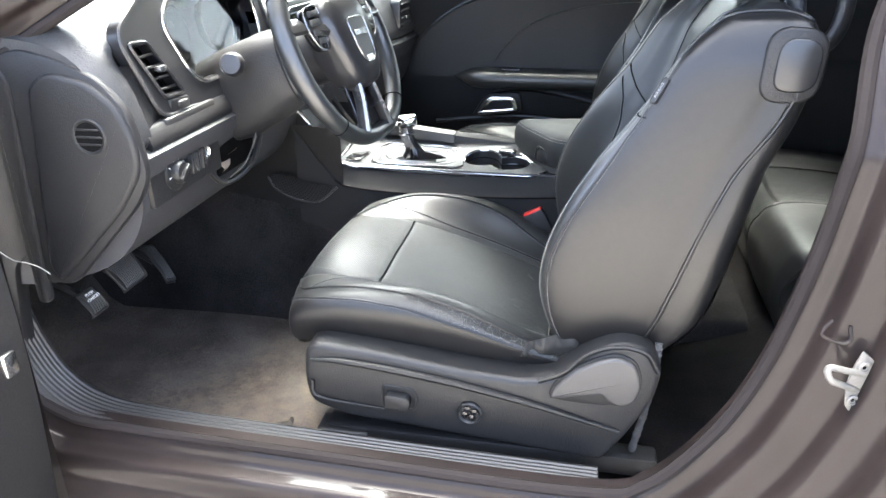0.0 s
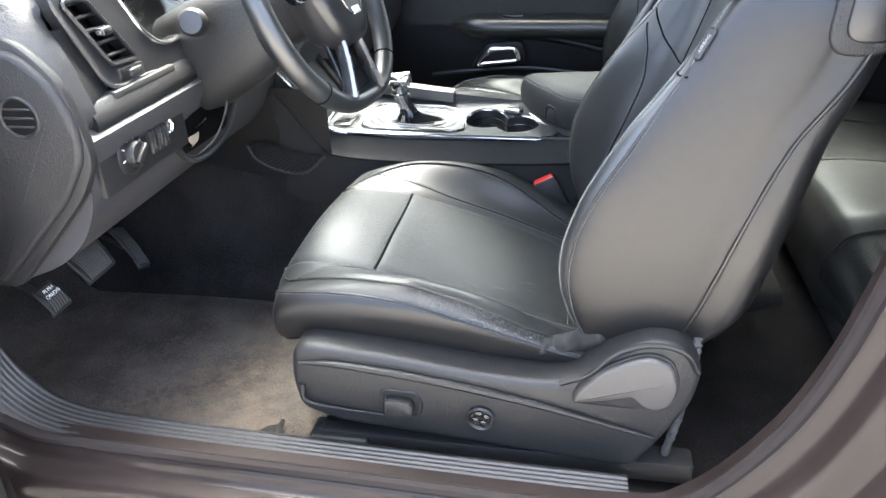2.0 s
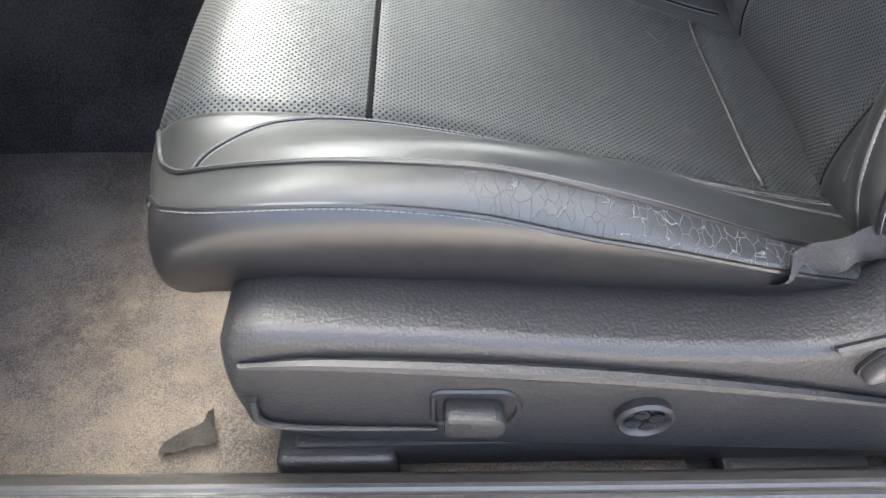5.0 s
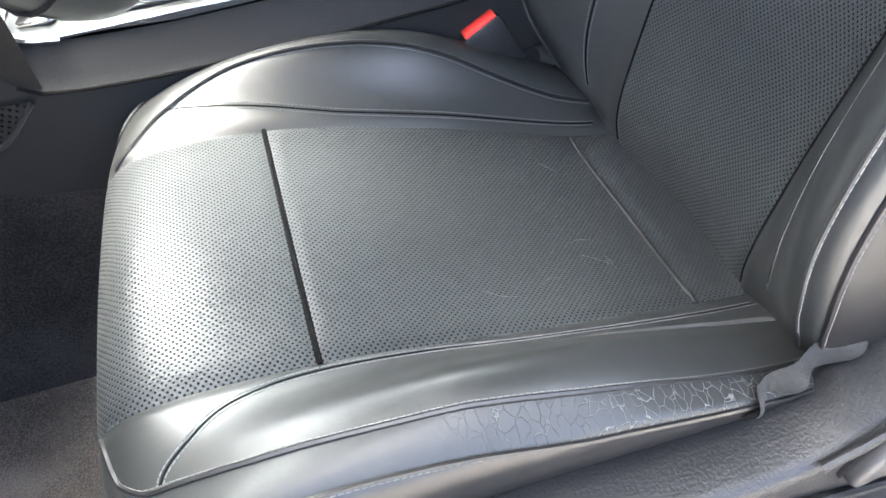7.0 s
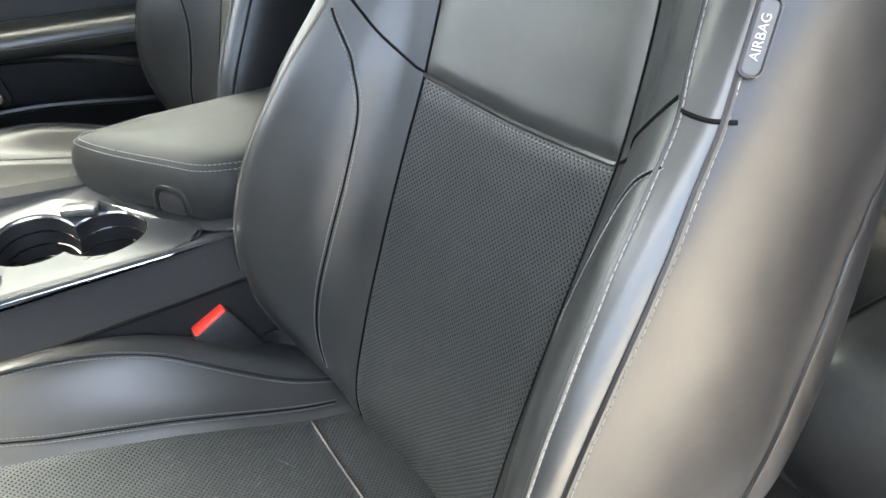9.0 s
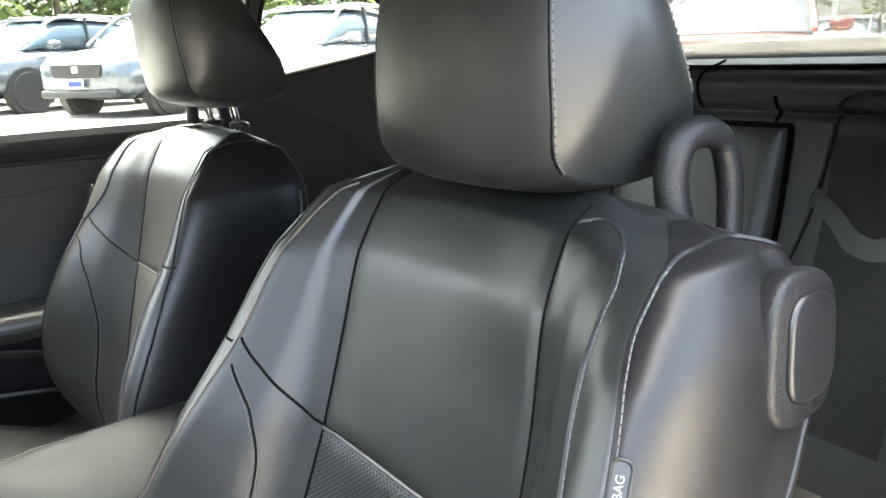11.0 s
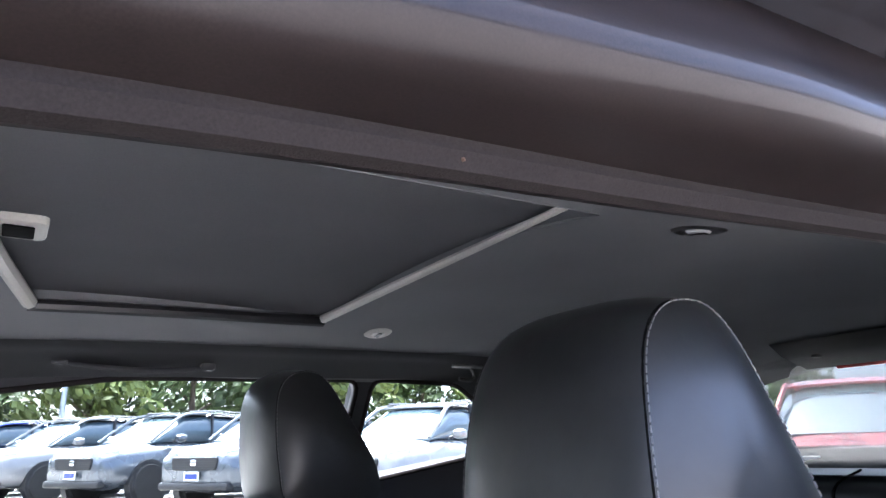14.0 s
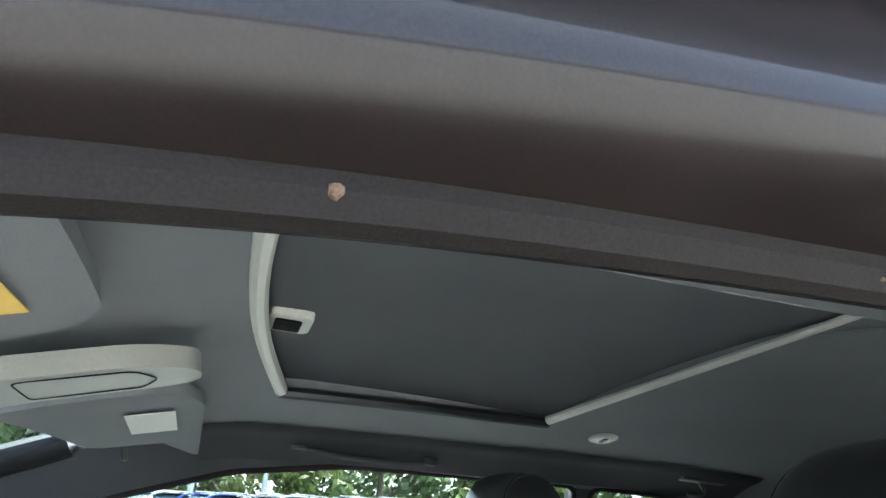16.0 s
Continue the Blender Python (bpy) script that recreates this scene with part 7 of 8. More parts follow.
def rear_back(u, w):
    y = CENTRE + w * 0.66
    b = abs(abs(w) - 0.52) / 0.30
    dish = 0.035 * (1 - min(1.0, b) ** 2)
    side = 0.05 * max(0, abs(w) - 0.86) / 0.14
    bx = curve1([0, 1, 2, 3, 4, 5], [0.93, 0.99, 1.05, 1.095, 1.115, 1.19])
    roll = 0.034 * math.sin(math.pi * min(1.0, max(0.0, (u - 3.42) / 1.58))) - 0.014 * math.exp(-((u - 3.38) / 0.07) ** 2)
    bz = curve1([0, 1, 2, 3, 4, 5], [0.44, 0.62, 0.82, 1.02, 1.12, 1.163])
    return Vector((bx(u) + dish * min(1, max(0, 3.4 - u)) - side - roll, y, bz(u)))


RB_MID = Vector((1.3, CENTRE, 0.8))
part("rear_backrest", fix(patch(lambda a, b: rear_back(5 * a, -1 + 2 * b), 110, 70), RB_MID), LEATHER_REAR_LIT, rear, "padded black leather rear backrest")
for s in (-1, 1):
    part("back_insert", fix(patch(lambda a, b, s=s: rear_back(0.5 + 2.6 * a, s * 0.52 + 0.13 * (2 * b - 1)) + Vector((-0.003, 0, 0)), 30, 12, True), RB_MID), PERFORATED, rear, "perforated backrest insert")
    for e in (-1, 1):
        p = [rear_back(q.x, s * 0.52 + e * q.y) + Vector((-0.003, 0, 0)) for q in spline([(0.4, 0.25, 0), (1.6, 0.21, 0), (2.5, 0.155, 0), (3.1, 0.132, 0), (3.5, 0.118, 0), (3.72, 0.092, 0), (3.80, 0.05, 0), (3.81, 0.0, 0)], 70)]
        part("back_welt", tube(p, 0.003, 6), LEATHER_SIDE, rear)
        part("back_stitching", stitches([q + Vector((-0.002, e * 0.007, 0)) for q in p], [Vector((-1, 0, 0))] * 70, 0.005, 0.003, 0.0007), THREAD, rear, "pale grey stitching", False)
        band = [(2.58, 0.155), (2.45, 0.10), (2.28, 0.045), (2.22, 0.0)]
        low_ = [(2.42, 0.165), (2.28, 0.11), (2.10, 0.06), (2.04, 0.0)]
        part("insert_band", fix(patch(lambda a, b, s=s, e=e: rear_back(*[c0 + (c1 - c0) * b for c0, c1 in zip((spline([(*q, 0) for q in band], 13)[int(round(a * 12))].x, s * 0.52 + e * spline([(*q, 0) for q in band], 13)[int(round(a * 12))].y), (spline([(*q, 0) for q in low_], 13)[int(round(a * 12))].x, s * 0.52 + e * spline([(*q, 0) for q in low_], 13)[int(round(a * 12))].y))]) + Vector((-0.007, 0, 0)), 12, 4), RB_MID), LEATHER, rear, "smooth leather band across the insert")
        p = [rear_back(0.4 + 3.3 * i / 50, s * 0.52 + 0.285 * e) + Vector((-0.002, 0, 0)) for i in range(51)]
        part("bolster_welt", tube(p, 0.0035, 6), DARK_GAP, rear)
    p = [rear_back(3.40, s * 0.52 + 0.25 * (2 * i / 30 - 1)) + Vector((-0.003, 0, 0)) for i in range(31)]
    part("top_welt", tube(p, 0.003, 6), LEATHER_SIDE, rear)
    part("top_stitching", stitches([q + Vector((-0.002, 0, 0.007)) for q in p], [Vector((-1, 0, 0.3))] * 31, 0.005, 0.003, 0.0009), THREAD, rear, "pale grey stitching", False)
# padded centre panel below the roll, and the roll's middle seam
def centre_panel(u, v):
    e = min(1.0, 7 * min(u, 1 - u, v, 1 - v))
    y = CENTRE + (2 * v - 1) * 0.195 * (1 - 0.06 * u)
    q = rear_back(0.4 + 2.82 * u, (y - CENTRE) / 0.66)
    return Vector((q.x - 0.004 - 0.018 * (1 - (1 - e) ** 2) ** 0.5, y, q.z))


part("centre_panel", fix(patch(centre_panel, 50, 50), RB_MID), LEATHER_REAR_LIT, rear, "padded black leather centre panel")
p = [centre_panel(*q) + Vector((-0.001, 0, 0)) for q in [(0.02 + 0.96 * i / 30, 0.0) for i in range(31)] + [(0.99, i / 20) for i in range(21)] + [(0.98 - 0.96 * i / 30, 1.0) for i in range(31)]]
part("panel_gap", tube(p, 0.006, 6), DARK_GAP, rear)
part("roll_seam", tube([rear_back(3.42 + 1.5 * i / 20, 0.0) + Vector((-0.001, 0, 0)) for i in range(21)], 0.003, 6), DARK_GAP, rear)
# side trims beside the bench
for s, nm in ((-1, "wall_rear_side_driver"), (1, "wall_rear_side")):
    structure(nm, loft([[Vector((x, CENTRE + s * (0.70 - d), z)) for d, z in ((0.0, 0.3), (0.035, 0.5), (0.055, 0.70), (0.05, 0.76), (0.012, 0.80), (0.02, 1.0), (0.0, 1.13), (-0.03, 1.13), (-0.03, 0.3))] for x in [0.40 + 0.85 * i / 14 for i in range(15)]]), TRIM_INNER_LIT, "black moulded trim panel beside the rear seat", "car side trim")

# ---- overhead fittings ----
for s, yv in ((1, 2.06), (-1, 2 * CENTRE - 2.06)):
    visor = thing("sun_visor", (-0.42, yv, 1.36), "grey cloth sun visor folded up with a pale label" if s > 0 else "grey cloth sun visor folded up with a yellow warning label", "sun visor", "sun visors")
    sx = 0.03 if s > 0 else -0.033
    vo = rounded([(-0.49, yv - 0.205), (-0.325 + sx, yv - 0.205), (-0.290 + sx, yv - 0.12), (-0.295 + sx, yv + 0.15), (-0.33 + sx, yv + (0.14 if s > 0 else 0.205)), (-0.42 if s > 0 else -0.49, yv + (0.12 if s > 0 else 0.20))], 0.04, 5)
    bm = plate(vo, [], lambda x, y: Vector((x, y, zc(x) - 0.026 - 0.03 * (abs(y - CENTRE) / 0.56) ** 3)), 0.016, 2)
    vb = part("visor_body", bm, HEADLINER, visor)
    lab = [(-0.352, 1.96), (-0.292, 1.96), (-0.292, 2.09), (-0.352, 2.09)] if s > 0 else [(-0.43, 1.33), (-0.364, 1.33), (-0.364, 1.462), (-0.43, 1.462)]
    part("visor_label", plate(lab, [], lambda x, y: Vector((x, y, zc(x) - 0.0465 - 0.03 * (abs(y - CENTRE) / 0.56) ** 3)), 0.0015), PALE_TRIM if s > 0 else YELLOW, vb, "pale label" if s > 0 else "yellow warning label")
    hook_y = yv + s * 0.165
    part("visor_clip", tube(spline([(-0.372, hook_y - 0.02, 1.322), (-0.369, hook_y, 1.300), (-0.372, hook_y + 0.02, 1.322)], 12), 0.007, 8), PLASTIC_GREY, visor, "grey visor clip")
OC = CENTRE + 0.03      # the console sits a little towards the passenger
ohc = thing("overhead_console", (-0.4, OC, 1.37), "pale grey overhead console with a flip-down lid", "overhead console")
oo = rounded([(-0.535, OC - 0.066), (-0.315, OC - 0.060), (-0.266, OC - 0.032), (-0.264, OC + 0.030), (-0.310, OC + 0.058), (-0.535, OC + 0.066)], 0.025, 5)
part("console_shell", plate(oo, [], lambda x, y: Vector((x, y, zc(x) - 0.026)), 0.022, 1), mat("overhead_console_grey", (0.27, 0.265, 0.245), 0.55, 0, 0.2, 300, 0.1), ohc)
part("lid_line", tube([Vector((x, y, zc(x) - 0.0495)) for x, y in rounded([(-0.42, OC - 0.046), (-0.318, OC - 0.043), (-0.300, OC), (-0.318, OC + 0.043), (-0.42, OC + 0.046)], 0.012, 4)], 0.0008, 5, True), DARK_GAP, ohc)
part("lid_catch", box(-0.310, -0.305, OC - 0.012, OC + 0.012, zc(-0.305) - 0.046, zc(-0.305) - 0.042, 0.001), DARK_GAP, ohc)
part("map_lamp", box(-0.52, -0.46, OC - 0.05, OC + 0.05, zc(-0.49) - 0.048, zc(-0.49) - 0.040, 0.003), LAMP_LENS, ohc, "clear map lamp lens")
part("button_row", box(-0.455, -0.445, OC - 0.05, OC + 0.05, zc(-0.45) - 0.047, zc(-0.45) - 0.040, 0.002), PIANO, ohc)
mirror_in = thing("rear_view_mirror", (-0.62, CENTRE, 1.27), "black rear-view mirror on the windscreen", "mirror")
part("mirror_housing", loft([[Vector((-0.60 - 0.018 * k, CENTRE + 0.115 * s_ * math.cos(a), 1.262 + 0.032 * s_ * math.sin(a))) for a in [2 * math.pi * i / 24 for i in range(24)]] for k, s_ in enumerate((1.0, 1.0, 0.75))]), PLASTIC_SMOOTH, mirror_in)
part("mirror_glass", prism([(CENTRE + 0.108 * math.cos(a), 1.262 + 0.027 * math.sin(a)) for a in [2 * math.pi * i / 24 for i in range(24)]], "x", -0.5995, -0.597), CHROME, mirror_in, "mirror glass")
part("mirror_stem", tube([(-0.63, CENTRE, 1.27), (-0.66, CENTRE, 1.305)], 0.012, 8), PLASTIC_SMOOTH, mirror_in)
# grab handle and coat hooks in the headliner's edge
grab = thing("grab_handle", (0.0, 2.22, 1.34), "folded dark grey grab handle above the passenger door", "grab handle")
gp = [Vector((-0.10 + 0.22 * i / 24, 2.205 + 0.010 * math.sin(math.pi * i / 24), liner_z(0.0, 2.205) - 0.008 - 0.007 * math.sin(math.pi * i / 24))) for i in range(25)]
part("handle_bar", tube(gp, [0.004 + 0.002 * math.sin(math.pi * i / 24) for i in range(25)], 8), PILLAR_TRIM, grab)
for gx0 in (-0.105, 0.125):
    part("handle_pivot", box(gx0 - 0.012, gx0 + 0.012, 2.197, 2.222, liner_z(0.0, 2.21) - 0.009, liner_z(0.0, 2.21) + 0.004, 0.003), PILLAR_TRIM, grab)
for hy in (2.19, 2 * CENTRE - 2.19):
    hk = thing("coat_hook", (0.66, hy, 1.34), "small dark plastic coat hook at the headliner's edge", "coat hook", "coat hooks")
    hz = liner_z(0.66, hy)
    part("hook_plate", box(0.61, 0.71, hy - 0.02, hy + 0.02, hz - 0.004, hz + 0.012, 0.006), PLASTIC_GREY, hk)
    part("hook_tip", tube(spline([(0.66, hy, hz - 0.002), (0.668, hy, hz - 0.02), (0.655, hy, hz - 0.028), (0.63, hy, hz - 0.026)], 12), 0.004, 8), PLASTIC_GREY, hk)

# ---- the driver's door, swung open ----
door = thing("door_1", (-1.0, 0.80, 0.3), "open driver's door with black ribbed inner panel", "car door", "", "structure")
ang = radians(255)


def door3(a, d, z):
    """a: along the door from its hinge; d: towards the cabin side."""
    o = Vector((-0.885, 0.795))
    u = Vector((math.cos(ang), math.sin(ang)))
    n = Vector((-u.y, u.x))
    q = o + u * a + n * d
    return Vector((q.x, q.y, z))


part("door_panel", patch(lambda u, v: door3(-0.01 + 1.1 * u, 0.075 + 0.03 * math.sin(math.pi * v) - 0.02 * (1 - min(1, u * 12)), 0.30 + 0.72 * v), 30, 20, thick=0.02), RUBBER, door, "black ribbed inner panel")
part("door_outer", patch(lambda u, v: door3(-0.06 + 1.2 * u, -0.07 - 0.03 * math.sin(math.pi * v), 0.28 + 0.75 * v), 16, 12, thick=0.004), PAINT, door, "brown-grey metallic door skin")
part("door_edge", patch(lambda u, v: door3(-0.02, 0.07 - 0.14 * u, 0.30 + 0.72 * v), 4, 10, thick=0.004), PAINT, door)
lamp_m = Matrix.Translation(door3(0.03, 0.105, 0.62))
part("door_reflector", box(-0.006, 0.006, -0.012, 0.012, -0.018, 0.018, 0.004, 2, lamp_m), CHROME, door, "small bright reflector")
# loose wire by the hinge
wire = thing("loose_wire", (-0.93, 0.92, 0.65), "loose thin pale wire hanging by the dash end", "wire")
part("strand", tube(spline([(-0.945, 0.925, 0.700), (-0.925, 0.93, 0.682), (-0.905, 0.935, 0.676), (-0.885, 0.938, 0.668), (-0.872, 0.942, 0.655)], 24), 0.0008, 6), PALE_TRIM, wire)
# torn scrap of carpet beside the rail cover
scrap = thing("carpet_scrap", (-0.53, 1.09, 0.29), "torn grey scrap of trim lying on the carpet", "scrap")
part("scrap_leaf", patch(lambda u, v: Vector((-0.592 + 0.050 * u + 0.012 * v * math.sin(4 * u), 1.062 + (0.014 + 0.020 * u) * v + 0.012 * u, 0.2875 + 0.007 * math.sin(2.6 * u) * (0.3 + v) + 0.002 * math.sin(13 * u + 5 * v))), 14, 6, thick=0.002), mat("torn_trim_fibre", (0.058, 0.054, 0.049), 0.9, 0, 0.5, 400, 0.4, spec=0.1), scrap)

# specks of dried mud on the rail above the door
MUD = mat("dried_mud", (0.125, 0.085, 0.06), 0.95, 0, 0.8, 900, 0.5, spec=0.05)
for mx, my_, mz, r in ((-0.213, 1.0955, 1.2794, 0.0022), (-0.042, 1.107, 1.2946, 0.0008)):
    sp = thing("mud_speck", (mx, my_, mz), "small tan speck of dried mud on the door rail", "mud speck", "mud specks")
    b = lathe([(0.0002, 0.0012), (r * 0.7, 0.001), (r, 0.0), (r * 0.75, -0.0007), (r * 0.3, -0.001), (0.0002, -0.001)], 10, Matrix.Translation((mx, my_, mz)) @ Euler((radians(-60), 0, 0)).to_matrix().to_4x4())
    rim = random.Random(3)
    for v in b.verts:
        v.co += (v.co - Vector((mx, my_, mz))) * rim.uniform(-0.22, 0.12)
    part("speck", b, MUD, sp)


# ---- the lot outside ----
def rise(y):
    """The lot climbs gently beyond the next aisle."""
    return 0.46 / (1 + math.exp(-(y - 8.0) / 1.5))


def ground_fn(u, v):
    x, y = u * 2 - 1, v * 2 - 1
    x, y = 380 * x ** 3 + 16 * x, 380 * y ** 3 + 16 * y
    return Vector((x, y, rise(y)))


CONCRETE = mat("pale_concrete", (0.218, 0.205, 0.190), 0.9, 0, 0.6, 40, 0.25, big=0.7)
structure("ground", patch(ground_fn, 80, 80), CONCRETE, "pale tan concrete of a car dealer's lot", "ground")
GLASS_DARK = mat("tinted_car_glass", (0.09, 0.125, 0.15), 0.08, 0.1, 0, 10, 0.1, coat=0.45)
TYRE = mat("tyre_rubber", (0.02, 0.02, 0.02), 0.8, 0, 0.5, 80, 0.2)
ALLOY = mat("alloy_wheel", (0.35, 0.35, 0.36), 0.3, 0.9)
TRIM = mat("black_cladding", (0.02, 0.02, 0.022), 0.5, 0, 0.2, 80, 0.2)
LIGHT = mat("headlamp_glass", (0.55, 0.58, 0.6), 0.1, 0.3, coat=1.0)
CAR_WHITE = mat("white_car_paint", (0.24, 0.24, 0.24), 0.25, 0, 0, 10, 0.05, coat=1.0)
CAR_SILVER = mat("silver_car_paint", (0.12, 0.135, 0.155), 0.28, 0.5, 0, 10, 0.05, coat=1.0)
CAR_BLUE = mat("blue_car_paint", (0.02, 0.05, 0.30), 0.25, 0.3, 0, 10, 0.05, coat=1.0)
CAR_RED = mat("red_car_paint", (0.30, 0.022, 0.025), 0.3, 0.1, 0, 10, 0.05, coat=0.4)
CAR_DARK = mat("dark_car_paint", (0.03, 0.035, 0.05), 0.25, 0.3, 0, 10, 0.05, coat=1.0)


def sup(n, p):
    return [((abs(math.cos(t)) ** p) * (1 if math.cos(t) > 0 else -1), (abs(math.sin(t)) ** p) * (1 if math.sin(t) > 0 else -1)) for t in [2 * math.pi * i / n for i in range(n)]]


SHAPE = sup(24, 0.55)


def parked_suv(paint, label, at_, heading, grow=1.0, group="parked cars"):
    """A parked car with its nose at local x = 0, its length along +x."""
    root = thing("parked_suv", at_, label, "car", group)
    old = PLACE[0]
    PLACE[0] = Matrix.Translation(at_) @ Euler((0, 0, radians(heading))).to_matrix().to_4x4() @ Matrix.Scale(grow, 4)
    # lower body: x, half width, floor, top
    secs = [(0.0, 0.70, 0.42, 0.80), (0.06, 0.80, 0.30, 0.90), (0.25, 0.88, 0.25, 0.98), (0.8, 0.91, 0.24, 1.05), (1.25, 0.92, 0.24, 1.10), (2.2, 0.925, 0.24, 1.10), (3.4, 0.92, 0.25, 1.12), (4.2, 0.90, 0.28, 1.12), (4.5, 0.86, 0.34, 1.10), (4.58, 0.78, 0.42, 1.02)]
    rings = [[Vector((x, hw * a, (z0 + z1) / 2 + (z1 - z0) / 2 * b)) for a, b in SHAPE] for x, hw, z0, z1 in secs]
    part("body", loft(rings), paint, root)
    gs = [(1.02, 0.72, 1.02, 1.08), (1.35, 0.735, 1.02, 1.32), (1.80, 0.71, 1.02, 1.58), (2.4, 0.70, 1.02, 1.64), (3.4, 0.69, 1.02, 1.62), (4.1, 0.67, 1.02, 1.52), (4.42, 0.66, 1.02, 1.18)]
    rings = [[Vector((x, hw * a * (1.0 if b < 0 else 1 - 0.10 * b), (z0 + z1) / 2 + (z1 - z0) / 2 * b)) for a, b in SHAPE] for x, hw, z0, z1 in gs]
    part("glasshouse", loft(rings), GLASS_DARK, root, "tinted windows")
    rf = [(1.72, 0.62, 1.565), (2.2, 0.635, 1.645), (3.0, 0.635, 1.655), (3.8, 0.62, 1.61), (4.2, 0.58, 1.53)]
    part("roof", loft([[Vector((x, hw * a, z + 0.014 * b + 0.02 * (1 - a * a))) for a, b in sup(16, 0.4)] for x, hw, z in rf]), paint, root)
    for s in (-1, 1):
        part("windscreen_pillar", tube(spline([(0.98, s * 0.72, 1.08), (1.35, s * 0.70, 1.33), (1.78, s * 0.635, 1.585), (2.4, s * 0.63, 1.65)], 16), 0.03, 6), paint, root)
        part("door_pillar", tube([(2.45, s * 0.735, 1.08), (2.52, s * 0.64, 1.63)], 0.035, 6), TRIM, root)
        part("rear_pillar", tube(spline([(4.25, s * 0.72, 1.08), (3.85, s * 0.69, 1.35), (3.7, s * 0.63, 1.60)], 10), 0.09, 6), paint, root)
        part("roof_rail", tube(spline([(1.95, s * 0.60, 1.66), (2.6, s * 0.60, 1.70), (3.5, s * 0.60, 1.69), (3.9, s * 0.58, 1.63)], 16), 0.016, 6), SATIN, root)
        part("cladding", box(0.5, 4.2, s * 0.93 - 0.02, s * 0.93 + 0.02, 0.26, 0.40, 0.02), TRIM, root)
        part("door_handle", box(2.25, 2.42, s * 0.925 - 0.015, s * 0.925 + 0.015, 0.93, 0.96, 0.01), paint, root)
        mir = part("door_mirror", loft([[Vector((1.34 + 0.05 * k, s * 0.99 + 0.11 * q * a, 1.14 + 0.075 * q * b)) for a, b in sup(14, 0.7)] for k, q in enumerate((0.5, 0.95, 1.0, 0.95))]), paint, root, "door mirror")
        part("mirror_stem", tube([(1.40, s * 0.84, 1.08), (1.40, s * 0.93, 1.11)], 0.025, 6), TRIM, mir)
        part("headlamp", loft([[Vector((0.015 + 0.13 * k, s * (0.52 + 0.125 * k) + 0.10 * a * (1 - 0.2 * k), 0.84 + 0.03 * k + 0.05 * b)) for a, b in sup(14, 0.6)] for k in range(3)]), LIGHT, root, "clear slanted headlamp")
        for x in (0.86, 3.66):
            wm = Matrix.Translation((x, s * 0.86, 0.35)) @ Euler((radians(90), 0, 0)).to_matrix().to_4x4()
            part("wheel_arch", lathe([(0.36, -0.07), (0.42, -0.07), (0.42, 0.07), (0.36, 0.07)], 24, wm), TRIM, root)
            ty = part("wheel", lathe([(0.24, -0.10), (0.33, -0.10), (0.352, -0.06), (0.352, 0.06), (0.33, 0.10), (0.24, 0.10)], 28, wm), TYRE, root, "black tyre")
            part("rim", lathe([(0.02, 0.075 * -s), (0.05, 0.075 * -s), (0.05, 0.05 * -s), (0.235, 0.06 * -s), (0.245, 0.09 * -s), (0.25, -0.09 * -s), (0.02, -0.05 * -s)], 24, wm), ALLOY, ty)
            for k in range(5):
                b = box(-0.025, 0.025, 0.04, 0.235, 0.06 * -s - 0.015, 0.06 * -s + 0.015, 0.005, 1)
                b.transform(wm @ Euler((0, 0, 2 * math.pi * k / 5)).to_matrix().to_4x4())
                part("spoke", b, ALLOY, ty)
    gr = part("grille", prism(rounded([(-0.46, 0.60), (0.46, 0.60), (0.50, 0.80), (-0.50, 0.80)], 0.05, 3), "x", -0.03, 0.06, 0.01, 1), TRIM, root, "black mesh grille")
    for k in range(5):
        part("grille_bar", box(-0.038, -0.028, -0.45, 0.45, 0.615 + 0.038 * k, 0.627 + 0.038 * k), PLASTIC_GREY, gr)
    part("badge", box(-0.045, -0.03, -0.06, 0.06, 0.67, 0.76, 0.01), CHROME, gr, "plain bright badge")
    part("bumper", box(-0.05, 0.12, -0.74, 0.74, 0.30, 0.42, 0.04), TRIM, root)
    pl = part("number_plate", box(-0.062, -0.05, -0.16, 0.16, 0.44, 0.58, 0.008), WHITE_PRINT, root, "white plate with plain bars")
    part("plate_bar", box(-0.065, -0.062, -0.13, 0.13, 0.47, 0.55), CAR_BLUE, pl)
    PLACE[0] = old
    return root


# a slanting row: each car stands a bay further along
row = [(CAR_WHITE, "white parked SUV with a black grille"), (CAR_SILVER, "silver parked SUV with a black mesh grille"), (CAR_SILVER, "pale silver parked SUV with a black grille"), (CAR_WHITE, "white parked SUV beside a blue one"),
       (CAR_BLUE, "deep blue parked SUV"), (CAR_WHITE, "white parked SUV beyond the blue one"), (CAR_DARK, "dark parked SUV in the row"), (CAR_SILVER, "silver parked SUV at the end of the row")]
for k, (c, lab) in enumerate(row):
    x, y = 4.0 - 1.5 * k, 10.5 + 2.5 * k
    parked_suv(c, lab, (x, y, rise(y)), 31, 1.0, "row of parked cars")
parked_suv(CAR_RED, "large red parked pickup behind the car", (6.76, 4.94, 0.14), 30, 1.16, "cars behind")
for x, y, c, lab in ((15.0, 5.2, CAR_WHITE, "white parked car far behind"), (16.0, 8.4, CAR_SILVER, "silver parked car far behind"), (17.0, 2.0, CAR_DARK, "dark parked car far behind"), (15.5, 11.5, CAR_WHITE, "white parked car far behind")):
    parked_suv(c, lab, (x, y, rise(y)), 10, 1.0, "cars behind")
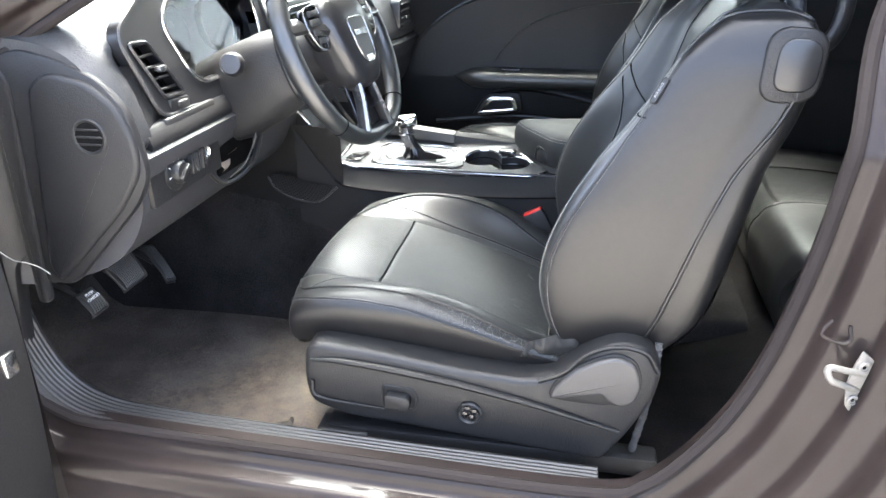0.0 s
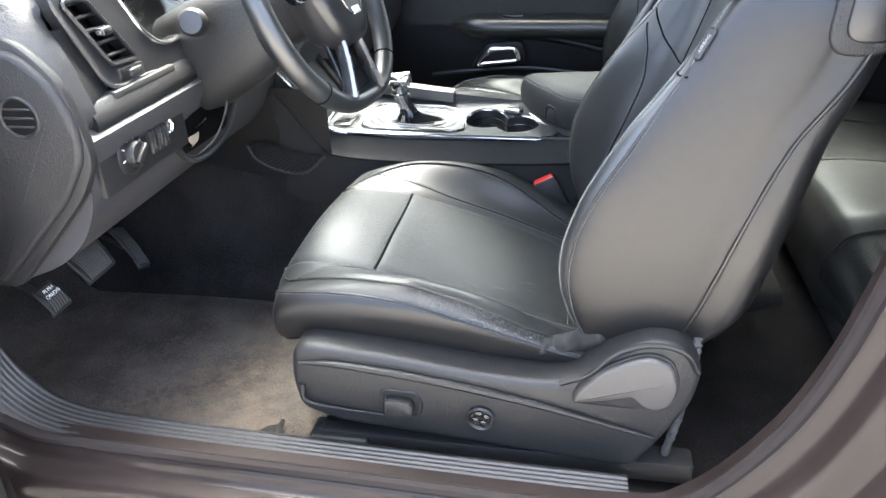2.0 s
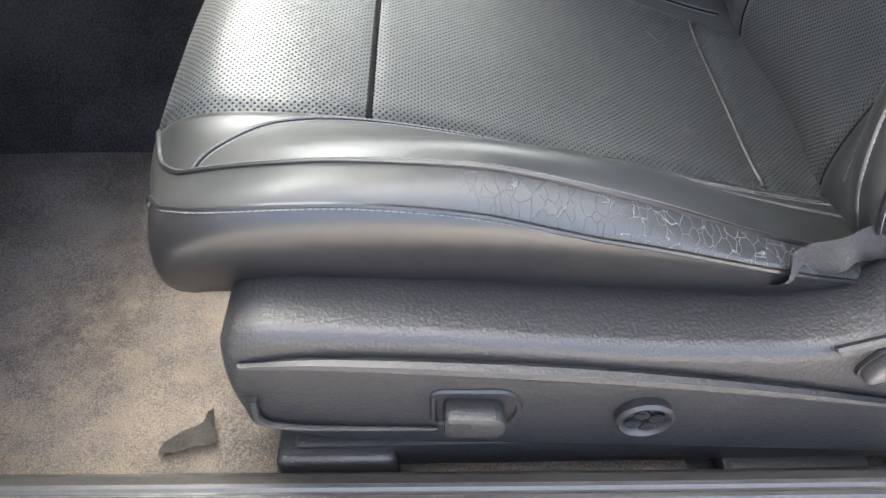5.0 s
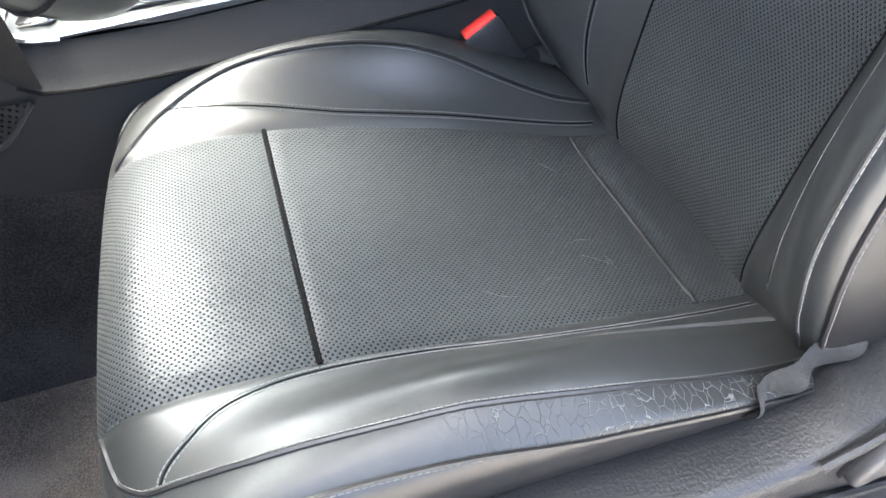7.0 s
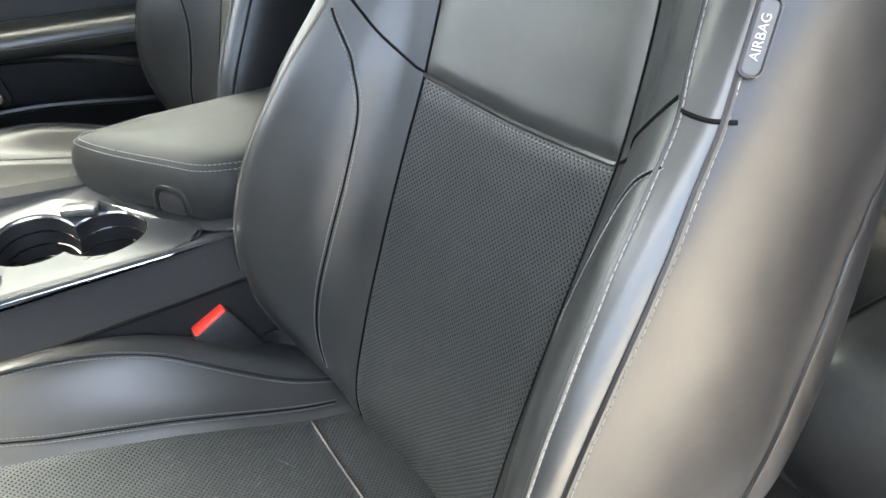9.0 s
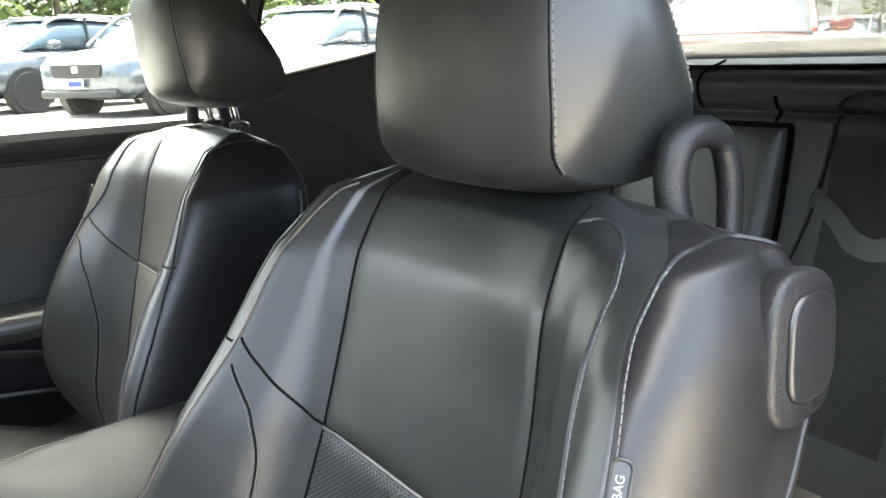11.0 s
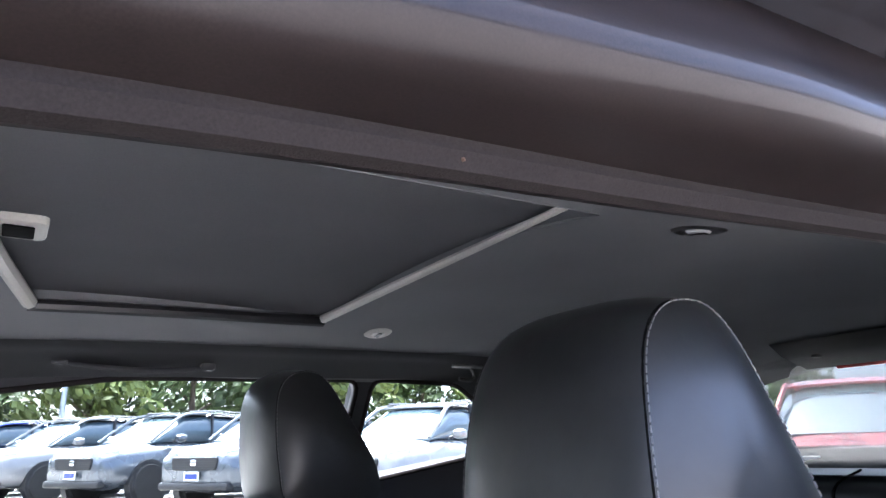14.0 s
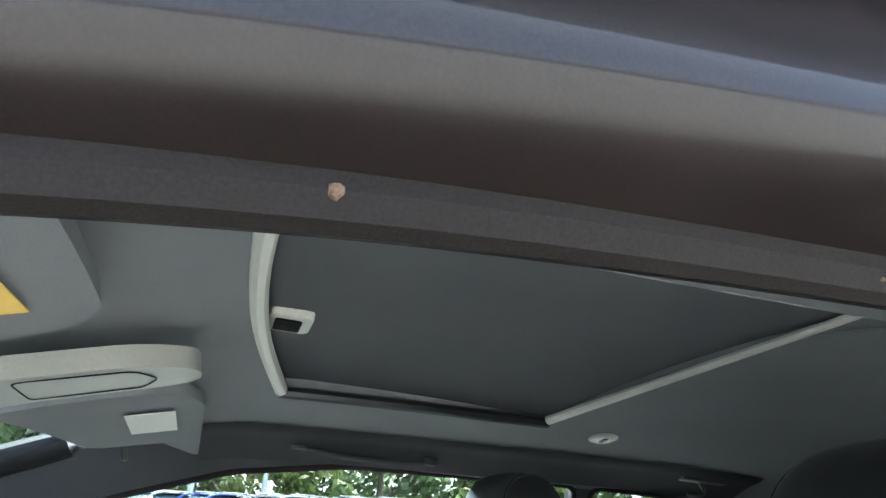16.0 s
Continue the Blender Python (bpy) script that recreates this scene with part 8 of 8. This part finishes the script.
for x, y, c, lab in ((-12.0, 12.0, CAR_SILVER, "silver parked car beyond the aisle"), (-14.0, 16.0, CAR_WHITE, "white parked car beyond the aisle")):
    parked_suv(c, lab, (x, y, rise(y)), 0, 1.0, "cars beyond the aisle")

# trees: trunk, limbs, and a crown of small leaf clumps
BARK = mat("tree_bark", (0.10, 0.075, 0.055), 0.9, 0, 0.8, 30, 0.3)
LEAF = mat("tree_leaf", (0.080, 0.118, 0.032), 0.6, 0, 0, 1.2, 0.55, big=0.35)
LEAF_LIGHT = mat("pale_tree_leaf", (0.11, 0.14, 0.028), 0.6, 0, 0, 1.2, 0.5, big=0.35)


def make_tree(seed, leafmat):
    rng = random.Random(seed)
    t = thing("tree", (0, 0, -50), "leafy green tree at the edge of the lot", "tree", "trees round the lot")
    old = PLACE[0]
    PLACE[0] = Matrix.Translation((0, 0, -50))
    limbs = [tube([(0, 0, -0.2), (0.05, 0.03, 1.2), (0.0, 0.08, 2.6), (0.1, 0.0, 4.2)], [0.20, 0.16, 0.12, 0.06], 8)]
    tips = [Vector((0.1, 0, 4.6))]
    for k in range(7):
        a = k * 2.4 + rng.random()
        h = 0.7 + 0.5 * k
        e = Vector((math.cos(a) * rng.uniform(1.2, 2.0), math.sin(a) * rng.uniform(1.2, 2.0), h + rng.uniform(0.5, 1.3)))
        limbs.append(tube([(0.02, 0.03, h), e * 0.5 + Vector((0, 0, h * 0.5 + 0.2)), e], [0.07, 0.05, 0.02], 6))
        tips.append(e)
    trunk = limbs[0]
    part("trunk", trunk, BARK, t)
    for b in limbs[1:]:
        part("limb", b, BARK, t)
    verts, faces = [], []
    for k in range(64):
        tip = rng.choice(tips)
        c = tip + Vector((rng.gauss(0, 0.6), rng.gauss(0, 0.6), rng.gauss(0.1, 0.45)))
        if c.z < 0.5:
            continue
        for q in range(42):
            d = Vector((rng.gauss(0, 1), rng.gauss(0, 1), rng.gauss(0, 0.8))).normalized() * rng.uniform(0.25, 0.62)
            p = c + d
            n = (d.normalized() + Vector((rng.gauss(0, 0.5), rng.gauss(0, 0.5), rng.gauss(0.3, 0.5)))).normalized()
            u = n.orthogonal().normalized() * rng.uniform(0.14, 0.26)
            w = n.cross(u).normalized() * rng.uniform(0.10, 0.18)
            i = len(verts)
            verts += [p - u, p - w * 0.8 + n * 0.02, p + u, p + w * 0.8 + n * 0.02]
            faces.append((i, i + 1, i + 2, i + 3))
    me = bpy.data.meshes.new("crown")
    me.from_pydata([PLACE[0] @ v for v in verts], [], faces)
    me.materials.append(leafmat)
    cr = new("crown", me)
    cr.parent = t
    cr.matrix_parent_inverse = world_of(t).inverted()
    tagged(cr, "dense green leaves", "", "", "stuff")
    PLACE[0] = old
    return t


kinds = [make_tree(3, LEAF), make_tree(8, LEAF), make_tree(21, LEAF_LIGHT)]
spots = []
rng = random.Random(5)
for k in range(22):
    spots.append((-24 + 3.3 * k + rng.uniform(-1, 1), 34 + rng.uniform(-2, 5) - 0.1 * k, rng.uniform(1.0, 1.35)))
for k in range(14):
    spots.append((40 + rng.uniform(-5, 6), -12 + 4.2 * k + rng.uniform(-1, 1), rng.uniform(0.62, 0.95)))
for k in range(10):
    spots.append((-26 + rng.uniform(-4, 3), -10 + 5.0 * k, rng.uniform(1.0, 1.4)))
for i, (x, y, s) in enumerate(spots):
    m = Matrix.Translation((x, y, rise(y))) @ Euler((0, 0, rng.uniform(0, 6.28))).to_matrix().to_4x4()
    src = kinds[i % 3] if i % 5 else kinds[0]
    src.scale = (s, s, s * rng.uniform(0.9, 1.1))
    copy_thing(src, m)
for k in kinds:
    for o in list(k.children_recursive):
        bpy.data.objects.remove(o)
    bpy.data.objects.remove(k)

# lamp posts of the lot
for x, y, h in ((-0.9, 27.0, 9.0), (1.6, 30.0, 9.0), (13.0, 31.0, 9.0), (26.0, 12.5, 9.0), (24.0, 9.0, 9.0), (-14.0, 24.0, 9.0)):
    lp = thing("street_lamp", (x, y, rise(y)), "tall white lamp post of the lot", "lamp post", "lamp posts")
    part("post", tube([(x, y, rise(y)), (x, y, rise(y) + h)], [0.11, 0.07], 10), LIGHT, lp)
    part("lamp_head", box(x - 0.35, x + 0.35, y - 0.16, y + 0.16, rise(y) + h, rise(y) + h + 0.12, 0.03), PALE_TRIM, lp)
    part("footing", lathe([(0.001, 0), (0.3, 0), (0.3, 0.7), (0.001, 0.7)], 16, Matrix.Translation((x, y, rise(y)))), CONCRETE, lp)
